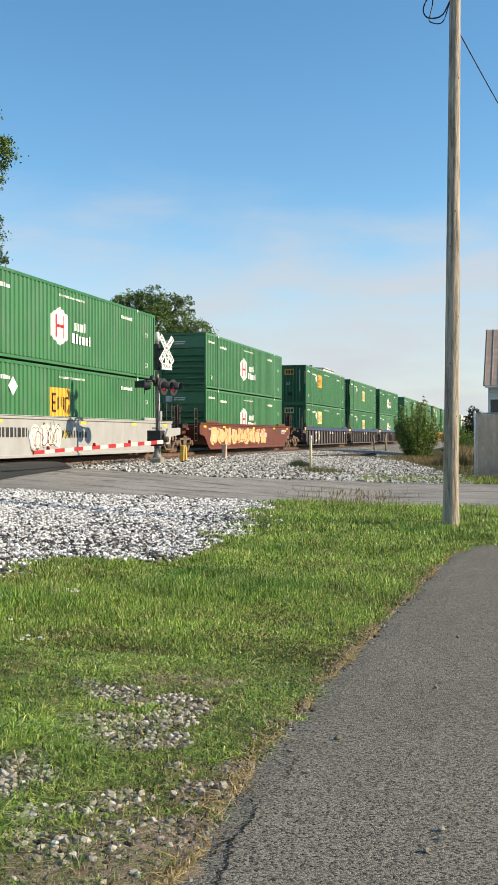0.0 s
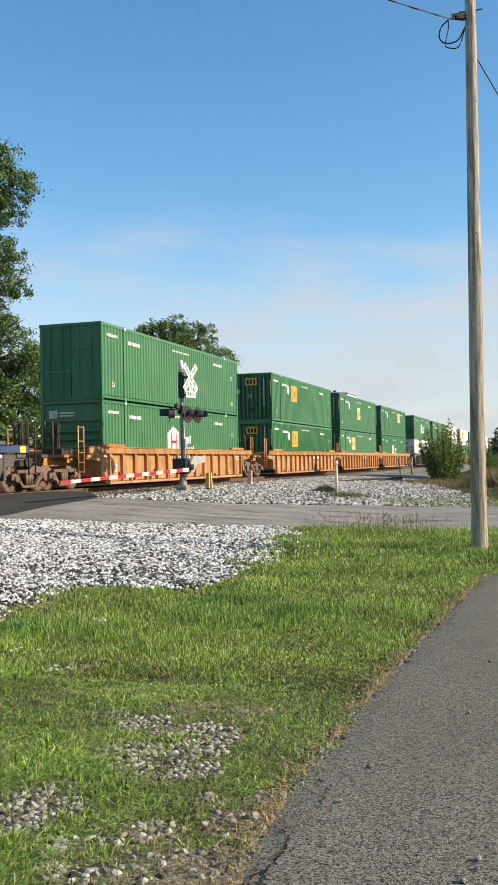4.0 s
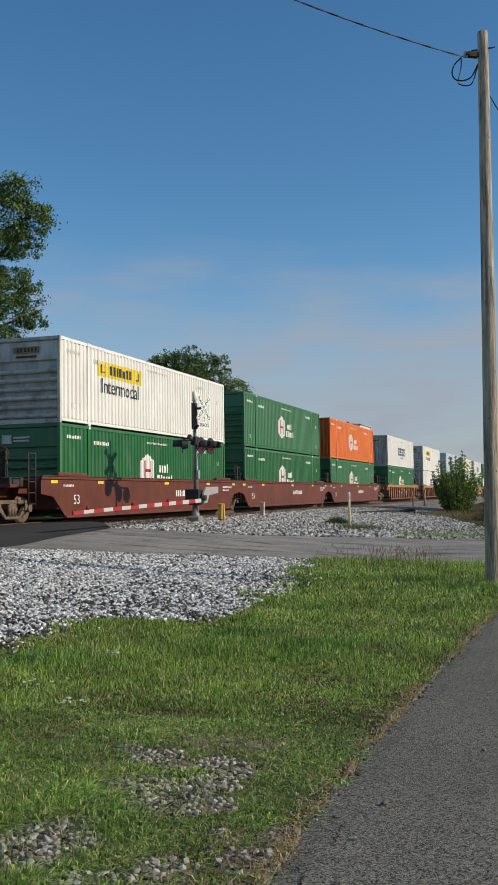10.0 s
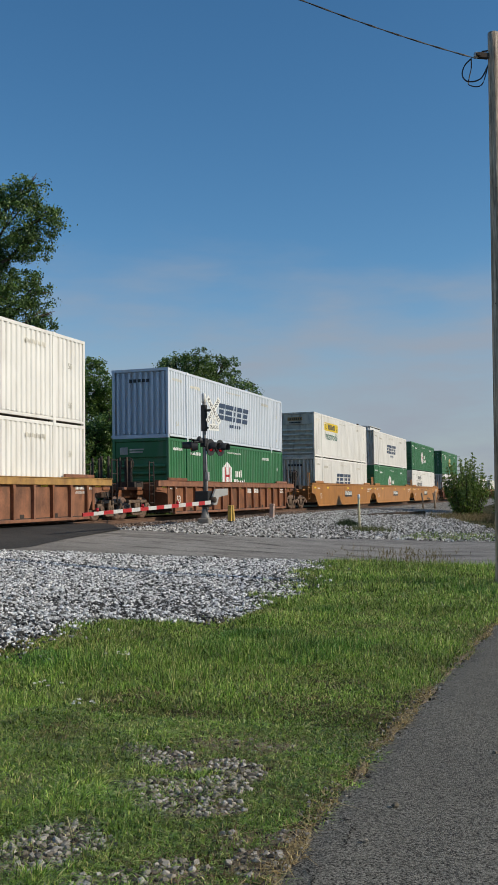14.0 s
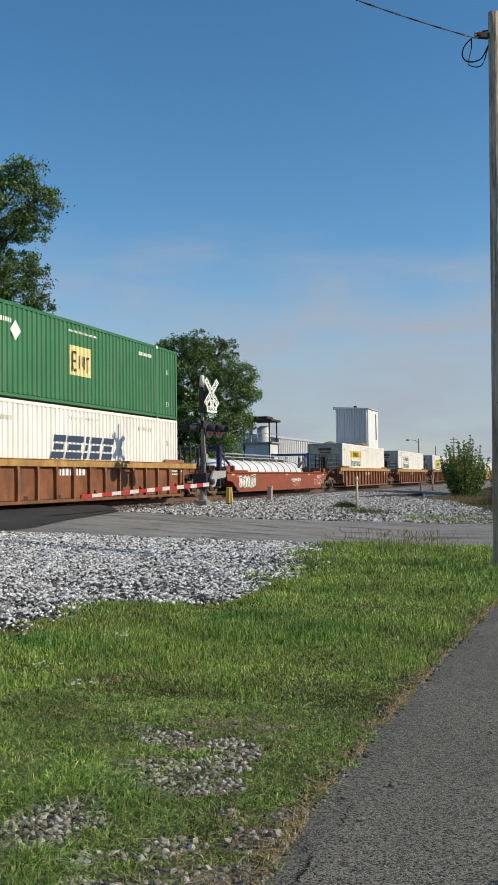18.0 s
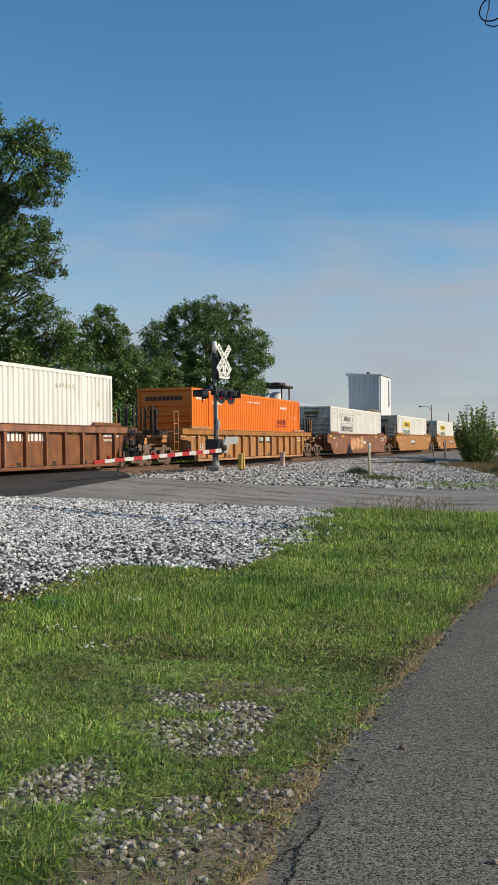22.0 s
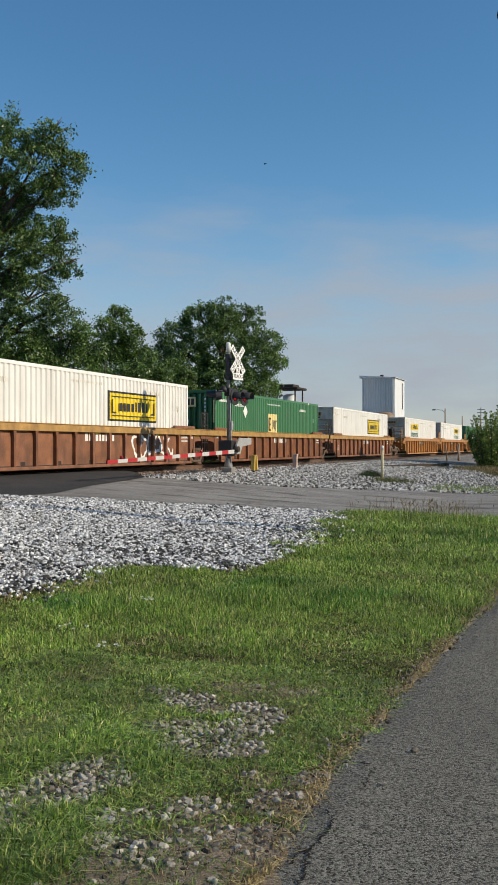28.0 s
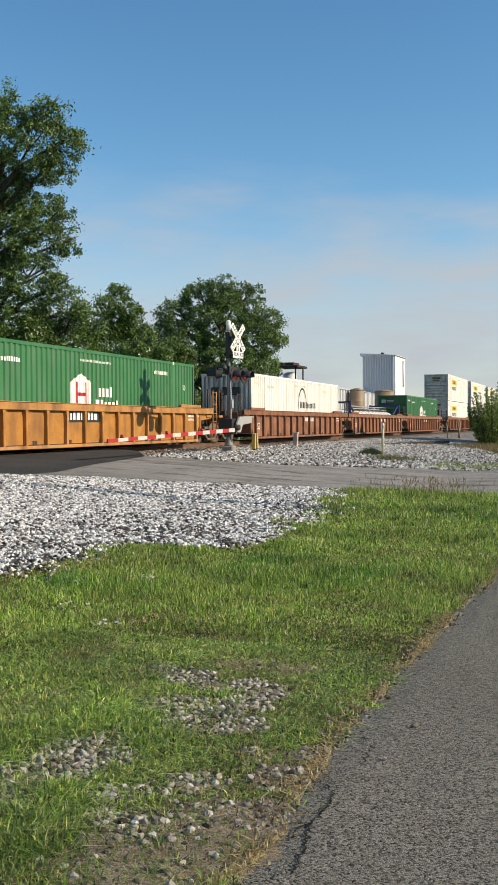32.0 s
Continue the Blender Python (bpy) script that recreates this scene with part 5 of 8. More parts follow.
    part("stencil_line", bars(("carno", k, kind, paint == "palegrey"), M["ink" if paint == "palegrey" else "mark"], *(ragged(rr, -5.6, -3.8, 0.58, 0.90, 0.05) if paint == "palegrey" else []), *ragged(rr, -2.2 + k * 0.9, -0.2 + k * 0.9, low + 0.16, low + 0.42, 0.12), *ragged(rr, -8.3, -7.6, 0.95, 1.03), *ragged(rr, 7.3, 8.6, 0.92, 1.02), *ragged(rr, 7.3, 8.2, 0.78, 0.86)), ob, "black painted bars" if paint == "palegrey" else "white stencilled bars", at=at_side)
    if paint in ("tan", "golden", "ochre", "charcoal"):
        part("number_panel", bars(("panel", k, kind), M["ink"], (-2.35 + k * 0.9, -0.05 + k * 0.9, low + 0.08, low + 0.50)), ob, "black painted number panel", at=at_side @ pose(-0.002, 0, 0))
    part("size_mark", letters("53", 0.46, M["mark"]), ob, at=at_side @ pose(WIDE + 0.006, -7.4, 0.50))
    for yy in (-8.9, -5.6, 0.4, 5.3, 8.9):
        part("reflector", boxes(("reflector",), M["yellow"], (WIDE + 0.001, WIDE + 0.005, -0.22, 0.22, 1.0, 1.1), bevel=0), ob, "yellow reflective patch", at=at_side @ pose(0, yy, 0.06 if kind == "smooth" else 0))
    if chord == "blue":
        for yy in (-9.4, 9.4):
            part("reflector", boxes(("square",), M["yellow"], (WIDE + 0.001, WIDE + 0.004, -0.17, 0.17, -0.1, 0.1), bevel=0), ob, "square yellow reflective patch", at=pose(X + 0.028, yy, 1.17) @ pose(-WIDE, 0, 0))
    for style, seed, y0, y1 in [art] if isinstance(art, tuple) else art or []:
        lift = at_side @ pose(WIDE, 0, 0)
        if style == "fat":
            fat = paint == "ochre"
            if fat:
                part("graffiti", blobs(seed + 2, y0 - 0.5, y1 + 0.6, 0.1, 1.14, 9, M["peach"]), ob, "peach spray-painted cloud", at=lift @ pose(0.003, 0, 0))
            part("graffiti", blobs(seed, y0, y1, 0.08, 1.16, 6, M["silver" if fat else "mark"]), ob, "mauve spray-painted shapes" if fat else "pale spray-painted shapes", at=lift @ pose(0.005, 0, 0))
            part("graffiti", strokes(seed + 1, y0, y1, 0.08, 1.16, 8, M["outline" if fat else "ink"], 0.04), ob, "dark spray-painted outlines", at=lift @ pose(0.007, 0, 0))
            part("graffiti", strokes(seed + 5, y0, y1, 0.16, 1.05, 6, M["outline" if fat else "ink"], 0.03), ob, "dark spray-painted outlines", at=lift @ pose(0.008, 0, 0))
        elif style == "clouds":
            part("graffiti", blobs(seed, y0, y1, 0.10, 1.12, 3, M["rosewhite"]), ob, "pinkish white spray-painted shapes", at=lift @ pose(0.004, 0, 0))
            part("graffiti", strokes(seed + 1, y0, y1, 0.10, 1.14, 5, M["ink"], 0.022), ob, "dark spray-painted outlines", at=lift @ pose(0.006, 0, 0))
            part("graffiti", strokes(seed + 2, y0 + 0.2, y1 - 0.2, 0.25, 0.95, 5, M["ink"], 0.018), ob, "dark spray-painted outlines", at=lift @ pose(0.0065, 0, 0))
            part("graffiti", scribble(seed + 3, y1 + 0.15, y1 + 0.8, 0.35, 0.95, 3, M["navy"], 0.02), ob, "thin blue spray-painted strokes", at=lift @ pose(0.004, 0, 0))
            part("graffiti", scribble(seed + 4, y1 + 0.2, y1 + 0.75, 0.5, 0.85, 3, M["yellow"], 0.02), ob, "thin yellow spray-painted strokes", at=lift @ pose(0.0045, 0, 0))
        elif style == "tag":
            part("graffiti", scribble(seed, y0, y1, 0.22, 1.0, max(4, round((y1 - y0) / 0.8)), M["mark"], 0.05), ob, "white angular spray-painted strokes", at=lift @ pose(0.005, 0, 0))
        elif style == "block":
            part("graffiti", blobs(seed, y0, y1, 0.12, 1.1, 4, M["mark"]), ob, "white spray-painted shapes", at=lift @ pose(0.005, 0, 0))
            part("graffiti", scribble(seed + 1, y0, y1, 0.2, 1.0, 4, M["ochre"], 0.035), ob, "bare streaks between the white shapes", at=lift @ pose(0.007, 0, 0))
        elif style == "scrawl":
            part("graffiti", strokes(seed, y0, y1, 0.14, 0.72, 5, M["mark"], 0.02), ob, "thin white spray-painted strokes", at=lift @ pose(0.005, 0, 0))
        elif style == "line":
            part("graffiti", strokes(seed, y0, y1, 0.12, 1.16, 7, M["ink"], 0.03), ob, "thin dark spray-painted loops", at=lift @ pose(0.004, 0, 0))
        elif style == "white":
            part("graffiti", strokes(seed, y0, y1, 0.15, 1.14, 6, M["mark"], 0.07), ob, "white spray-painted loops", at=lift @ pose(0.004, 0, 0))
        elif style == "peach":
            part("graffiti", blobs(seed, y0, y1, 0.06, 1.17, 9, M["peach"]), ob, "peach spray-painted shapes", at=lift @ pose(0.004, 0, 0))
            part("graffiti", strokes(seed + 1, y0, y1, 0.1, 1.16, 8, M["redbrown"], 0.04), ob, "brown spray-painted outlines", at=lift @ pose(0.007, 0, 0))
    if paint == "redbrown":                          # a low-sided car
        for child in ob.children:
            if child.name.split(".")[0] in ("side_wall", "top_chord", "chord_flange", "bottom_chord", "guide_plate", "stencil_line", "size_mark", "reflector", "graffiti"):
                child.matrix_basis = Matrix.Diagonal((1, 1, 0.72, 1)) @ child.matrix_basis
    if paint == "ochre":                             # sides a little higher
        for child in ob.children:
            if child.name.split(".")[0] in ("side_wall", "top_chord", "chord_flange", "guide_plate", "stencil_line", "size_mark", "graffiti"):
                child.matrix_basis = Matrix.Diagonal((1, 1, 1.08, 1)) @ child.matrix_basis
    return ob


def from_boxes(material, bevel, *list_of):
    bm = bmesh.new()
    for b in list_of:
        add_box(bm, *b)
    return from_bm(bm, material, "boxes", bevel)


# one row a car: right end of its load at the start, sides, paint, top edge, graffiti, lower load, upper load
HUB, EMP, EMPR = ("hub", "across", "green"), ("emp", "upright", "green"), ("emp_right", "upright", "green")
JL, JG, JB = [(s, "across", "white", "grey") for s in ("plate_left", "plate_grey", "plate_badge")]
JRD, JBD = ("plate_right", "door", "white", "enddoor"), ("plate_badge", "door", "white", "enddoor")
SW, SWB = ("swift", "upright", "white", "grey"), ("swift", "upright", "bluewhite")
GOLD, EMPL = ("emp_gold", "upright", "green"), ("emp_left", "upright", "green")
TRAIN = [
    (-5.9, "smooth", "palegrey", None, ("clouds", 3, -3.65, -1.4), ("emp_first", "upright", "green"), HUB),
    (17.65, "smooth", "maroon", None, ("peach", 5, -8.0, 3.2), HUB, HUB),
    (41.6, "ribbed", "charcoal", "blue", ("white", 11, -5.6, -3.2), ("emp_back", "upright", "green"), ("emp_backgold", "upright", "green")),
    (61.0, "ribbed", "charcoal", "blue", None, EMP, EMP),
    (80.5, "ribbed", "charcoal", "blue", None, HUB, HUB),
    (104.2, "ribbed", "tan", None, None, HUB, ("plain", "door", "green")),
    (127.2, "ribbed", "tan", None, None, GOLD, GOLD),
    (146.7, "ribbed", "tan", None, None, EMPL, EMP),
    (166.2, "ribbed", "tan", None, None, HUB, EMPR),
    (189.85, "ribbed", "charcoal", "blue", None, JL, HUB),
    (209.2, "ribbed", "charcoal", "blue", ("fat", 21, -4.5, -2.0), EMPL, ("emp_left", "across", "green")),
    (228.75, "ribbed", "charcoal", "blue", None, ("emp_left", "across", "green"), ("plate_greyright", "door", "white", "enddoor")),
    (252.4, "smooth", "maroon", None, None, HUB, JL),
    (271.9, "smooth", "maroon", None, None, HUB, HUB),
    (291.4, "smooth", "maroon", None, None, HUB, ("hub", "upright", "orange")),
    (314.95, "ribbed", "brown", "chrome_yellow", ("tag", 31, -2.85, 5.13), HUB, SW),
    (338.7, "ribbed", "brown", "chrome_yellow", None, SW, JL),
    (362.25, "ribbed", "brown", None, None, HUB, SWB),
    (385.9, "smooth", "ochre", None, None, SW, JL),
    (405.3, "smooth", "ochre", None, None, HUB, SW),
    (425.0, "smooth", "ochre", None, ("line", 41, -3.6, 2.2), JG, HUB),
    (448.6, "ribbed", "brown", "chrome_yellow", None, SW, EMP),
    (472.2, "smooth", "redbrown", None, [("fat", 51, -8.0, -5.4), ("scrawl", 52, 1.6, 3.4), ("scrawl", 53, 6.6, 8.9)], "tank", None),
    (495.8, "ribbed", "brown", "chrome_yellow", None, JL, None),
    (519.4, "ribbed", "brown", "chrome_yellow", None, JG, None),
    (543.1, "ribbed", "brown", None, None, ("plate_badgeleft", "across", "white", "grey"), None),
    (566.8, "ribbed", "tan", None, None, ("schneider", "across", "amber"), None),
    (590.4, "smooth", "brown", None, ("peach", 61, -3.2, 0.8), JG, None),
    (614.1, "smooth", "ochre", None, None, JL, None),
    (637.9, "smooth", "ochre", None, ("line", 71, -6.0, 0.5), JL, None),
    (657.3, "smooth", "ochre", None, ("fat", 81, -8.0, 0.5), JL, None),
    (677.1, "smooth", "ochre", None, [("fat", 91, -8.2, -1.4), ("scrawl", 92, -0.9, 0.6), ("block", 93, 4.9, 8.0)], ("plate_greyright", "door", "white", "enddoor"), None),
    (701.0, "ribbed", "brown", "chrome_yellow", ("white", 95, 3.0, 6.5), JBD, None),
    (720.35, "ribbed", "brown", "chrome_yellow", None, EMP, None),
    (740.2, "ribbed", "brown", "chrome_yellow", None, JB, None),
    (763.7, "ribbed", "golden", None, None, JL, None),
    (783.4, "ribbed", "golden", None, None, JRD, None),
    (803.2, "ribbed", "golden", None, None, HUB, None),
    (826.5, "ribbed", "brown", None, None, ("ring", "upright", "white", "grey"), None),
    (846.3, "ribbed", "brown", None, None, "tank", None),
    (866.0, "ribbed", "brown", None, None, HUB, None),
    (889.6, "ribbed", "brown", None, None, JL, JL),
    (909.3, "ribbed", "brown", None, None, JL, JL),
    (928.9, "ribbed", "brown", None, None, JL, JL),
]
ROLLING = []
for i, (right, kind, paint, chord, art, lower, upper) in enumerate(TRAIN):
    gaps = [abs(TRAIN[j][0] - right) if 0 <= j < len(TRAIN) else 23.6 for j in (i - 1, i + 1)]
    middle = right - HALF
    car = well_car(middle, kind, paint, chord, gaps[0] < 21, gaps[1] < 21, art, (gaps[0] / 2, gaps[1] / 2))
    ROLLING.append(car)
    for load, base in ((lower, 0.15), (upper, 0.15 + TALL + 0.006)):
        if load == "tank":
            ROLLING.append(tank_container(middle - (1.9 if i == 22 else 0.0), 0.24))
        elif load:
            ROLLING.append(container(middle, base, *load))


# ---- the crossing signal ----
M["darkmast"] = mat("dull_grey_mast_paint", (0.20, 0.195, 0.185), 0.6, metal=0.2, vary=0.25, scale=4, dirt=(0.05, 0.045, 0.04), dirt_amount=0.7)
M["armwhite"] = mat("dusty_white_arm_paint", (0.54, 0.53, 0.50), 0.6, vary=0.1)


def signal():
    mx, my, mz = 3.19, -13.71, -0.42
    ob = thing("crossing_signal", "level crossing signal with crossed sign, red lamps and lowered striped arm", "crossing signal", at=pose(mx, my, mz) @ Matrix.Scale(1.045, 4))
    turn = pose(0, 0, 0, 0, 0, -10)                 # the sign's face looks along +x before this turn
    part("foundation", boxes(("foundation",), M["concrete"], (-0.20, 0.20, -0.20, 0.20, -0.25, 0.24), bevel=0.03), ob)
    part("base_casting", tubes(("basecast",), M["darkmast"], ([(0, 0, 0.23), (0, 0, 0.27), (0, 0, 0.5), (0, 0, 0.56)], [0.17, 0.16, 0.10, 0.085]), sides=12), ob)
    part("mast", tubes(("mastpole",), M["darkmast"], ([(0, 0, 0.2), (0, 0, 4.58)], 0.060), sides=14), ob)
    part("cap", tubes(("mastcap",), M["mark"], ([(0, 0, 4.30), (0, 0, 4.60), (0, 0, 4.64)], [0.082, 0.082, 0.05]), sides=12), ob, "white pole top")
    sign = part("sign_bracket", boxes(("bracket",), M["black"], (0.05, 0.30, -0.06, 0.20, 4.00, 4.06), (0.05, 0.30, -0.06, 0.20, 3.39, 3.44), (-0.08, 0.08, -0.08, 0.08, 3.30, 4.22), bevel=0.004), ob, at=turn)
    for k, (ang, z0) in enumerate(((-46, 0.012), (46, 0.0))):
        at = pose(0.17, 0.12, 4.02, ang, 0, 0)
        blade = part("blade", boxes(("blade", k), M["mark"], (0.135 + z0, 0.143 + z0, -0.61, 0.61, -0.115, 0.115), bevel=0.003), sign, at=at)
        for w, yy in ((("RAILROAD", 0.0),) if k == 0 else (("CRO", -0.36), ("ING", 0.37))):
            part("lettering", letters(w, 0.20, M["ink"]), ob, at=turn @ at @ pose(0.146 + z0, yy, 0) @ Matrix.Diagonal((1, 1.12, 1, 1)))
        for yy in (-0.5, 0.5):
            part("bolt", tubes(("blade_bolt",), M["mast"], ([(0.14, 0, 0), (0.158, 0, 0)], 0.014), sides=6), ob, at=turn @ at @ pose(z0, yy * 0.2, 0))
    plate = part("tracks_sign", kept(("tracks_sign",), lambda: prism([(-0.34, -0.12), (0.34, -0.12), (0.34, 0.11), (0.115, 0.11), (0.115, 0.34), (-0.115, 0.34), (-0.115, 0.11), (-0.34, 0.11)], 0.135, 0.143, M["mark"], "tracks_sign")), ob, at=turn @ pose(0.182, 0.12, 3.43))
    part("lettering", letters("2", 0.24, M["ink"]), plate, at=pose(0.146, 0, 0.21))
    part("lettering", letters("TRACKS", 0.185, M["ink"]), plate, at=pose(0.146, 0, 0.0) @ Matrix.Diagonal((1, 0.9, 1, 1)))
    arm = part("lamp_arm", tubes(("lamparm",), M["black"], ([(0, -0.72, 2.90), (0, 1.02, 2.90)], 0.034), ([(0, -0.12, 2.90), (0, 0.0, 2.66)], 0.028), sides=8), ob, at=turn)
    part("junction_box", boxes(("junction",), M["black"], (-0.11, 0.11, -0.12, 0.12, 2.74, 3.04), bevel=0.02), ob, at=turn)

    def disc():
        bm = bmesh.new()
        add_tube(bm, [(0.10, 0, 0), (0.125, 0, 0)], 0.295, 28)
        add_tube(bm, [(-0.10, 0, 0), (0.10, 0, 0)], [0.12, 0.17], 20)
        return from_bm(bm, M["black"], "lamp_disc")

    def hood():
        v, f, n = [], [], 14
        for i in range(n + 1):
            a = math.pi * (-0.12 + 1.24 * i / n)
            for x, r in ((0.12, 0.185), (0.44, 0.165), (0.44, 0.155), (0.12, 0.175)):
                v.append((x, r * math.cos(a), r * math.sin(a)))
        for i in range(n):
            b = 4 * i
            f += [(b, b + 4, b + 5, b + 1), (b + 1, b + 5, b + 6, b + 2), (b + 2, b + 6, b + 7, b + 3)]
        return mesh(v, f, M["black"], "lamp_hood", True)

    def glassy():
        bm = bmesh.new()
        add_tube(bm, [(0.125, 0, 0), (0.14, 0, 0), (0.152, 0, 0)], [0.152, 0.13, 0.06], 24)
        return from_bm(bm, M["lens"], "lamp_lens", smooth=True)
    for yy, flip in ((0.24, 0), (0.90, 0), (-0.62, -148)):
        lamp = part("lamp", kept(("lampdisc",), disc), arm, "round black lamp with a hooded red lens", at=pose(0, yy, 2.73, 0, 0, flip))
        part("hood", kept(("lamphood",), hood), ob, at=turn @ pose(0, yy, 2.73, 0, 0, flip))
        part("lens", kept(("lamplens",), glassy), ob, "dark red lens", at=turn @ pose(0, yy, 2.73, 0, 0, flip))
    part("bell", tubes(("bell",), M["black"], ([(-0.02, -0.30, 3.10), (-0.02, -0.30, 2.98), (-0.02, -0.30, 2.90)], [0.05, 0.12, 0.13]), sides=12), ob, at=turn)
    gate = part("gate_machine", boxes(("gatebox",), M["black"], (-0.32, 0.20, -0.18, 0.21, 0.77, 1.19), (-0.22, 0.22, -0.12, 0.12, 0.64, 0.78), (-0.26, 0.1, 0.21, 0.26, 0.83, 1.13), bevel=0.025), ob)
    part("counterweight", kept(("counter",), lambda: prism([(0.28, 0.74), (0.62, 0.74), (0.80, 1.02), (1.75, 1.08), (1.75, 1.32), (0.55, 1.30), (0.28, 1.05)], 0.26, 0.34, M["palegrey"], "counterweight", 0.01)), ob, "pale grey counterweight plate", at=pose(0, -0.32, -0.04))
    part("pivot", tubes(("pivot",), M["iron"], ([(0.12, 0, 0.88), (0.40, 0, 0.88)], 0.10), sides=14), ob)
    n, length = 16, 9.10
    for i in range(n):
        y0, y1 = -0.30 - i * length / n, -0.30 - (i + 1) * length / n
        z0, z1 = 0.80 + 0.0245 * y0, 0.80 + 0.0245 * y1
        hgt = 0.066 - 0.020 * i / n
        bm = bmesh.new()
        a = [bm.verts.new((x, y0, z0 + z)) for x, z in ((0.30, -hgt), (0.34, -hgt), (0.34, hgt), (0.30, hgt))]
        b = [bm.verts.new((x, y1, z1 + z)) for x, z in ((0.30, -hgt), (0.34, -hgt), (0.34, hgt), (0.30, hgt))]
        bm.faces.new(a)
        bm.faces.new(b[::-1])
        for k in range(4):
            bm.faces.new((a[k], b[k], b[(k + 1) % 4], a[(k + 1) % 4]))
        part("arm_section", from_bm(bm, M["red" if i % 2 else "armwhite"], "arm_section"), ob, "red section of the arm" if i % 2 else "white section of the arm")
    for yy in (-3.2, -5.8, -8.6):
        part("arm_lamp", tubes(("armlamp",), M["lens"], ([(0.32, 0, 0.03), (0.32, 0, 0.12)], [0.05, 0.04]), sides=10), ob, "small red lamp on the arm", at=pose(0, yy, 0.80 + 0.0245 * yy + 0.02))
    part("conduit", tubes(("conduit",), M["mast"], ([(0.11, -0.05, 0.1), (0.11, -0.05, 1.5), (0.07, -0.03, 2.6)], 0.022), ([(-0.1, 0.06, 0.1), (-0.12, 0.06, 0.8)], 0.03), sides=6), ob)
    part("cable_box", boxes(("cablebox",), M["mast"], (0.06, 0.16, -0.09, 0.07, 1.55, 1.86), bevel=0.01), ob)


signal()

# ---- marker posts ----
for dy, lean, hgt in ((-0.12, 2, 0.72), (0.22, -3, 0.66)):
    post = thing("bollard", "short faded yellow post in the gravel", "post", "yellow posts by the signal", at=pose(3.35, -11.4 + dy, height(3.35), lean, lean, 8))
    part("post_body", boxes(("yellowpost",), M["postyellow"], (-0.075, 0.075, -0.075, 0.075, -0.2, 0.70), bevel=0.015), post)
    part("post_band", boxes(("yellowband",), M["black"], (-0.079, 0.079, -0.079, 0.079, 0.02, 0.10), bevel=0.004), post)
post = thing("marker_post", "short weathered pinkish post in the gravel", "post", at=pose(3.0, -5.0, height(3.0), 1, 2, 0))
part("post_body", boxes(("pinkpost",), M["postpink"], (-0.10, 0.10, -0.08, 0.08, -0.2, 0.66), bevel=0.02), post)
part("post_cap", boxes(("pinkcap",), M["postpink"], (-0.112, 0.112, -0.092, 0.092, 0.60, 0.68), bevel=0.015), post)
post = thing("marker_post", "slender cream marker post with a rounded top", "post", at=pose(8.2, -10.4, height(8.2), 0.5, 0.3, 0))
part("post_body", tubes(("creampost",), M["postcream"], ([(0, 0, -0.2), (0, 0, 1.22), (0, 0, 1.25)], [0.048, 0.048, 0.03]), sides=12), post)
part("post_head", tubes(("creamhead",), M["mark"], ([(0, 0, 1.20), (0, 0, 1.34), (0, 0, 1.37)], [0.054, 0.054, 0.03]), sides=12), post)
for x, y, hgt, lean in ((5.0, 27.0, 1.15, 4), (5.35, 30.5, 1.3, -3), (5.7, 28.5, 1.2, 6)):
    post = thing("fence_post", "old leaning grey wooden fence post", "post", "old fence posts", at=pose(x, y, height(x), lean, -lean, 0))
    part("post_body", tubes(("oldpost", hgt), M["wood"], ([(0, 0, -0.3), (0.02, 0.01, hgt * 0.5), (0, 0, hgt), (0, 0.01, hgt + 0.05)], [0.075, 0.065, 0.06, 0.03]), sides=9), post)
rail_thing = thing("fence_rail", "fallen grey wooden rail against old posts", "rail", at=pose(5.2, 28.5, height(5.2) + 0.75, 0, 0, 10))
part("rail_body", boxes(("fallenrail",), M["wood"], (-0.05, 0.05, -2.0, 2.0, -0.06, 0.06), bevel=0.012), rail_thing)

old = thing("old_rail", "dark rusty length of rail lying in the gravel", "rail", at=pose(5.5, 5.0, height(5.5) + 0.03, 0, 0, -17.4))
part("rail_body", boxes(("oldrail",), M["iron"], (-0.05, 0.05, -6.6, 6.6, -0.06, 0.02), (-0.025, 0.025, -6.6, 6.6, 0.02, 0.10), bevel=0.008), old)

# ---- utility pole and its wires ----
PX, PY, PT = 14.89, -29.67, 8.62


def eased(points, steps=6):
    """A smooth line through the points."""
    p = [Vector(q) for q in points]
    p = [p[0] * 2 - p[1]] + p + [p[-1] * 2 - p[-2]]
    out = []
    for a, b, c, d in zip(p, p[1:], p[2:], p[3:]):
        for i in range(steps):
            u = i / steps
            out.append(0.5 * (2 * b + (c - a) * u + (2 * a - 5 * b + 4 * c - d) * u ** 2 + (3 * b - a - 3 * c + d) * u ** 3))
    return out + [p[-2]]


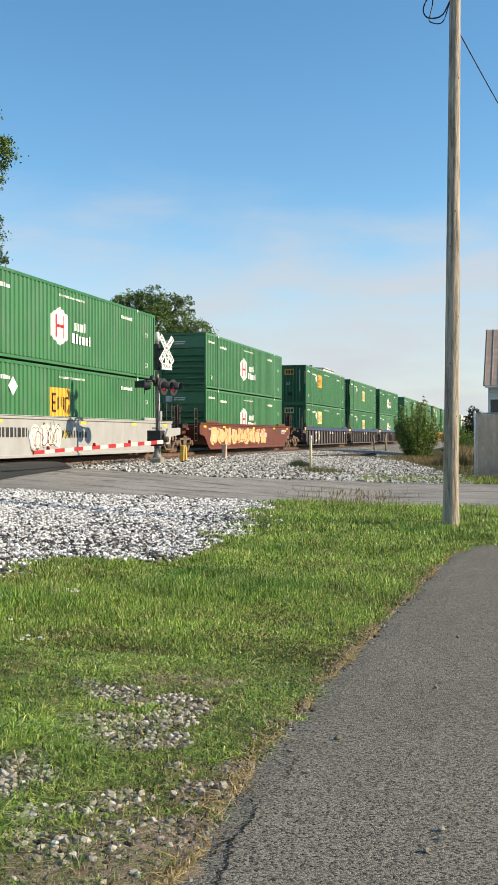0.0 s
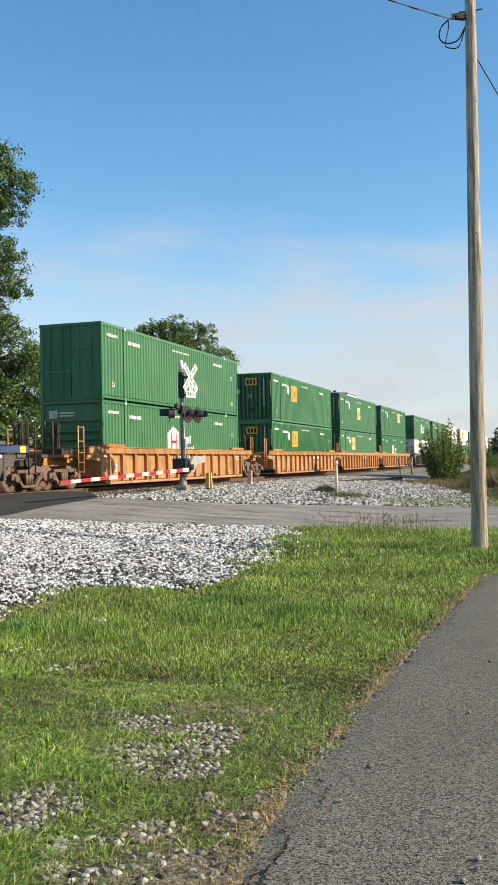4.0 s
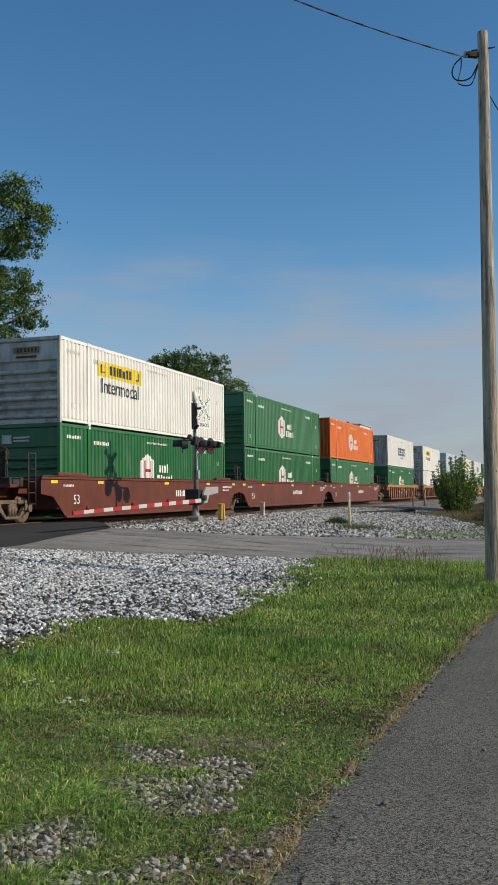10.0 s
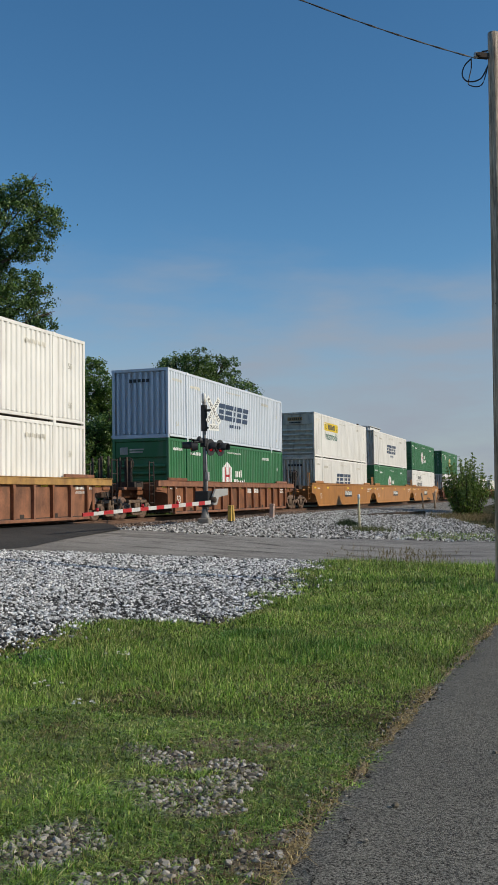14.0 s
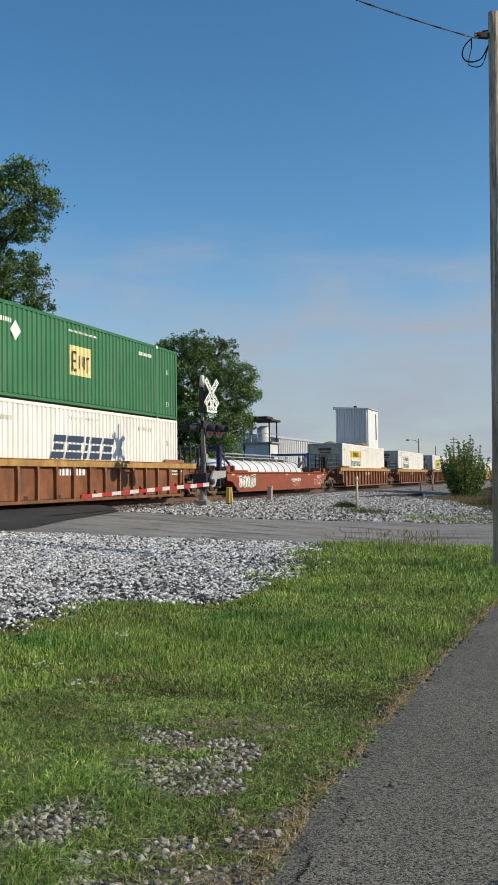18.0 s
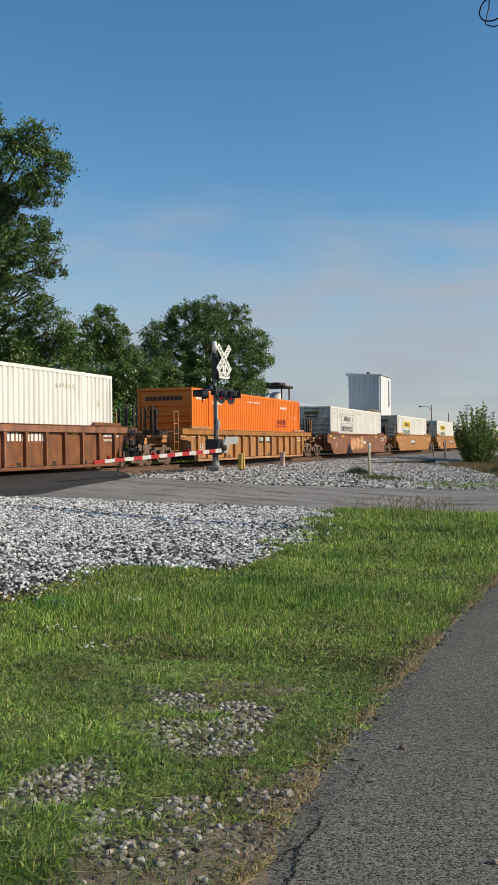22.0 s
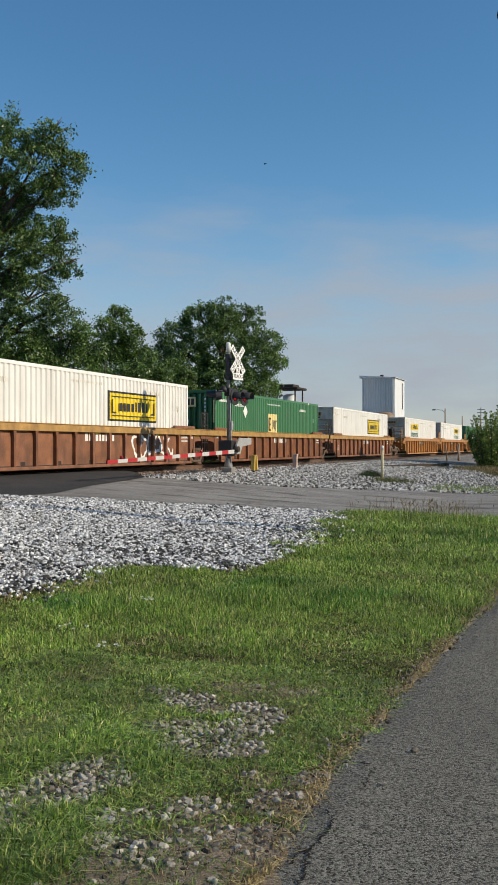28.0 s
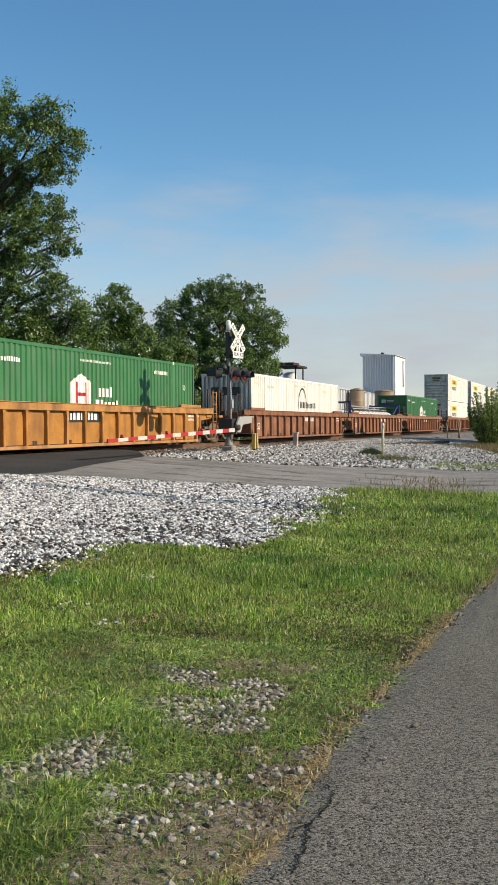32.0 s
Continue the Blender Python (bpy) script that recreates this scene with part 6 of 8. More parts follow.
def pole():
    ob = thing("utility_pole", "tall weathered wooden utility pole in the grass", "utility pole", at=pose(PX, PY, -0.95))
    hgt = PT + 0.95
    bm = bmesh.new()
    pts, rad = [], []
    for i in range(25):
        z = -0.4 + (hgt + 0.4) * i / 24
        pts.append((0.07 * z / hgt, 0, z))
        rad.append(0.136 - 0.046 * z / hgt + (0.015 if i < 2 else 0))
    add_tube(bm, pts, rad, 20)
    part("shaft", from_bm(bm, M["pole"], "shaft", smooth=True), ob)
    part("bolt", tubes(("polebolt",), M["iron"], ([(-0.20, 0, 0), (0.20, 0, 0)], 0.014), sides=6), ob, at=pose(0.07, 0, hgt - 0.30))
    part("clevis", boxes(("clevis",), M["iron"], (-0.30, -0.10, -0.04, 0.04, -0.05, 0.05), (-0.34, -0.26, -0.06, 0.06, -0.03, 0.03), bevel=0.01), ob, at=pose(0.07, 0, hgt - 0.42, 0, 0, 30))
    part("insulator", tubes(("insul",), M["mast"], ([(0, 0, -0.05), (0, 0, -0.02), (0, 0, 0.02), (0, 0, 0.05)], [0.03, 0.045, 0.045, 0.03]), sides=10), ob, at=pose(-0.21, -0.16, hgt - 0.42))
    for k, (y0, r) in enumerate(((-0.1, 0.0125), (0.05, 0.010))):
        loop = [(-0.02, 0, hgt - 0.55), (-0.15, y0, hgt - 0.82 - 0.05 * k), (-0.36, y0, hgt - 0.84), (-0.46 + 0.1 * k, y0, hgt - 0.72), (-0.42 + 0.1 * k, y0, hgt - 0.55), (-0.30, -0.1, hgt - 0.44)]
        part("jumper_cable", tubes(("jumper", k), M["cable"], (eased(loop), r), sides=6), ob)
    for z, a in ((hgt - 1.9, 20), (2.8, -40), (6.1, 70), (5.4, -10), (1.9, 15), (3.6, 30), (4.8, -50), (6.8, -20)):
        r = 0.136 - 0.046 * z / hgt
        part("knot", tubes(("knot", z), M["bark"], ([(r - 0.02, 0, 0), (r + 0.003, 0, 0)], [0.020, 0.012]), sides=8), ob, at=pose(0.07 * z / hgt, 0, z, 0, 0, a - 60))


M["pole"] = mat("silvered_pole_wood", (0.39, 0.325, 0.25), 0.85, along=16.0, vary=0.55, scale=20.0, grain=110, bump=0.022, dirt=(0.14, 0.10, 0.07), dirt_amount=0.9, streak=22)
pole()


def span(name, label, a, b, sag, r, strands):
    bm = bmesh.new()
    a, b = Vector(a), Vector(b)
    n = 70
    for s in range(strands):
        pts = []
        for i in range(n + 1):
            u = i / n
            p = a.lerp(b, u) - Vector((0, 0, sag * 4 * u * (1 - u)))
            w = 2 * math.pi * (u * (b - a).length / 0.95 + s / strands)
            d = (b - a).normalized().cross(Vector((0, 0, 1))).normalized()
            pts.append(p + r * 1.0 * (d * math.cos(w) + Vector((0, 0, 1)) * math.sin(w)) * (1 if strands > 1 else 0))
        add_tube(bm, pts, r, 6)
    return tagged(new(name, from_bm(bm, M["cable"], name, smooth=True)), label, "cable")


span("twisted_cable", "twisted black overhead cable at the pole", (PX - 0.22, PY - 0.2, PT - 0.49), (PX - 13.6, PY - 13.1, PT + 5.26), 1.25, 0.0078, 2)
span("service_wire", "thin black wire sloping down from the pole", (PX + 0.12, PY + 0.06, PT - 1.05), (19.5, -16.0, 4.3), 0.5, 0.011, 1)

# ---- fence and barn beyond the road ----
fence = thing("fence", "tall chain-link fence with beige privacy slats", "fence", at=pose(14.3, -9.3, -0.95))
for i in range(7):
    part("post", tubes(("fpost",), M["mark"], ([(0, 0, -0.2), (0, 0, 2.48), (0, 0, 2.52)], [0.036, 0.036, 0.02]), sides=8), fence, at=pose(i * 2.6, 0, 0))
part("top_rail", tubes(("frail",), M["mast"], ([(0, 0, 2.42), (15.6, 0, 2.42)], 0.024), sides=8), fence)
for i in range(150):
    part("slat", boxes(("fslat",), M["slat"], (-0.0505, 0.0505, -0.006, 0.006, 0.04, 2.38), bevel=0.002), fence, at=pose(0.08 + i * 0.104, 0.012 * math.sin(i * 1.3), 0, 0, 0, 6 * math.sin(i * 2.1)))
wire = []
for i in range(0, 190):
    x = i * 0.085
    wire += [([(x, 0.03, 0.03), (min(x + 2.4, 15.6), 0.03, 0.03 + min(2.4, 15.6 - x))], 0.006), ([(x, 0.036, 0.03), (max(x - 2.4, 0), 0.036, 0.03 + min(2.4, x))], 0.006)]
part("wire_mesh", tubes(("wiremesh",), M["mast"], *wire[:380], sides=3, smooth=False), fence, at=pose(0, -0.06, 0))


def barn():
    ob = thing("barn", "white sided barn with a ribbed brownish metal roof", "barn", at=pose(13.85, 17.0, -0.95))
    e, rdg, dp, ln = 5.0, 8.75, 9.0, 18.0
    part("wall", kept(("barnwall",), lambda: from_boxes(M["siding"], 0.02, (0, 0.1, 0, 0.2, 0, e), (3.4, ln, 0, 0.2, 0, e), (0.1, 3.4, 0, 0.2, 0, 2.6), (0.1, 3.4, 0, 0.2, 3.95, e), (0, 0.2, 0.2, dp - 0.2, 0, e), (0, ln, dp - 0.2, dp, 0, e), (ln - 0.2, ln, 0.2, dp - 0.2, 0, e))), ob)
    for i in range(11):
        part("siding_board", boxes(("sboard", 6 <= i < 9), M["siding"], ((3.5 if 6 <= i < 9 else 0), ln, -0.03, 0.0, 0, 0.36), bevel=0.008), ob, at=pose(0, 0, 0.05 + i * 0.43))
    for x in (0.1, ln - 0.1):
        part("gable", kept(("gable",), lambda: prism([(0, e), (dp, e), (dp / 2, rdg)], -0.1, 0.1, M["siding"], "gable")), ob, at=pose(x, 0, 0))
    w = part("window", boxes(("barnwin",), M["glass"], (0.1, 3.4, 0.09, 0.11, 2.6, 3.95), bevel=0), ob, "dark glazed window")
    part("window_frame", boxes(("barnframe",), M["mark"], (0.05, 0.15, -0.04, 0.08, 2.55, 4.0), (3.35, 3.45, -0.04, 0.08, 2.55, 4.0), (0.15, 3.35, -0.04, 0.08, 2.55, 2.65), (0.15, 3.35, -0.04, 0.08, 3.9, 4.0), (1.71, 1.79, -0.02, 0.08, 2.65, 3.9), bevel=0.006), w)
    L, ang = math.hypot(dp / 2 + 0.4, (rdg - e) * (dp / 2 + 0.4) / (dp / 2)), math.degrees(math.atan2(rdg - e, dp / 2))
    for side in (0, 1):
        base = pose(0, -0.4, e - 0.25, ang, 0, 0) if side == 0 else pose(ln, dp + 0.4, e - 0.25, ang, 0, 180)
        roof = part("roof", boxes(("barnroof",), M["roofrust"], (-0.3, ln + 0.3, 0, L, 0.0, 0.05), bevel=0.004), ob, at=base)
        for i in range(44):
            part("roof_seam", boxes(("seam",), M["roofrust"], (-0.02, 0.02, 0, L, 0.05, 0.085), bevel=0.006), roof, at=pose(-0.2 + i * 0.43, 0, 0))
    part("gutter", boxes(("gutter",), M["mark"], (-0.2, ln + 0.2, -0.48, -0.36, e - 0.36, e - 0.24), bevel=0.02), ob)


barn()


# ---- works beyond the track ----
def steel_shed(name, label, x0, x1, y0, y1, z1, rib, plain_east=False):
    ob = thing(name, label, "building", at=pose(0, 0, -0.4))
    part("wall", kept((name, "wall"), lambda: from_boxes(M["steelwall"], 0, (x0, x1, y0, y0 + 0.15, 0, z1), (x0, x1, y1 - 0.15, y1, 0, z1), (x0, x0 + 0.15, y0 + 0.15, y1 - 0.15, 0, z1), (x1 - 0.15, x1, y0 + 0.15, y1 - 0.15, 0, z1))), ob)
    k = 0
    while x0 + k * rib < x1 - 0.1:
        part("rib", boxes((name, "ribx"), M["steelwall"], (0, rib * 0.42, -0.20, 0, 0, z1), bevel=0.01), ob, at=pose(x0 + k * rib, y0, 0))
        k += 1
    k = 0
    while y0 + k * rib < y1 - 0.1 and not plain_east:
        part("rib", boxes((name, "riby"), M["steelwall"], (0, 0.20, 0, rib * 0.42, 0, z1), bevel=0.01), ob, at=pose(x1, y0 + k * rib, 0))
        k += 1
    if plain_east:                                   # flat sheets with a seam and a gutter pipe
        for k in range(3):
            part("wall_sheet", boxes((name, "sheet"), M["palesheet"], (0, 0.06, 0.02, (y1 - y0) / 3 - 0.02, 0, z1), bevel=0.01), ob, at=pose(x1, y0 + k * (y1 - y0) / 3, 0))
        part("downpipe", tubes((name, "pipe"), M["mast"], ([(x1 + 0.16, y1 - 2.2, z1 - 5.0), (x1 + 0.16, y1 - 2.2, z1 - 0.6)], 0.09), sides=8), ob)
    return ob


M["palesheet"] = mat("pale_flat_sheet_steel", (0.78, 0.79, 0.78), 0.45, vary=0.04, scale=0.4, dirt=(0.55, 0.53, 0.5), dirt_amount=0.3, streak=6)
tower = steel_shed("tower", "tall ribbed pale steel tower beside the railway", -21.5, -16.1, 110.0, 118.3, 12.3, 0.42, plain_east=True)
bm = bmesh.new()
q = [bm.verts.new(p) for p in ((-21.9, 109.6, 12.75), (-15.8, 109.6, 12.35), (-15.8, 118.7, 12.35), (-21.9, 118.7, 12.75), (-21.9, 109.6, 12.3), (-15.8, 109.6, 12.28), (-15.8, 118.7, 12.28), (-21.9, 118.7, 12.3))]
for f in ((0, 1, 2, 3), (7, 6, 5, 4), (0, 4, 5, 1), (1, 5, 6, 2), (2, 6, 7, 3), (3, 7, 4, 0)):
    bm.faces.new([q[i] for i in f])
part("roof", from_bm(bm, M["steelwall"], "roof"), tower)
part("vent", tubes(("towervent",), M["iron"], ([(0, 0, 0), (0, 0, 0.35), (0, 0, 0.4)], [0.22, 0.3, 0.1]), sides=10), tower, at=pose(-18.4, 111, 12.5))
hall = steel_shed("warehouse", "long low pale steel warehouse beside the railway", -34.0, -18.6, 67.0, 108.0, 5.9, 0.9)
bm = bmesh.new()
q = [bm.verts.new(p) for p in ((-34.3, 66.6, 5.9), (-18.3, 66.6, 5.9), (-26.3, 66.6, 7.4), (-34.3, 108.4, 5.9), (-18.3, 108.4, 5.9), (-26.3, 108.4, 7.4))]
for f in ((0, 1, 2), (5, 4, 3), (1, 4, 5, 2), (0, 2, 5, 3), (0, 3, 4, 1)):
    bm.faces.new([q[i] for i in f])
part("roof", from_bm(bm, M["steelwall"], "roof"), hall)
for name, x, y, r, h in (("storage_tank", -13.55, 90.0, 1.40, 5.7), ("storage_tank", -17.1, 88.0, 1.05, 5.9)):
    ob = thing(name, "upright tan steel storage tank with rust stains", "storage tank", "storage tanks by the tower", at=pose(x, y, -0.4))
    part("shell", tubes(("tankshell", r), M["tanktan"], ([(0, 0, 0), (0, 0, h), (0, 0, h + 0.25)], [r, r, r * 0.3]), sides=28), ob)
    for z in (1.4, 2.8, 4.2, h - 0.06):
        part("hoop", tubes(("tankhoop", r), M["tanktan"], ([(0, 0, -0.05), (0, 0, 0.05)], r + 0.04), sides=28), ob, at=pose(0, 0, z))


def canopy():
    ob = thing("loading_canopy", "dark flat canopy on steel posts over pale silos", "canopy", at=pose(-17.6, 57.0, -0.4))
    for x in (-1.5, 1.5):
        for y in (-1.4, 1.4):
            part("post", boxes(("cpost",), M["iron"], (-0.07, 0.07, -0.07, 0.07, 0, 7.4), bevel=0.01), ob, at=pose(x, y, 0))
    part("roof", kept(("croof",), lambda: from_boxes(M["iron"], 0.05, (-1.9, 1.9, -1.8, 1.8, 7.35, 7.6), (-1.2, 1.2, -1.1, 1.1, 7.6, 7.95))), ob)
    part("deck", boxes(("cdeck",), M["mast"], (-2.2, 1.9, -1.8, 1.8, 4.9, 5.05)), ob)
    part("rail", tubes(("crail",), M["mast"], ([(-2.2, -1.8, 5.95), (1.9, -1.8, 5.95)], 0.03), ([(1.9, -1.8, 5.95), (1.9, 1.8, 5.95)], 0.03), ([(-2.2, -1.8, 5.5), (1.9, -1.8, 5.5)], 0.02), *[([(x, -1.8, 5.0), (x, -1.8, 5.95)], 0.02) for x in (-2.2, -1.1, 0.2, 1.9)], sides=5), ob)
    part("silo", tubes(("csilo",), M["steelwall"], ([(0, 0, 0), (0, 0, 6.7), (0, 0, 6.9)], [0.75, 0.75, 0.4]), sides=20), ob, at=pose(0.3, 0.3, 0))
    part("pipe", tubes(("cpipe",), M["mast"], ([(-1.0, -0.6, 0), (-1.0, -0.6, 6.4), (-0.4, -0.2, 6.8)], 0.16), sides=10), ob)
    part("support", boxes(("csup",), M["steelwall"], (-1.8, 1.6, -1.4, 1.5, 0, 4.9), bevel=0.02), ob)


canopy()
ob = thing("street_lamp", "grey street lamp with a long curved arm", "street lamp", at=pose(-11.0, 131.0, -0.4))
part("pole", tubes(("slpole",), M["wood"], ([(0, 0, 0), (0, 0, 7.9)], [0.16, 0.11]), sides=8), ob)
part("arm", tubes(("slarm",), M["mast"], ([(0, 0, 7.1), (-0.6, -0.1, 7.6), (-1.6, -0.2, 7.75)], 0.05), sides=6), ob)
part("head", tubes(("slhead",), M["mast"], ([(-1.5, -0.2, 7.72), (-1.8, -0.2, 7.72), (-2.3, -0.25, 7.66)], [0.06, 0.16, 0.12]), sides=10), ob)
for x, y, h, armed in ((-24.0, 250.0, 10.2, False), (-20.0, 262.0, 10.0, True), (-22.5, 285.0, 14.0, True), (-12.0, 210.0, 8.0, False)):
    ob = thing("far_pole", "distant wooden power pole", "utility pole", "distant poles", at=pose(x, y, -0.4))
    part("shaft", tubes(("fshaft", h), M["wood"], ([(0, 0, 0), (0, 0, h)], [0.2, 0.14]), sides=8), ob)
    if armed:
        part("crossarm", boxes(("fcross",), M["wood"], (-1.3, 1.3, -0.08, 0.08, -0.1, 0.1), bevel=0), ob, at=pose(0, 0.16, h - 0.6))
        part("crossarm", boxes(("fcross",), M["wood"], (-1.3, 1.3, -0.08, 0.08, -0.1, 0.1), bevel=0), ob, at=pose(0, 0.16, h - 1.7))
far = steel_shed("far_shed", "distant low grey steel shed", -22.0, -6.0, 190.0, 205.0, 4.6, 1.3)
part("roof", boxes(("farroof",), M["steelwall"], (-22.4, -5.6, 189.6, 205.4, 4.6, 4.8), bevel=0), far)


# ---- trees and shrubs ----
def leaves(rng, centres, radii, per, size, name, material, droop=0.25):
    """Many small folded leaves in clumps round the centres."""
    n = len(centres) * per
    c = np.repeat(np.asarray(centres), per, axis=0)
    r = np.repeat(np.asarray(radii), per)[:, None]
    p = c + rng.normal(0, 0.42, (n, 3)) * r * np.array((1, 1, 0.8))
    a = rng.normal(0, 1, (n, 3))
    a /= np.linalg.norm(a, axis=1)[:, None]
    b = np.cross(a, rng.normal(0, 1, (n, 3)))
    b /= np.linalg.norm(b, axis=1)[:, None]
    s = (size * rng.uniform(0.6, 1.3, n))[:, None]
    v = np.stack([p - a * s, p + b * s * 0.5, p + a * s, p - b * s * 0.5], axis=1).reshape(-1, 3)
    f = np.arange(n * 4).reshape(-1, 4)
    return many(v, f, material, name)


def tree(x, y, label, lumps, clumps, per, size, seed, trunk_r=0.25, base=None, material="leaf", name="tree", clump_r=0.62, lean=(0, 0)):
    """A tree: tapered trunk, limbs to each lump of the crown, and clumps of leaves; lumps: (dx, dy, z, radius)."""
    rng, rnd = np.random.default_rng(seed), random.Random(seed)
    ob = thing(name, label, name, at=pose(x, y, height(x) if base is None else base))
    top = max(z for _, _, z, _ in lumps)
    bm = bmesh.new()
    stem = [(lean[0] * u + 0.12 * math.sin(5 * u), lean[1] * u + 0.1 * math.cos(4 * u), -0.2 + top * u) for u in np.linspace(0, 1, 9)]
    add_tube(bm, stem, [trunk_r * (1.25 - 1.1 * u) for u in np.linspace(0, 1, 9)], 9)
    for dx, dy, z, r in lumps:
        u = min(0.9, max(0.15, (z - r * 0.9) / top))
        s = Vector((lean[0] * u, lean[1] * u, top * u * 0.85))
        e = Vector((dx, dy, z + r * 0.3))
        mid = s.lerp(e, 0.5) + Vector((rnd.uniform(-0.3, 0.3), rnd.uniform(-0.3, 0.3), 0.3))
        add_tube(bm, [s, mid, e], [trunk_r * 0.42, trunk_r * 0.28, 0.03], 6)
        for k in range(5):
            d = Vector((rnd.gauss(0, 1), rnd.gauss(0, 1), rnd.gauss(0.3, 0.7))).normalized() * r * 0.85
            add_tube(bm, [mid.lerp(e, 0.4 + 0.12 * k), e + d * 0.5, e + d], [trunk_r * 0.16, trunk_r * 0.09, 0.015], 5)
    part("trunk", from_bm(bm, M["bark"], "trunk", smooth=True), ob)
    total = sum(r * r for _, _, _, r in lumps)
    cs, rs = [], []
    for dx, dy, z, r in lumps:
        for _ in range(int(clumps * r * r / total)):
            d = rng.normal(0, 1, 3)
            d /= np.linalg.norm(d)
            k = r * rng.uniform(0.45, 1.0) ** 0.6 * (1 + 0.28 * noise.noise(Vector(d) * 1.9 + Vector((seed, dx, z))))
            cs.append((dx + d[0] * k, dy + d[1] * k, z + d[2] * k * 0.95))
            rs.append(clump_r * rng.uniform(0.6, 1.25))
    part("crown", leaves(rng, cs, rs, per, size, "crown", M[material]), ob)
    return ob


tree(-18.6, 2.0, "tall leafy tree with an open uneven crown", [(1.69, 0.32, 19.74, 1.41), (4.0, 0.83, 19.46, 1.2), (4.7, 1.81, 17.93, 1.15), (3.06, 0.58, 17.54, 1.84), (0.37, -0.63, 18.22, 2.0), (4.0, 1.53, 16.42, 1.15), (2.04, 2.11, 15.21, 1.79), (0.27, 1.16, 15.66, 2.06), (3.79, 2.33, 13.5, 1.03), (4.87, 1.3, 11.88, 0.8), (2.56, 1.26, 12.27, 1.77), (1.02, 0.03, 12.33, 2.01), (3.05, 0.46, 9.59, 1.74), (4.55, 0.83, 9.06, 1.13), (1.74, 0.04, 7.6, 2.01), (2.86, 2.27, 7.27, 1.38), (-1.38, 0.62, 15.69, 2.41), (-1.34, 0.5, 11.55, 2.4), (0, -0.5, 5.0, 2.6), (-2.6, -1.4, 8.0, 3.0)], 1500, 72, 0.086, 1, 0.42, clump_r=0.50)
tree(-22.0, -4.0, "tall leafy tree beside the railway", [(0, 0, 16.0, 3.2), (1.2, 1, 12.5, 3.2), (-1, -1, 9.0, 3.8), (1, 1, 5.5, 3.6)], 520, 36, 0.14, 2, 0.4)
tree(-14.6, 4.0, "leafy roadside tree beside the railway", [(1.58, -0.34, 8.01, 0.74), (0.46, 0.56, 7.24, 1.1), (1.35, 1.05, 6.73, 0.96), (0.91, 0.44, 5.67, 1.23), (-1.22, -1.17, 6.63, 1.35), (-1.2, -1.6, 5.2, 2.2), (0.4, 0.4, 3.0, 2.4)], 560, 62, 0.088, 3, 0.22, clump_r=0.48)
tree(-17.0, 14.6, "pointed leafy tree beside the railway", [(-0.02, 0.95, 10.58, 0.82), (-0.12, -0.66, 9.46, 0.8), (1.33, 0.17, 9.36, 0.97), (-0.16, 0.41, 8.36, 1.3), (1.13, 1.15, 7.97, 1.14), (-0.15, 0.97, 6.98, 1.72), (1.74, 1.74, 7.39, 0.99), (0.3, 0.2, 4.2, 2.6)], 560, 70, 0.085, 4, 0.22, clump_r=0.46)
tree(-14.8, 10.0, "small leafy tree beside the railway", [(2.72, 1.06, 6.84, 0.75), (2.16, -0.16, 5.84, 1.04), (2.84, 2.26, 5.79, 0.99), (2.1, 1.79, 5.02, 1.22), (0.2, 0.2, 4.6, 1.9), (0.8, 0.4, 2.6, 2.2)], 480, 62, 0.088, 5, 0.18, clump_r=0.48)
tree(-14.0, 17.0, "small leafy tree beside the railway", [(0.5, 0.42, 6.59, 1.07), (1.71, 0.22, 5.92, 1.07), (0.72, 1.4, 5.19, 1.25), (-0.6, -0.8, 4.8, 2.0), (0.2, 0, 2.4, 2.4)], 440, 62, 0.088, 6, 0.18, clump_r=0.48)
tree(-11.9, 23.2, "broad round leafy tree beside the railway", [(-0.04, 0.37, 11.32, 1.51), (-2.21, 0.36, 11.07, 1.52), (1.6, 1.68, 10.82, 1.43), (-3.72, -1.18, 9.64, 1.24), (3.54, 1.25, 9.22, 1.15), (-0.06, 0.39, 8.98, 2.49), (-2.6, -1.0, 7.84, 1.94), (2.67, 0.26, 7.76, 1.93), (4.29, 1.22, 7.52, 0.75), (-4.74, -0.8, 8.61, 0.8), (0.65, -0.84, 5.78, 2.44), (-2.22, -1.89, 5.58, 1.74), (2.84, 1.46, 5.64, 1.6), (0.6, -0.4, 3.0, 3.2)], 1500, 70, 0.086, 7, 0.34, clump_r=0.48)
for k, (x, y, h) in enumerate(((-11.2, -6.0, 3.6), (-11.6, 1.0, 3.8), (-11.2, 6.5, 3.4), (-10.8, 12.5, 3.2), (-10.2, 18.0, 3.0))):
    tree(x, y, "dense leafy shrub along the railway", [(0, 0, h * 0.62, 1.7), (0.2, 1.9, h * 0.5, 1.6), (-0.3, -1.9, h * 0.55, 1.6), (0.2, 0.2, h * 0.25, 1.8)], 300, 36, 0.12, 20 + k, 0.1, name="shrub")
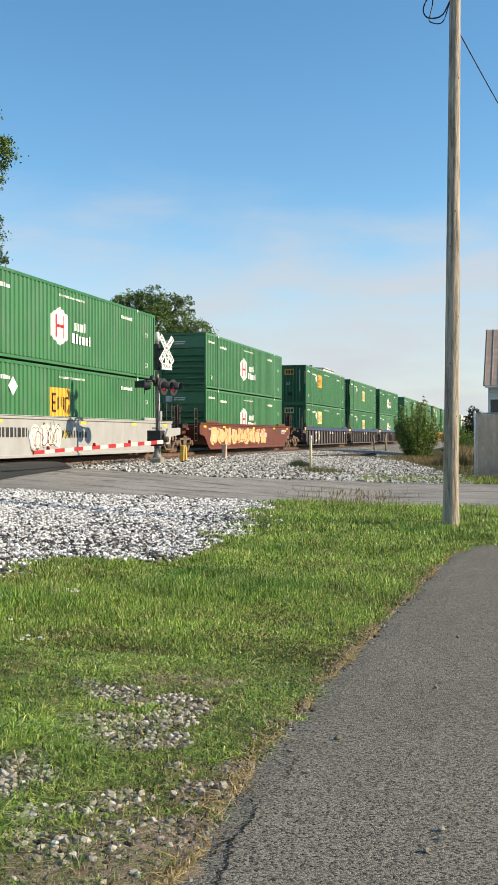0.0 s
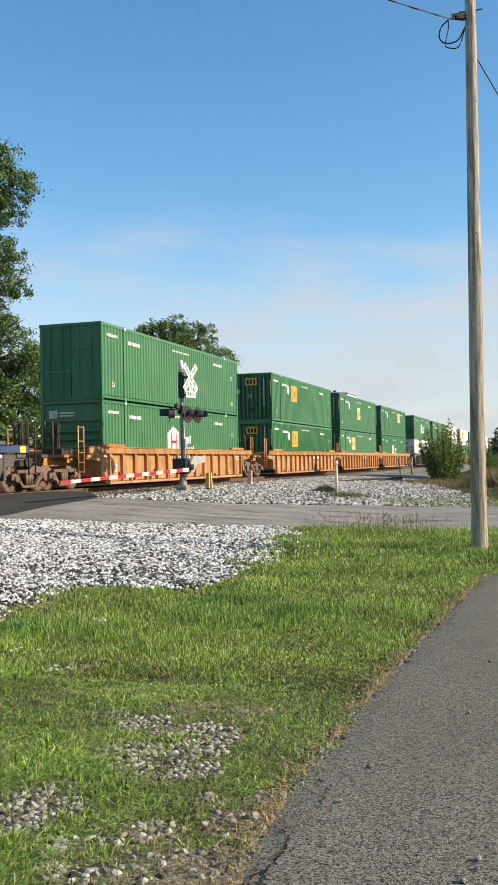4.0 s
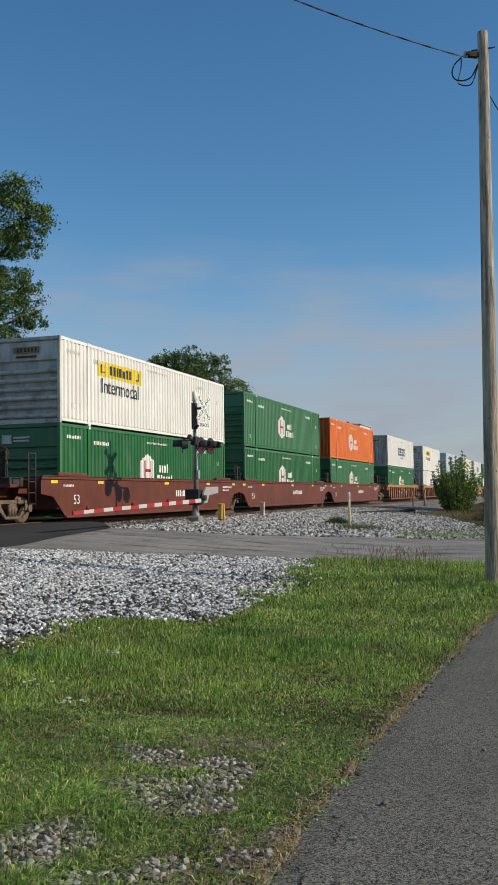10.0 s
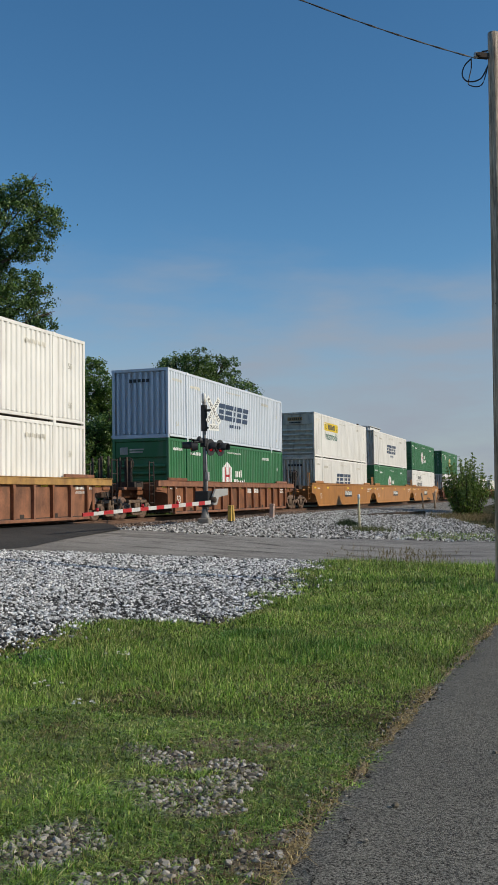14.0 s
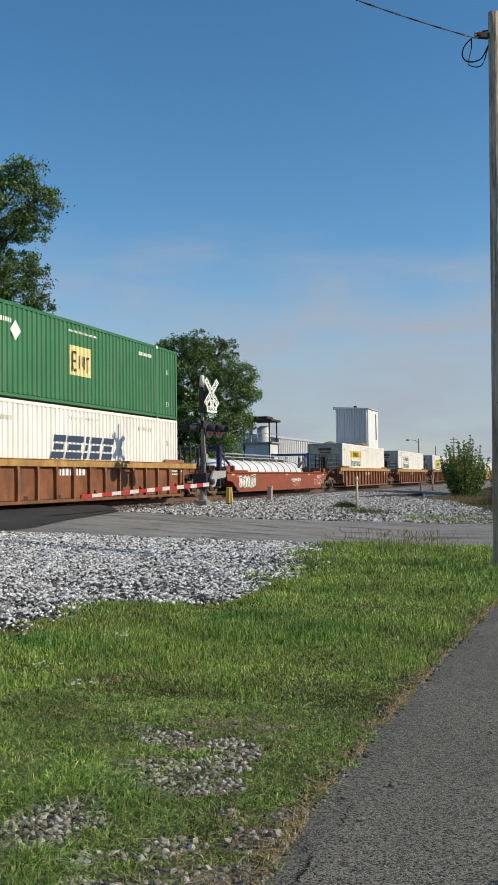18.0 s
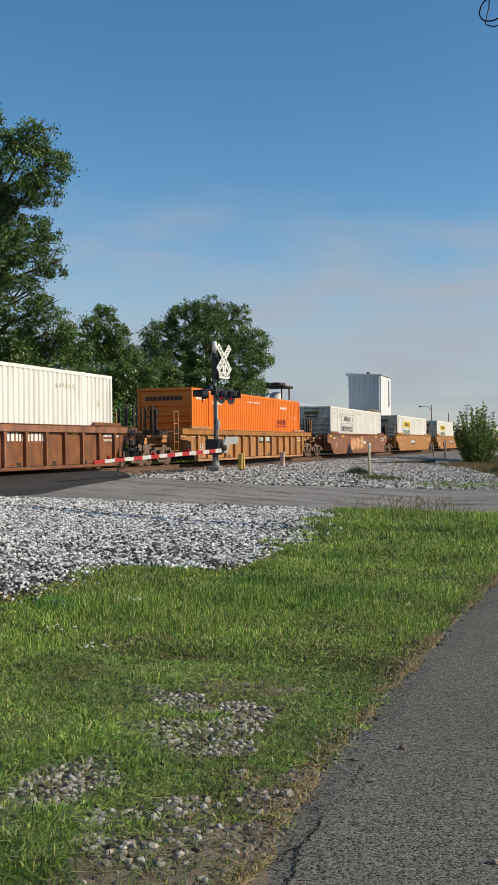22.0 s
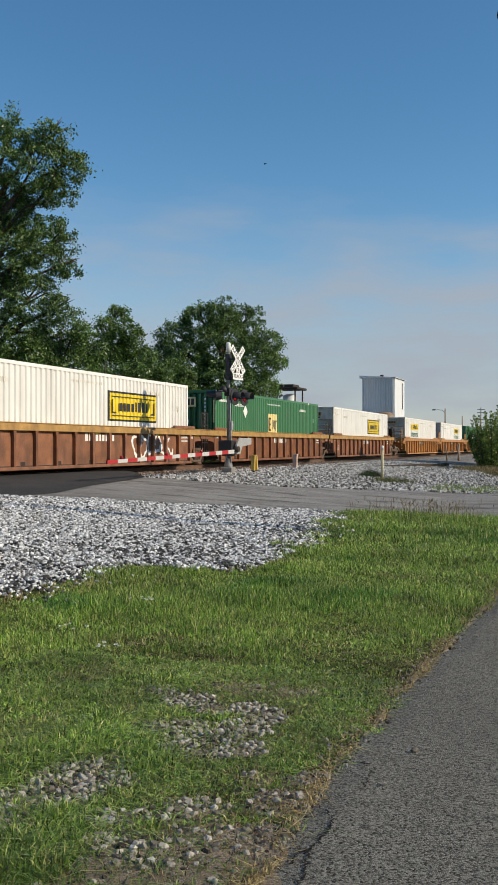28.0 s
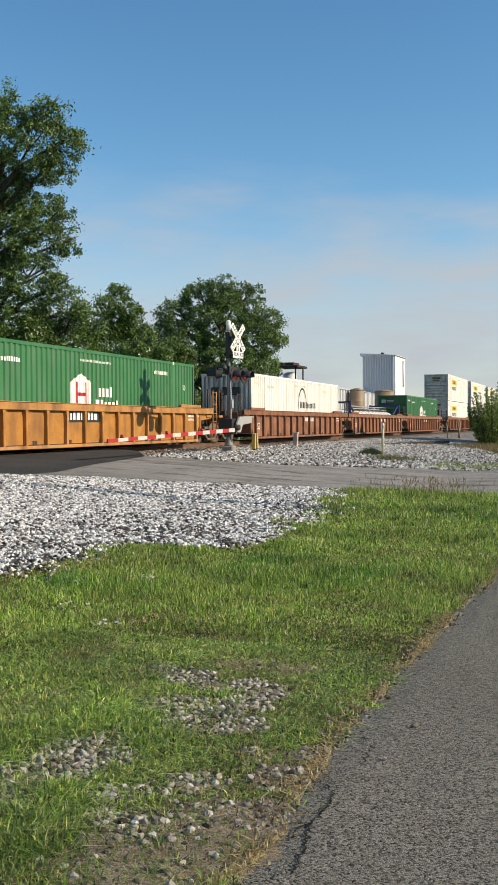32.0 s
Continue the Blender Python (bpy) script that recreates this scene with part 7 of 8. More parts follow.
def shooting_shrub(x, y, label, stems, top, reach, seed):
    """A shrub of many upright shoots, each set with small leaves."""
    rng, rnd = np.random.default_rng(seed), random.Random(seed)
    ob = thing("shrub", label, "shrub", at=pose(x, y, height(x)))
    bm, cs, rs = bmesh.new(), [], []
    for i in range(stems):
        a, out = rnd.uniform(0, 2 * math.pi), reach * math.sqrt(rnd.uniform(0.0, 1.0))
        h = top * rnd.uniform(0.55, 1.14) * (1 - 0.30 * (out / reach) ** 2)
        foot = Vector((0.35 * out * math.cos(a), 0.35 * out * math.sin(a), -0.1))
        tip = Vector((out * math.cos(a), out * math.sin(a), h))
        mid = foot.lerp(tip, 0.5) + Vector((0.12 * out * math.cos(a), 0.12 * out * math.sin(a), 0.1 * h))
        pts = [foot, foot.lerp(mid, 0.5), mid, mid.lerp(tip, 0.5), tip]
        add_tube(bm, pts, [0.028, 0.022, 0.016, 0.010, 0.005], 5)
        for k in range(13):
            u = 0.16 + 0.84 * k / 12
            p = foot.lerp(mid, u * 2) if u < 0.5 else mid.lerp(tip, u * 2 - 1)
            cs.append(tuple(p))
            rs.append(0.24 - 0.13 * u)
    part("trunk", from_bm(bm, M["bark"], "trunk", smooth=True), ob)
    part("crown", leaves(rng, cs, rs, 12, 0.066, "crown", M["bushleaf"]), ob)


shooting_shrub(10.0, 11.0, "bright green willowy shrub beside the gravel", 78, 3.45, 1.42, 31)
shooting_shrub(11.9, 15.6, "smaller willowy shrub at the gravel's edge", 30, 2.4, 1.2, 34)
tree(12.9, 13.5, "low tangled shrub beside the gravel", [(0, 0, 0.9, 0.9), (0.9, -0.9, 0.7, 0.9), (-0.7, 0.6, 0.6, 0.8)], 200, 30, 0.07, 32, 0.05, material="bushleaf", name="shrub", clump_r=0.36)
tree(11.4, 48.0, "small dark conifer in the distance", [(0, 0, 3.6, 0.7), (0, 0, 2.6, 1.1), (0, 0, 1.6, 1.5), (0, 0, 0.8, 1.7)], 220, 22, 0.12, 33, 0.12, material="darkleaf", name="conifer", clump_r=0.35)

rng = np.random.default_rng(77)
woods_c, woods_r = [], []
for i in range(520):
    x = rng.uniform(-260, 260)
    y = rng.uniform(380, 430) if abs(x) < 200 else rng.uniform(200, 400)
    for k in range(3):
        woods_c.append((x + rng.normal(0, 2), y, rng.uniform(0.5, 5.5) * (0.6 + 0.5 * noise.noise((x * 0.02, 0, 0)))))
        woods_r.append(2.2)
tagged(new("far_woods", leaves(rng, woods_c, woods_r, 14, 0.9, "far_woods", M["leaf"])), "low distant line of trees along the horizon", "woods", kind="stuff")

# ---- grass, weeds and stones ----
hnoise = np.vectorize(lambda x, y, s: noise.noise((x * s, y * s, 4.4)))


def blades(xs, ys, heights, widths, rng, name, label, material, lift=0.0, bend=0.75, towards=None, simple=False):
    n = len(xs)
    a, t = rng.uniform(0, 2 * np.pi, n), rng.uniform(0, 2 * np.pi, n)
    if towards is not None:
        a = towards + rng.normal(0, 0.6, n)
    k = np.abs(rng.normal(0, bend, n))
    zs = np.interp(xs, HX, HZ) + lift
    side = np.stack([np.cos(t), np.sin(t), np.zeros(n)], 1) * (widths / 2)[:, None]
    lean = np.stack([np.cos(a), np.sin(a), np.zeros(n)], 1)
    root = np.stack([xs, ys, zs - 0.005], 1)
    up = np.array((0, 0, 1.0))
    mid = root + lean * (heights * k * 0.35)[:, None] + up * (heights * 0.58)[:, None]
    tip = root + lean * (heights * k * 1.0)[:, None] + up * (heights * np.sqrt(np.clip(1 - 0.5 * k, 0.25, 1)))[:, None]
    if simple:
        v = np.stack([root - side, root + side, tip], 1).reshape(-1, 3)
        return tagged(new(name, many(v, np.arange(n * 3).reshape(-1, 3), material, name)), label, "grass", kind="stuff")
    v = np.stack([root - side, root + side, mid - side * 0.8, mid + side * 0.8, tip], 1).reshape(-1, 3)
    i = np.arange(n)[:, None] * 5
    f = np.concatenate([i + np.array([0, 1, 3]), i + np.array([0, 3, 2]), i + np.array([2, 3, 4])], 1).reshape(-1, 3)
    return tagged(new(name, many(v, f, material, name)), label, "grass", kind="stuff")


RANK = [(11.65, -38.4, 0.5), (12.6, -37.3, 0.4), (13.2, -37.4, 0.6), (13.7, -36.9, 0.4), (12.7, -36.3, 0.35), (14.3, -30.6, 0.5), (15.0, -31.2, 0.4), (12.5, -28.9, 0.7), (13.6, -29.2, 0.6), (13.0, -42.9, 0.35), (12.9, -34.0, 0.3)]   # where the grass grows longer


def grassy(rng, n, x0, x1, y0, y1):
    """Places for n blades of grass, thick or thin as the lawn is."""
    xs, ys, ls = [], [], []
    while sum(map(len, xs)) < n:
        x, y = rng.uniform(x0, x1, 60000), rng.uniform(y0, y1, 60000)
        seen = x > 15.7 - (y + 46.47) * 0.68
        x, y = x[seen], y[seen]
        ge = np.interp(y, [-60, -40, -38.5, -37, -36, -35.5, -34, -31, -26, -24], [3.0, 9.0, 10.4, 10.5, 10.4, 11.5, 11.8, 11.5, 10.4, 10.2])
        pe = np.interp(y, [-70, -46, -45, -43.3, -42.3, -40.5, -38, -35.6, -33.7, -32.6, -32.3], [13.6, 14.55, 14.6, 14.93, 14.87, 14.9, 15.0, 15.1, 15.2, 15.45, 60])
        re = np.interp(x, [2, 4.5, 6, 8, 10, 12, 14, 60], [-30.5, -29, -28.2, -27, -25.9, -25.1, -25.7, -26])
        fine = hnoise(x, y, 6.0)
        keep = (x > ge + hnoise(x, y, 1.6) * 0.45 + fine * 0.3 - rng.exponential(0.10, len(x))) & (x < pe + 0.12 * hnoise(x, y, 4.0) + 0.07 * fine) & (y < re + 0.12)
        x, y, pe, fine = x[keep], y[keep], pe[keep], fine[keep]
        b = np.array([bare(p, q) for p, q in zip(x, y)])
        edge = np.clip((pe - x) / 0.16 + 0.35 * fine, 0.3, 1)
        lush = 0.45 + 0.75 * hnoise(x, y, 0.75) + 0.45 * hnoise(x, y, 2.4) + 0.2 * fine + 0.35 * np.clip((y + 40) / 6, 0, 1)
        for cx, cy, r in RANK:
            lush += 1.1 * np.exp(-((x - cx) ** 2 + (y - cy) ** 2) / r ** 2) * (1 + 0.6 * fine)
        keep = rng.uniform(0, 1, len(x)) < (1 - 0.80 * b) * np.clip(0.75 + 0.5 * lush, 0.4, 1) * edge
        xs.append(x[keep])
        ys.append(y[keep])
        ls.append(np.clip(lush[keep] * (1 - 0.4 * b[keep]), 0.15, 1.7))
    return np.concatenate(xs)[:n], np.concatenate(ys)[:n], np.concatenate(ls)[:n]


def tufted(rng, x, y, lush, per, spread):
    """Blades gathered in tufts round the places given, leaning outwards."""
    m = len(x)
    a, r = rng.uniform(0, 2 * np.pi, m * per), np.abs(rng.normal(0, spread, m * per))
    big = np.repeat(rng.uniform(0.55, 1.3, m), per)
    return np.repeat(x, per) + r * np.cos(a), np.repeat(y, per) + r * np.sin(a), np.repeat(lush, per) * big, a


rng = np.random.default_rng(5)
for n, per, spread, box, hmul, simple in ((14500, 9, 0.018, (12.3, 15.1, -44.6, -40.2), 0.90, False), (18500, 8, 0.022, (9.6, 15.1, -41.0, -37.3), 0.66, True), (20000, 9, 0.028, (8.5, 15.4, -38.4, -32.2), 0.66, True), (17000, 9, 0.038, (9.8, 18.5, -33.6, -25.0), 0.95, True)):
    x, y, lush, out = tufted(rng, *grassy(rng, n, *box), per, spread)
    w = 0.00135 * np.hypot(x - 16.1, y + 46.5)
    blades(x, y, (0.024 + 0.066 * lush) * hmul * rng.uniform(0.45, 1.5, len(x)), w * rng.uniform(0.65, 1.3, len(x)), rng, "grass", "short uneven tufts of green lawn grass", M["grass"], bend=1.9 if y[0] < -41 else 1.35, towards=out, simple=simple)
    x, y, lush = grassy(rng, n, *box)
    w = 0.0018 * np.hypot(x - 16.1, y + 46.5)
    blades(x, y, rng.uniform(0.012, 0.040, len(x)) * hmul, w * rng.uniform(0.6, 1.1, len(x)), rng, "thatch", "dry thatch and low green blades between the tufts", M["thatch"], bend=1.2, simple=True)
x, y = rng.uniform(1.0, 15.0, 70000), rng.uniform(-66, -34, 70000)
rest = (x < np.interp(y, [-70, -46, -40, -33], [13.5, 14.4, 9.0, 9.0])) & ((x < 15.7 - (y + 46.47) * 0.68) | (y < -44.6)) & (x > np.interp(y, [-60, -40, -38.5, -34], [3.0, 9.0, 10.4, 11.8]))
x, y = x[rest], y[rest]
blades(x, y, rng.uniform(0.04, 0.11, len(x)), rng.uniform(0.012, 0.022, len(x)), rng, "grass", "lawn grass farther along the path", M["grass"], bend=0.85, simple=True)
for cx, cy, r in RANK:
    m = int(5200 * r)
    x, y = rng.normal(cx, r * 0.5, m), rng.normal(cy, r * 0.42, m)
    x, y, lush, out = tufted(rng, x, y, np.ones(m), 5, 0.03)
    blades(x, y, 0.075 * lush * rng.uniform(0.6, 1.4, len(x)), rng.uniform(0.007, 0.013, len(x)), rng, "rank_grass", "clump of longer dark green grass in the lawn", M["rankgrass"], bend=1.2, towards=out, simple=True)
n = 90000
x, y = rng.uniform(12.6, 15.35, n), rng.uniform(-44.6, -32.8, n)
b = np.array([bare(p, q) for p, q in zip(x, y)])
pe = np.interp(y, [-46, -45, -43.3, -42.3, -40.5, -38, -35.6, -33.7, -32.6], [14.55, 14.6, 14.93, 14.87, 14.9, 15.0, 15.1, 15.2, 15.45])
lit = (rng.uniform(0, 1, n) < 0.22 + 0.5 * (b > 0.05) * (b < 0.98) + 0.3 * np.exp(-((pe - 0.06 - x) / 0.10) ** 2)) & (x < pe + 0.04 * hnoise(x, y, 5.0))
x, y = x[lit], y[lit]
blades(x, y, rng.uniform(0.008, 0.032, len(x)), rng.uniform(0.004, 0.009, len(x)), rng, "dead_grass", "dead brown grass littering the bare soil", M["deadgrass"], lift=0.020, bend=2.6, simple=True)
n = 9500
y = rng.uniform(-44.6, -33.2, n)
x = np.interp(y, [-46, -45, -43.3, -42.3, -40.5, -38, -35.6, -33.7, -32.6], [14.55, 14.6, 14.93, 14.87, 14.9, 15.0, 15.1, 15.2, 15.45]) + 0.07 * hnoise(y, y * 0, 3.0) + 0.035 - np.abs(rng.normal(0, 0.055, n))
keep = rng.uniform(0, 1, n) < np.clip(0.5 + 1.3 * hnoise(x, y, 2.2), 0.05, 1)
x, y = x[keep], y[keep]
blades(x, y, rng.uniform(0.010, 0.034, len(x)), rng.uniform(0.004, 0.009, len(x)), rng, "dead_grass", "pale clippings lying along the edge of the asphalt path", M["straw"], lift=0.024, bend=2.8, simple=True)
n = 6500
y = rng.uniform(-40.5, -34.0, n)
x = np.interp(y, [-60, -40, -38.5, -37, -36, -35.5, -34], [3.0, 9.0, 10.4, 10.5, 10.4, 11.5, 11.8]) + rng.normal(0.35, 0.35, n)
keep = (rng.uniform(0, 1, n) < np.clip(0.35 + 1.3 * hnoise(x, y, 1.4), 0.05, 1)) & (x < np.interp(y, [-60, -40, -38.5, -37, -36, -35.5, -34], [3.0, 9.0, 10.4, 10.5, 10.4, 11.5, 11.8]) + 1.1)
x, y = x[keep], y[keep]
blades(x, y, rng.uniform(0.02, 0.06, len(x)), rng.uniform(0.006, 0.012, len(x)), rng, "dead_grass", "pale straw around the gravel lot", M["straw"], lift=0.02, bend=1.2, simple=True)
x, y, lush = grassy(rng, 9000, 11.0, 18.0, -27.2, -25.0)
blades(x, y, rng.uniform(0.10, 0.24, len(x)), 0.011 * rng.uniform(0.7, 1.3, len(x)), rng, "grass", "taller green grass along the road edge", M["grass"], simple=True)
n = 170
x = np.clip(rng.normal(12.5, 0.75, n), 10.9, 15.6)
y = np.interp(x, [2, 10, 12, 14, 60], [-30.5, -25.9, -25.1, -25.7, -26]) - rng.uniform(0.0, 0.5, n)
tall, lean = rng.uniform(0.18, 0.40, n), rng.uniform(0, 2 * np.pi, n)
blades(x, y, tall, np.full(n, 0.008), rng, "seed_stems", "thin dry seed stems standing over the grass", M["dryweed"], bend=0.3, towards=lean)
x, y, tall = np.repeat(x, 5), np.repeat(y, 5), np.repeat(tall, 5)
blades(x, y, rng.uniform(0.05, 0.12, n * 5), np.full(n * 5, 0.010), rng, "seed_heads", "spread dry seed heads on thin stems", M["dryweed"], lift=tall * rng.uniform(0.78, 1.0, n * 5), bend=0.9, simple=True)
n = 3600
x, y = rng.normal(10.6, 1.2, n), rng.normal(9.4, 1.6, n)
blades(x, y, rng.uniform(0.12, 0.5, n), np.full(n, 0.02), rng, "weeds", "dry tangled weeds under the shrubs", M["dryweed"], bend=0.7)
n = 3400
x, y = rng.uniform(10.5, 18, n), rng.uniform(-14.8, -9.6, n)
blades(x, y, rng.uniform(0.06, 0.2, n), np.full(n, 0.014), rng, "grass", "green verge grass before the fence", M["grass"])
n = 1500
x, y = rng.normal(8.7, 0.42, n), rng.normal(-11.0, 0.6, n)
blades(x, y, rng.uniform(0.05, 0.28, n), np.full(n, 0.012), rng, "weeds", "clump of olive weeds in the gravel", M["oliveweed"], bend=0.6)
n = 7000
x, y = rng.uniform(5.5, 16.0, n), rng.uniform(-13.0, 24, n)
yf = np.interp(x, [1, 4, 5.5, 7, 8.5, 10, 11.5, 13, 14.5], [300, 200, 120, 70, 24, 6, 0, -6, -13])
back = y > yf - 1.2 + 2.0 * hnoise(x, y, 0.5)
x, y = x[back], y[back]
mixed = rng.uniform(0, 1, len(x)) < 0.7 + 0.9 * hnoise(x, y, 0.8)
blades(x[mixed], y[mixed], rng.uniform(0.08, 0.34, mixed.sum()), np.full(mixed.sum(), 0.022), rng, "weeds", "patchy green weeds behind the gravel", M["oliveweed"], bend=0.7, simple=True)
blades(x[~mixed], y[~mixed], rng.uniform(0.08, 0.40, (~mixed).sum()), np.full((~mixed).sum(), 0.018), rng, "weeds", "dry straw weeds behind the gravel", M["dryweed"], bend=0.7, simple=True)
n = 3600
x, y = rng.uniform(12.2, 13.8, n), rng.uniform(4.5, 12, n)
blades(x, y, rng.uniform(0.3, 1.25, n), np.full(n, 0.03), rng, "weeds", "tall yellowing weeds beyond the gravel", M["dryweed"], bend=0.4)

for cx, cy, m in ((11.93, -38.06, 9), (12.56, -40.13, 6), (11.97, -39.56, 5)):
    x, y = rng.normal(cx, 0.06, m * 26), rng.normal(cy, 0.05, m * 26)
    k = rng.integers(0, m, m * 26)
    x, y = rng.normal(cx, 0.07, m)[k] + rng.normal(0, 0.006, m * 26), rng.normal(cy, 0.06, m)[k] + rng.normal(0, 0.006, m * 26)
    blades(x, y, rng.uniform(0.008, 0.016, m * 26), np.full(m * 26, 0.007), rng, "clover", "white clover heads in the lawn", M["mark"], lift=0.075, bend=0.9, simple=True)
n = 2600
x, y = rng.normal(7.25, 0.22, n), rng.normal(-8.3, 0.35, n)
blades(x, y, rng.uniform(0.10, 0.42, n) * np.exp(-((x - 7.25) / 0.5) ** 2), np.full(n, 0.02), rng, "weeds", "dark hump of weeds in the gravel", M["darkleaf"], bend=0.8, simple=True)

TURNS = [math.radians(60 * k) for k in range(6)]
CHIP = np.array([(0.85 * math.cos(TURNS[k]), 0.85 * math.sin(TURNS[k]), 0.62) for k in (0, 2, 4)] + [(1.05 * math.cos(TURNS[k]), 1.05 * math.sin(TURNS[k]), -0.62) for k in (1, 3, 5)])
CHIPF = np.array([(0, 1, 2), (5, 4, 3), (0, 3, 1), (1, 4, 2), (2, 5, 0), (3, 4, 1), (4, 5, 2), (5, 3, 0)])


def stones(xs, ys, size, rng, name, label, lift=0.012, material="stone", heap=0.0):
    """Angular broken stones, each a crooked chip lying as it fell."""
    n = len(xs)
    s = size * rng.uniform(0.5, 1.45, n)
    k = len(CHIP)
    q = CHIP[None] * rng.uniform(0.8, 1.2, (n, k, 1)) + rng.normal(0, 0.12, (n, k, 3))
    q *= (s[:, None] * rng.uniform(0.75, 1.3, (n, 3)) * np.array((1.1, 1.1, 0.85)))[:, None, :]
    for i, j, turn in ((0, 1, np.pi), (1, 2, 0.6), (0, 2, 0.6), (0, 1, np.pi)):
        a = rng.uniform(-turn, turn, n)
        c, d = np.cos(a)[:, None], np.sin(a)[:, None]
        p = q.copy()
        p[:, :, i], p[:, :, j] = q[:, :, i] * c - q[:, :, j] * d, q[:, :, i] * d + q[:, :, j] * c
        q = p
    q += np.stack([xs, ys, np.interp(xs, HX, HZ) + lift + s * 0.28 + heap * rng.uniform(0, 1, n)], 1)[:, None, :]
    f = (np.arange(n)[:, None, None] * k + CHIPF[None]).reshape(-1, 3)
    return tagged(new(name, many(q.reshape(-1, 3), f, M[material], name)), label, "gravel", kind="stuff")


ICO = np.array([(0, s * 0.526, t * 0.851) for s in (-1, 1) for t in (-1, 1)] + [(s * 0.526, t * 0.851, 0) for s in (-1, 1) for t in (-1, 1)] + [(t * 0.851, 0, s * 0.526) for s in (-1, 1) for t in (-1, 1)])
ICOF = np.array([(i, j, k) for i in range(12) for j in range(i + 1, 12) for k in range(j + 1, 12) if max(np.linalg.norm(ICO[i] - ICO[j]), np.linalg.norm(ICO[j] - ICO[k]), np.linalg.norm(ICO[i] - ICO[k])) < 1.2])
ICOF = np.array([f if np.dot(np.cross(ICO[f[1]] - ICO[f[0]], ICO[f[2]] - ICO[f[0]]), ICO[f].sum(0)) > 0 else f[::-1] for f in ICOF])


def crooked(rng, n):
    """n broken stone shapes of about unit size, blunt-edged and lopsided."""
    q = ICO[None] * rng.uniform(0.84, 1.16, (n, 12, 1)) + rng.normal(0, 0.09, (n, 12, 3))
    d = rng.normal(0, 1, (n, 3))                     # one flat break
    d /= np.linalg.norm(d, axis=1)[:, None]
    over = np.clip((q * d[:, None, :]).sum(2) - rng.uniform(0.62, 0.85, n)[:, None], 0, None)
    q = q - over[:, :, None] * d[:, None, :]
    return q


def cobble_mesh(rng):
    return many(crooked(rng, 1)[0], ICOF, M["singlestone"], "stone")


def cobbles(xs, ys, rs, rng, name, label, material):
    """Loose blunt stones lying on the soil, as one mesh."""
    n = len(xs)
    q = crooked(rng, n) * (rs[:, None] * rng.uniform(0.8, 1.2, (n, 3)) * np.array((1.1, 1.1, 0.85)))[:, None, :]
    a = rng.uniform(0, 2 * np.pi, n)
    c, d = np.cos(a)[:, None], np.sin(a)[:, None]
    q = np.stack([q[:, :, 0] * c - q[:, :, 1] * d, q[:, :, 0] * d + q[:, :, 1] * c, q[:, :, 2]], 2)
    q += np.stack([xs, ys, np.interp(xs, HX, HZ) + 0.009 + rs * 0.25], 1)[:, None, :]
    f = (np.arange(n)[:, None, None] * 12 + ICOF[None]).reshape(-1, 3)
    return tagged(new(name, many(q.reshape(-1, 3), f, M[material], name)), label, "gravel", kind="stuff")


n = 200000
x, y = rng.uniform(2.0, 12.0, n), rng.uniform(-40, -25.5, n)
ge = np.interp(y, [-60, -40, -38.5, -37, -36, -35.5, -34, -31, -26, -24], [3.0, 9.0, 10.4, 10.5, 10.4, 11.5, 11.8, 11.5, 10.4, 10.2])
re = np.interp(x, [2, 4.5, 6, 8, 10, 12], [-30.5, -29, -28.2, -27, -25.9, -25.1])
seen = (x < ge + 0.45 * hnoise(x, y, 1.6) + 0.25 * hnoise(x, y, 5.0) + rng.exponential(0.16, n) - 0.1) & (y < re - 0.1 + 0.3 * hnoise(x, y, 1.2)) & (x > 15.5 - (y + 46.47) * 0.68)
away = np.hypot(x - 16.1, y + 46.5)
seen &= rng.uniform(0, 1, n) < np.clip(1.2 - 0.045 * (away - 9), 0.45, 1)
x, y, away = x[seen], y[seen], away[seen]
near = x - 0.55 * (y + 33) > 9.4 + 1.4 * hnoise(x, y, 0.6)
dark = rng.uniform(0, 1, len(x)) < np.where(near, 0.17, 0.07) * np.clip(0.9 + 0.9 * hnoise(x, y, 1.3) + 1.6 * hnoise(x, y, 5.0), 0.1, 3)
stones(x[~dark], y[~dark], 0.0165 + 0.0006 * (away[~dark] - 9), rng, "gravel_stones", "loose pale crushed stones of the gravel lot", heap=0.035)
stones(x[dark], y[dark], 0.023, rng, "rubble", "dark chunks of broken asphalt among the gravel", 0.014, "rubble", 0.03)
x, y = rng.normal(0, 0.30, 56) + np.repeat([9.0, 10.2, 8.3, 9.9], 14), rng.normal(0, 0.12, 56) + np.repeat([-26.9, -26.5, -37.6, -36.6], 14)
stones(x, y, 0.038, rng, "rubble", "dark slabs of broken asphalt at the gravel's edge", 0.012, "rubble")
for cx, cy in ((8.22, -27.38), (8.54, -26.61), (9.84, -28.75), (11.37, -30.68), (11.2, -33.08), (10.68, -29.75), (10.12, -35.19), (9.95, -36.31), (11.63, -35.3), (9.3, -31.5), (10.4, -32.2)):
    stones(rng.normal(cx, 0.22, 9), rng.normal(cy, 0.22, 9), 0.036, rng, "rubble", "dark slabs of broken asphalt on the gravel", 0.03, "rubble")
n = 40000
x, y = rng.uniform(2.0, 14.0, n), rng.uniform(-19.6, 16, n)
rf = np.interp(x, [2, 3.5, 5.5, 7, 8.5, 10.5, 13.5], [-19, -19.6, -19.8, -19.2, -17.4, -15.7, -15.4])
yf = np.interp(x, [1, 4, 5.5, 7, 8.5, 10, 11.5, 13, 14.5], [300, 200, 120, 70, 24, 6, 0, -6, -13])
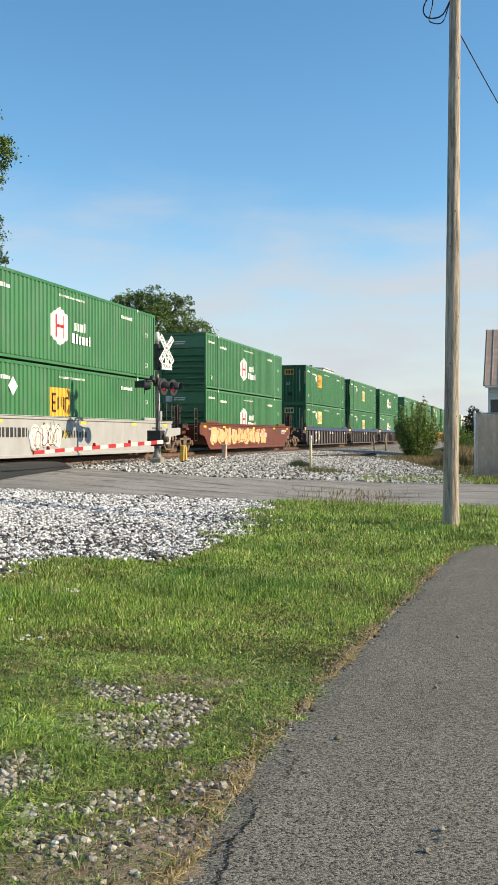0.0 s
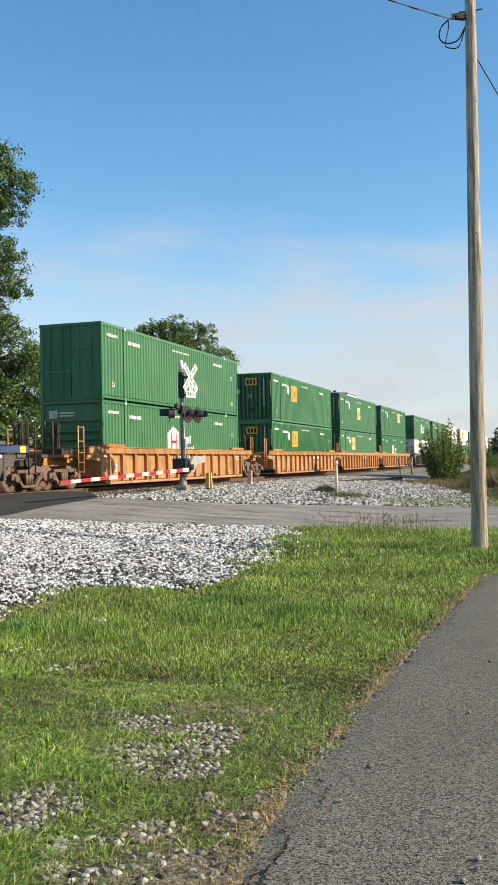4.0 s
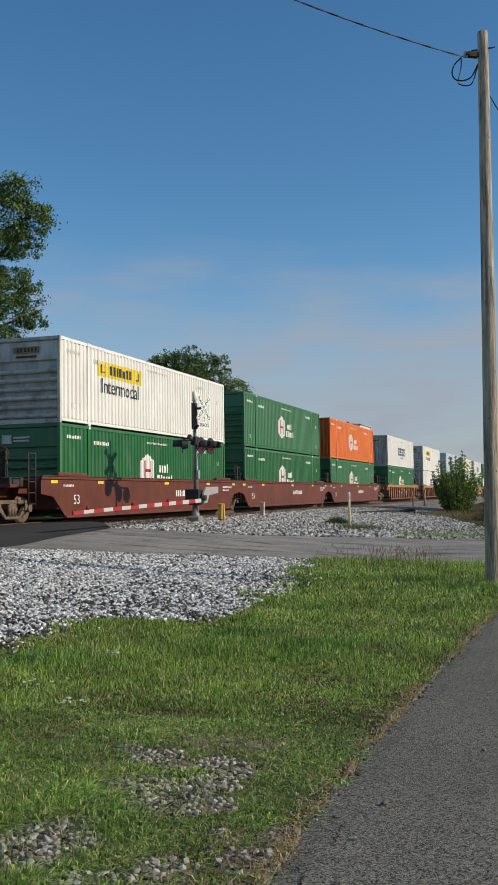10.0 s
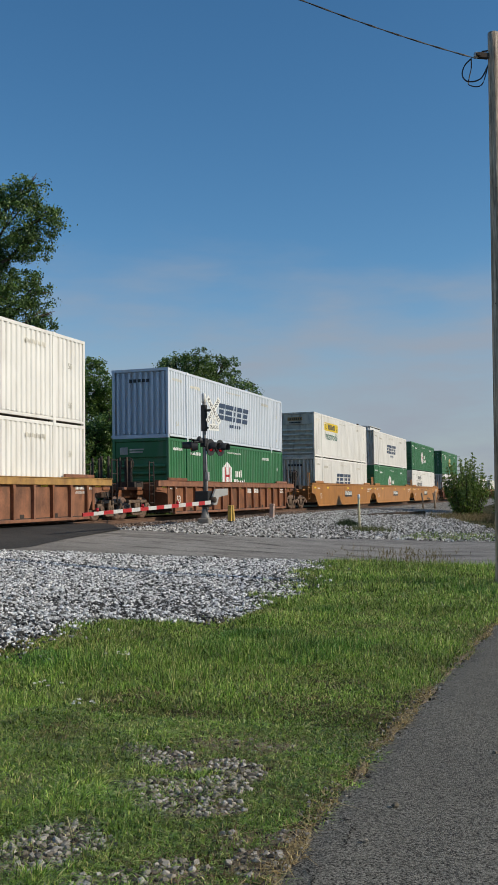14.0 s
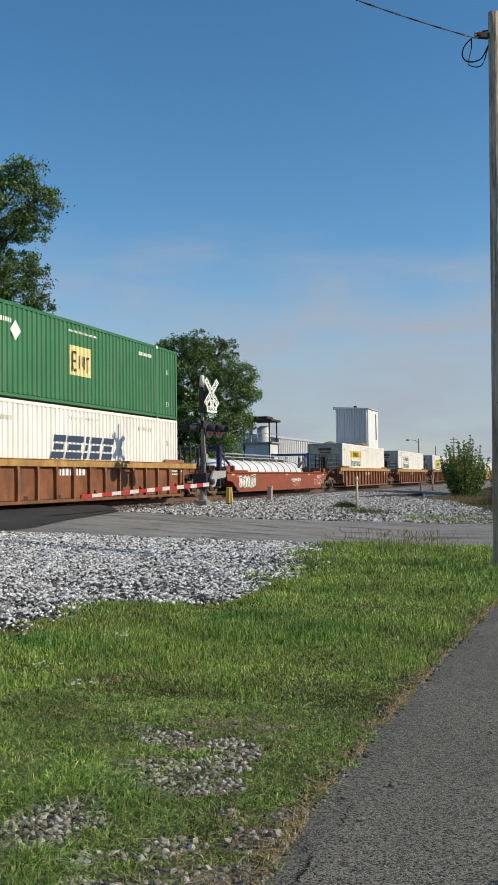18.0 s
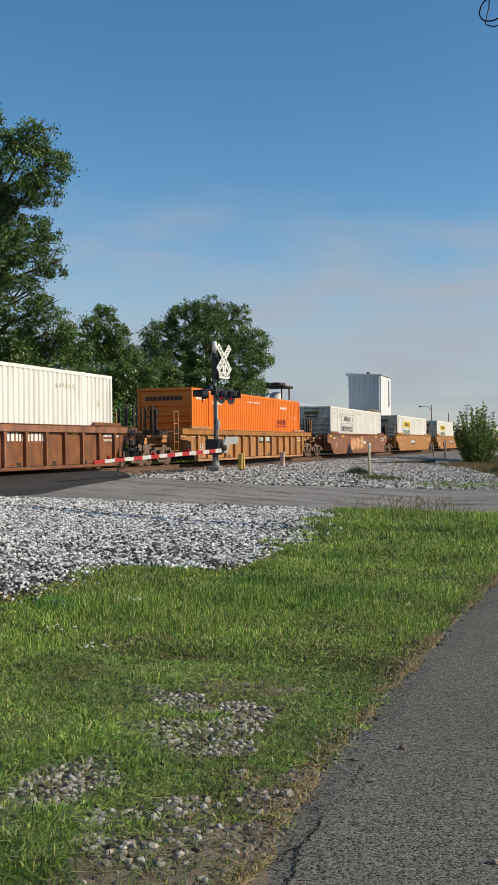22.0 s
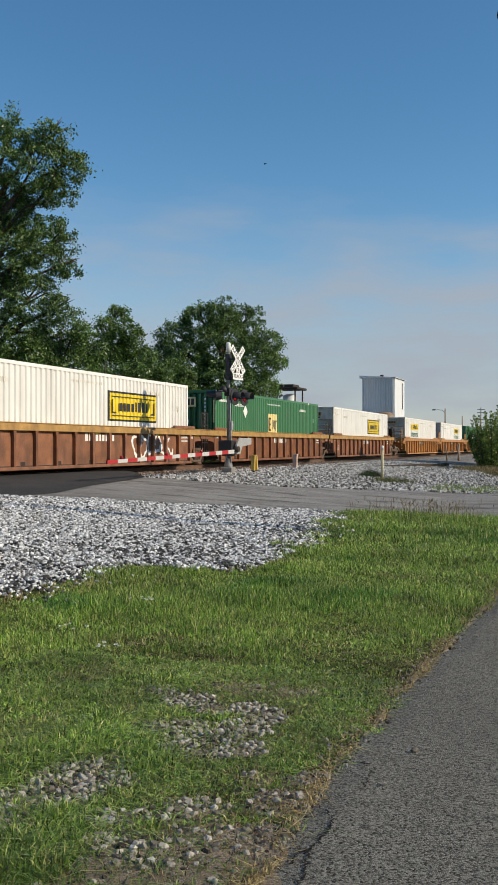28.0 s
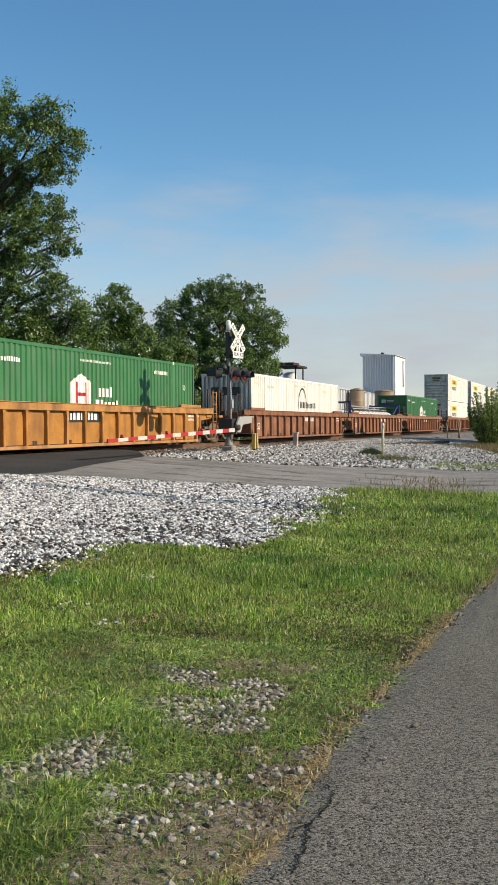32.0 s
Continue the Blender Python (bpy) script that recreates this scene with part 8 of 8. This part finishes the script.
seen = (y > rf + 0.1 + 0.3 * hnoise(x, y, 1.2)) & (y < yf + 2.0 * hnoise(x, y, 0.6)) & (rng.uniform(0, 1, n) < np.clip(1.5 - 0.09 * x, 0.3, 1))
stones(x[seen], y[seen], 0.038, rng, "gravel_stones", "loose dusty crushed stones beside the track", material="bedstone", heap=0.03)
n = 5200
x, y = rng.uniform(0.3, 2.2, n), rng.uniform(-19.0, 14, n)
stones(x, y, 0.045, rng, "ballast_stones", "rust-stained ballast stones beside the rail", 0.012, "ruststone")
n = 56000
x, y = rng.uniform(13.2, 15.0, n), rng.uniform(-44.4, -40.6, n)
b = np.array([bare(p, q, True) for p, q in zip(x, y)])
rocky = (rng.uniform(0, 1, n) < b ** 1.5 * np.clip(0.72 + 0.8 * hnoise(x, y, 5.0) + 0.6 * hnoise(x, y, 11.0), 0.05, 1.0)) & (x < np.interp(y, [-46, -43.3, -38], [14.55, 14.93, 15.0]))
x, y, b = x[rocky], y[rocky], b[rocky]
r = np.minimum(rng.gamma(3.0, 0.0030, len(x)) * (0.75 + 0.4 * b) + 0.0034, 0.0195)
cell, taken, good = 0.05, {}, []
for k in np.argsort(-r):                             # larger stones first, none inside another
    ci, cj = int(x[k] / cell), int(y[k] / cell)
    if all((x[k] - x[m]) ** 2 + (y[k] - y[m]) ** 2 > (0.70 * (r[k] + r[m])) ** 2 for a in (-1, 0, 1) for c in (-1, 0, 1) for m in taken.get((ci + a, cj + c), ())):
        taken.setdefault((ci, cj), []).append(k)
        good.append(k)
LOOSE = np.array(good)
big = LOOSE[:290]                                    # the largest are stones of their own
small = LOOSE[290:]
cobbles(x[small], y[small], r[small], rng, "patch_stones", "small grey stones half sunk in bare soil", "patchstone")
shapes = [cobble_mesh(np.random.default_rng(900 + k)) for k in range(10)]
for k in big:
    part("stone", shapes[k % 10], BARE_SOIL, at=pose(x[k], y[k], height(x[k]) + 0.010 + 0.18 * r[k], rng.uniform(-25, 25), rng.uniform(-25, 25), rng.uniform(0, 360)) @ Matrix.Diagonal((r[k] * 1.15, r[k], r[k] * 0.85, 1)))
yy = rng.uniform(-44.5, -33, 900)
stones(np.interp(yy, [-46, -43.3, -42.3, -38, -33.7], [14.55, 14.93, 14.87, 15.0, 15.2]) + rng.normal(-0.03, 0.07, 900), yy, 0.008, rng, "edge_crumbs", "crumbled stones along the asphalt edge", 0.012, "fieldstone")
for x, y, s in ((15.20, -41.67, 0.019), (15.16, -42.19, 0.016), (15.59, -40.53, 0.015), (15.80, -42.67, 0.016), (15.80, -42.75, 0.014), (15.76, -42.88, 0.016), (15.62, -39.0, 0.014), (15.85, -41.0, 0.010)):
    thing("pebble", "single pale pebble on the asphalt path", "pebble", at=pose(x, y, height(x) + 0.022 + 0.6 * s, 10, -15, 1000 * x) @ Matrix.Diagonal((s, s * 0.9, s * 0.8, 1)), data=shapes[int(1000 * s) % 10])


def crack(points, width):
    rnd = random.Random(12)
    v, f = [], []
    path = []
    for a, b in zip(points, points[1:]):
        for i in range(14):
            path.append((a[0] + (b[0] - a[0]) * i / 14 + rnd.gauss(0, 0.006), a[1] + (b[1] - a[1]) * i / 14 + rnd.gauss(0, 0.006)))
    for x, y in path:
        w = width * rnd.uniform(0.3, 1.3)
        v += [(x - w, y, height(x) + 0.0245), (x + w, y, height(x) + 0.0245)]
    for i in range(len(path) - 1):
        f.append((2 * i, 2 * i + 1, 2 * i + 3, 2 * i + 2))
    tagged(new("crack", mesh(v, f, M["soot"], "crack")), "dark crack in the asphalt path", "crack", kind="structure")


M["soot"] = mat("dark_crack_filling", (0.022, 0.02, 0.018), 0.95, vary=0.2)
crack([(14.93, -42.50), (15.04, -42.64), (15.06, -42.74), (15.05, -42.83), (15.04, -42.96), (15.07, -43.11), (15.10, -43.4)], 0.0055)
crack([(15.08, -42.25), (15.06, -42.10), (15.06, -42.01)], 0.004)
crack([(14.90, -41.95), (14.97, -41.92), (15.03, -41.92)], 0.007)
crack([(15.04, -42.96), (15.00, -43.02), (15.02, -43.12)], 0.006)


# ---- a bird ----
M["feather"] = mat("dark_feathers", (0.03, 0.027, 0.025), 0.7, vary=0.2)
bird = thing("bird", "small dark bird flying across the sky", "bird", at=pose(60.0, 30.0, 24.0))
part("body", tubes(("birdbody",), M["feather"], ([(0, -0.11, 0), (0, -0.07, 0.01), (0, 0.0, 0.0), (0, 0.09, 0.0), (0, 0.15, 0.0)], [0.008, 0.026, 0.036, 0.022, 0.006]), sides=8), bird)
for s in (-1, 1):
    wing = [(0, 0.03, 0.01), (s * 0.10, 0.05, 0.05), (s * 0.21, 0.0, 0.035), (s * 0.10, -0.045, 0.045), (0, -0.04, 0.01)]
    part("wing", mesh(wing + [(x, y, z - 0.006) for x, y, z in wing], [(0, 1, 3, 4), (1, 2, 3), (9, 8, 6, 5), (8, 7, 6), (0, 5, 6, 1), (1, 6, 7, 2), (2, 7, 8, 3), (3, 8, 9, 4)], M["feather"], "wing"), bird)
part("tail", boxes(("birdtail",), M["feather"], (-0.025, 0.025, -0.17, -0.09, -0.003, 0.003), bevel=0.001), bird)


# seconds, place and heading of the bird
FLIGHT = [(0.0, 240.0, 70.0, 34.0, 90), (20.0, 62.0, 30.0, 22.0, 90), (26.5, 8.99, 17.46, 15.36, 85), (27.0, 3.48, 16.23, 16.91, 90), (27.5, -1.52, 14.66, 18.15, 95), (27.7, -3.58, 14.81, 19.2, 88), (27.9, -5.22, 15.15, 19.9, 70),
          (28.1, -6.0, 17.01, 20.13, 40), (28.3, -6.54, 21.01, 16.8, 15), (28.5, -8.31, 25.54, 12.75, 22), (28.8, -11.67, 32.46, 7.98, 30), (30.0, -25.0, 48.0, 5.0, 40), (32.0, -45.0, 72.0, 5.0, 40)]


# ---- what moves ----
def motions():
    for ob in ROLLING:
        x, y, z = ob.location
        walk(ob, [(0.0, pose(x, y, z)), (16.0, pose(x, y - SPEED * 16.0, z)), (32.0, pose(x, y - SPEED * 32.0, z))])
    walk(bird, [(t, pose(x, y, z, 0, 0, turn)) for t, x, y, z, turn in FLIGHT])
    for e in (-1, 1):
        pairs = [w for w, k in WHEELS if k == e]
        walk(pairs[0], [(k / FPS, pose(0, e * 0.89, 0.425, 84.0 * k)) for k in range(32 * FPS + 1)])
        turn = pairs[0].animation_data
        for w in pairs[1:]:
            w.rotation_mode = "QUATERNION"
            w.animation_data_create()
            w.animation_data.action = turn.action
            w.animation_data.action_slot = turn.action_slot


motions()
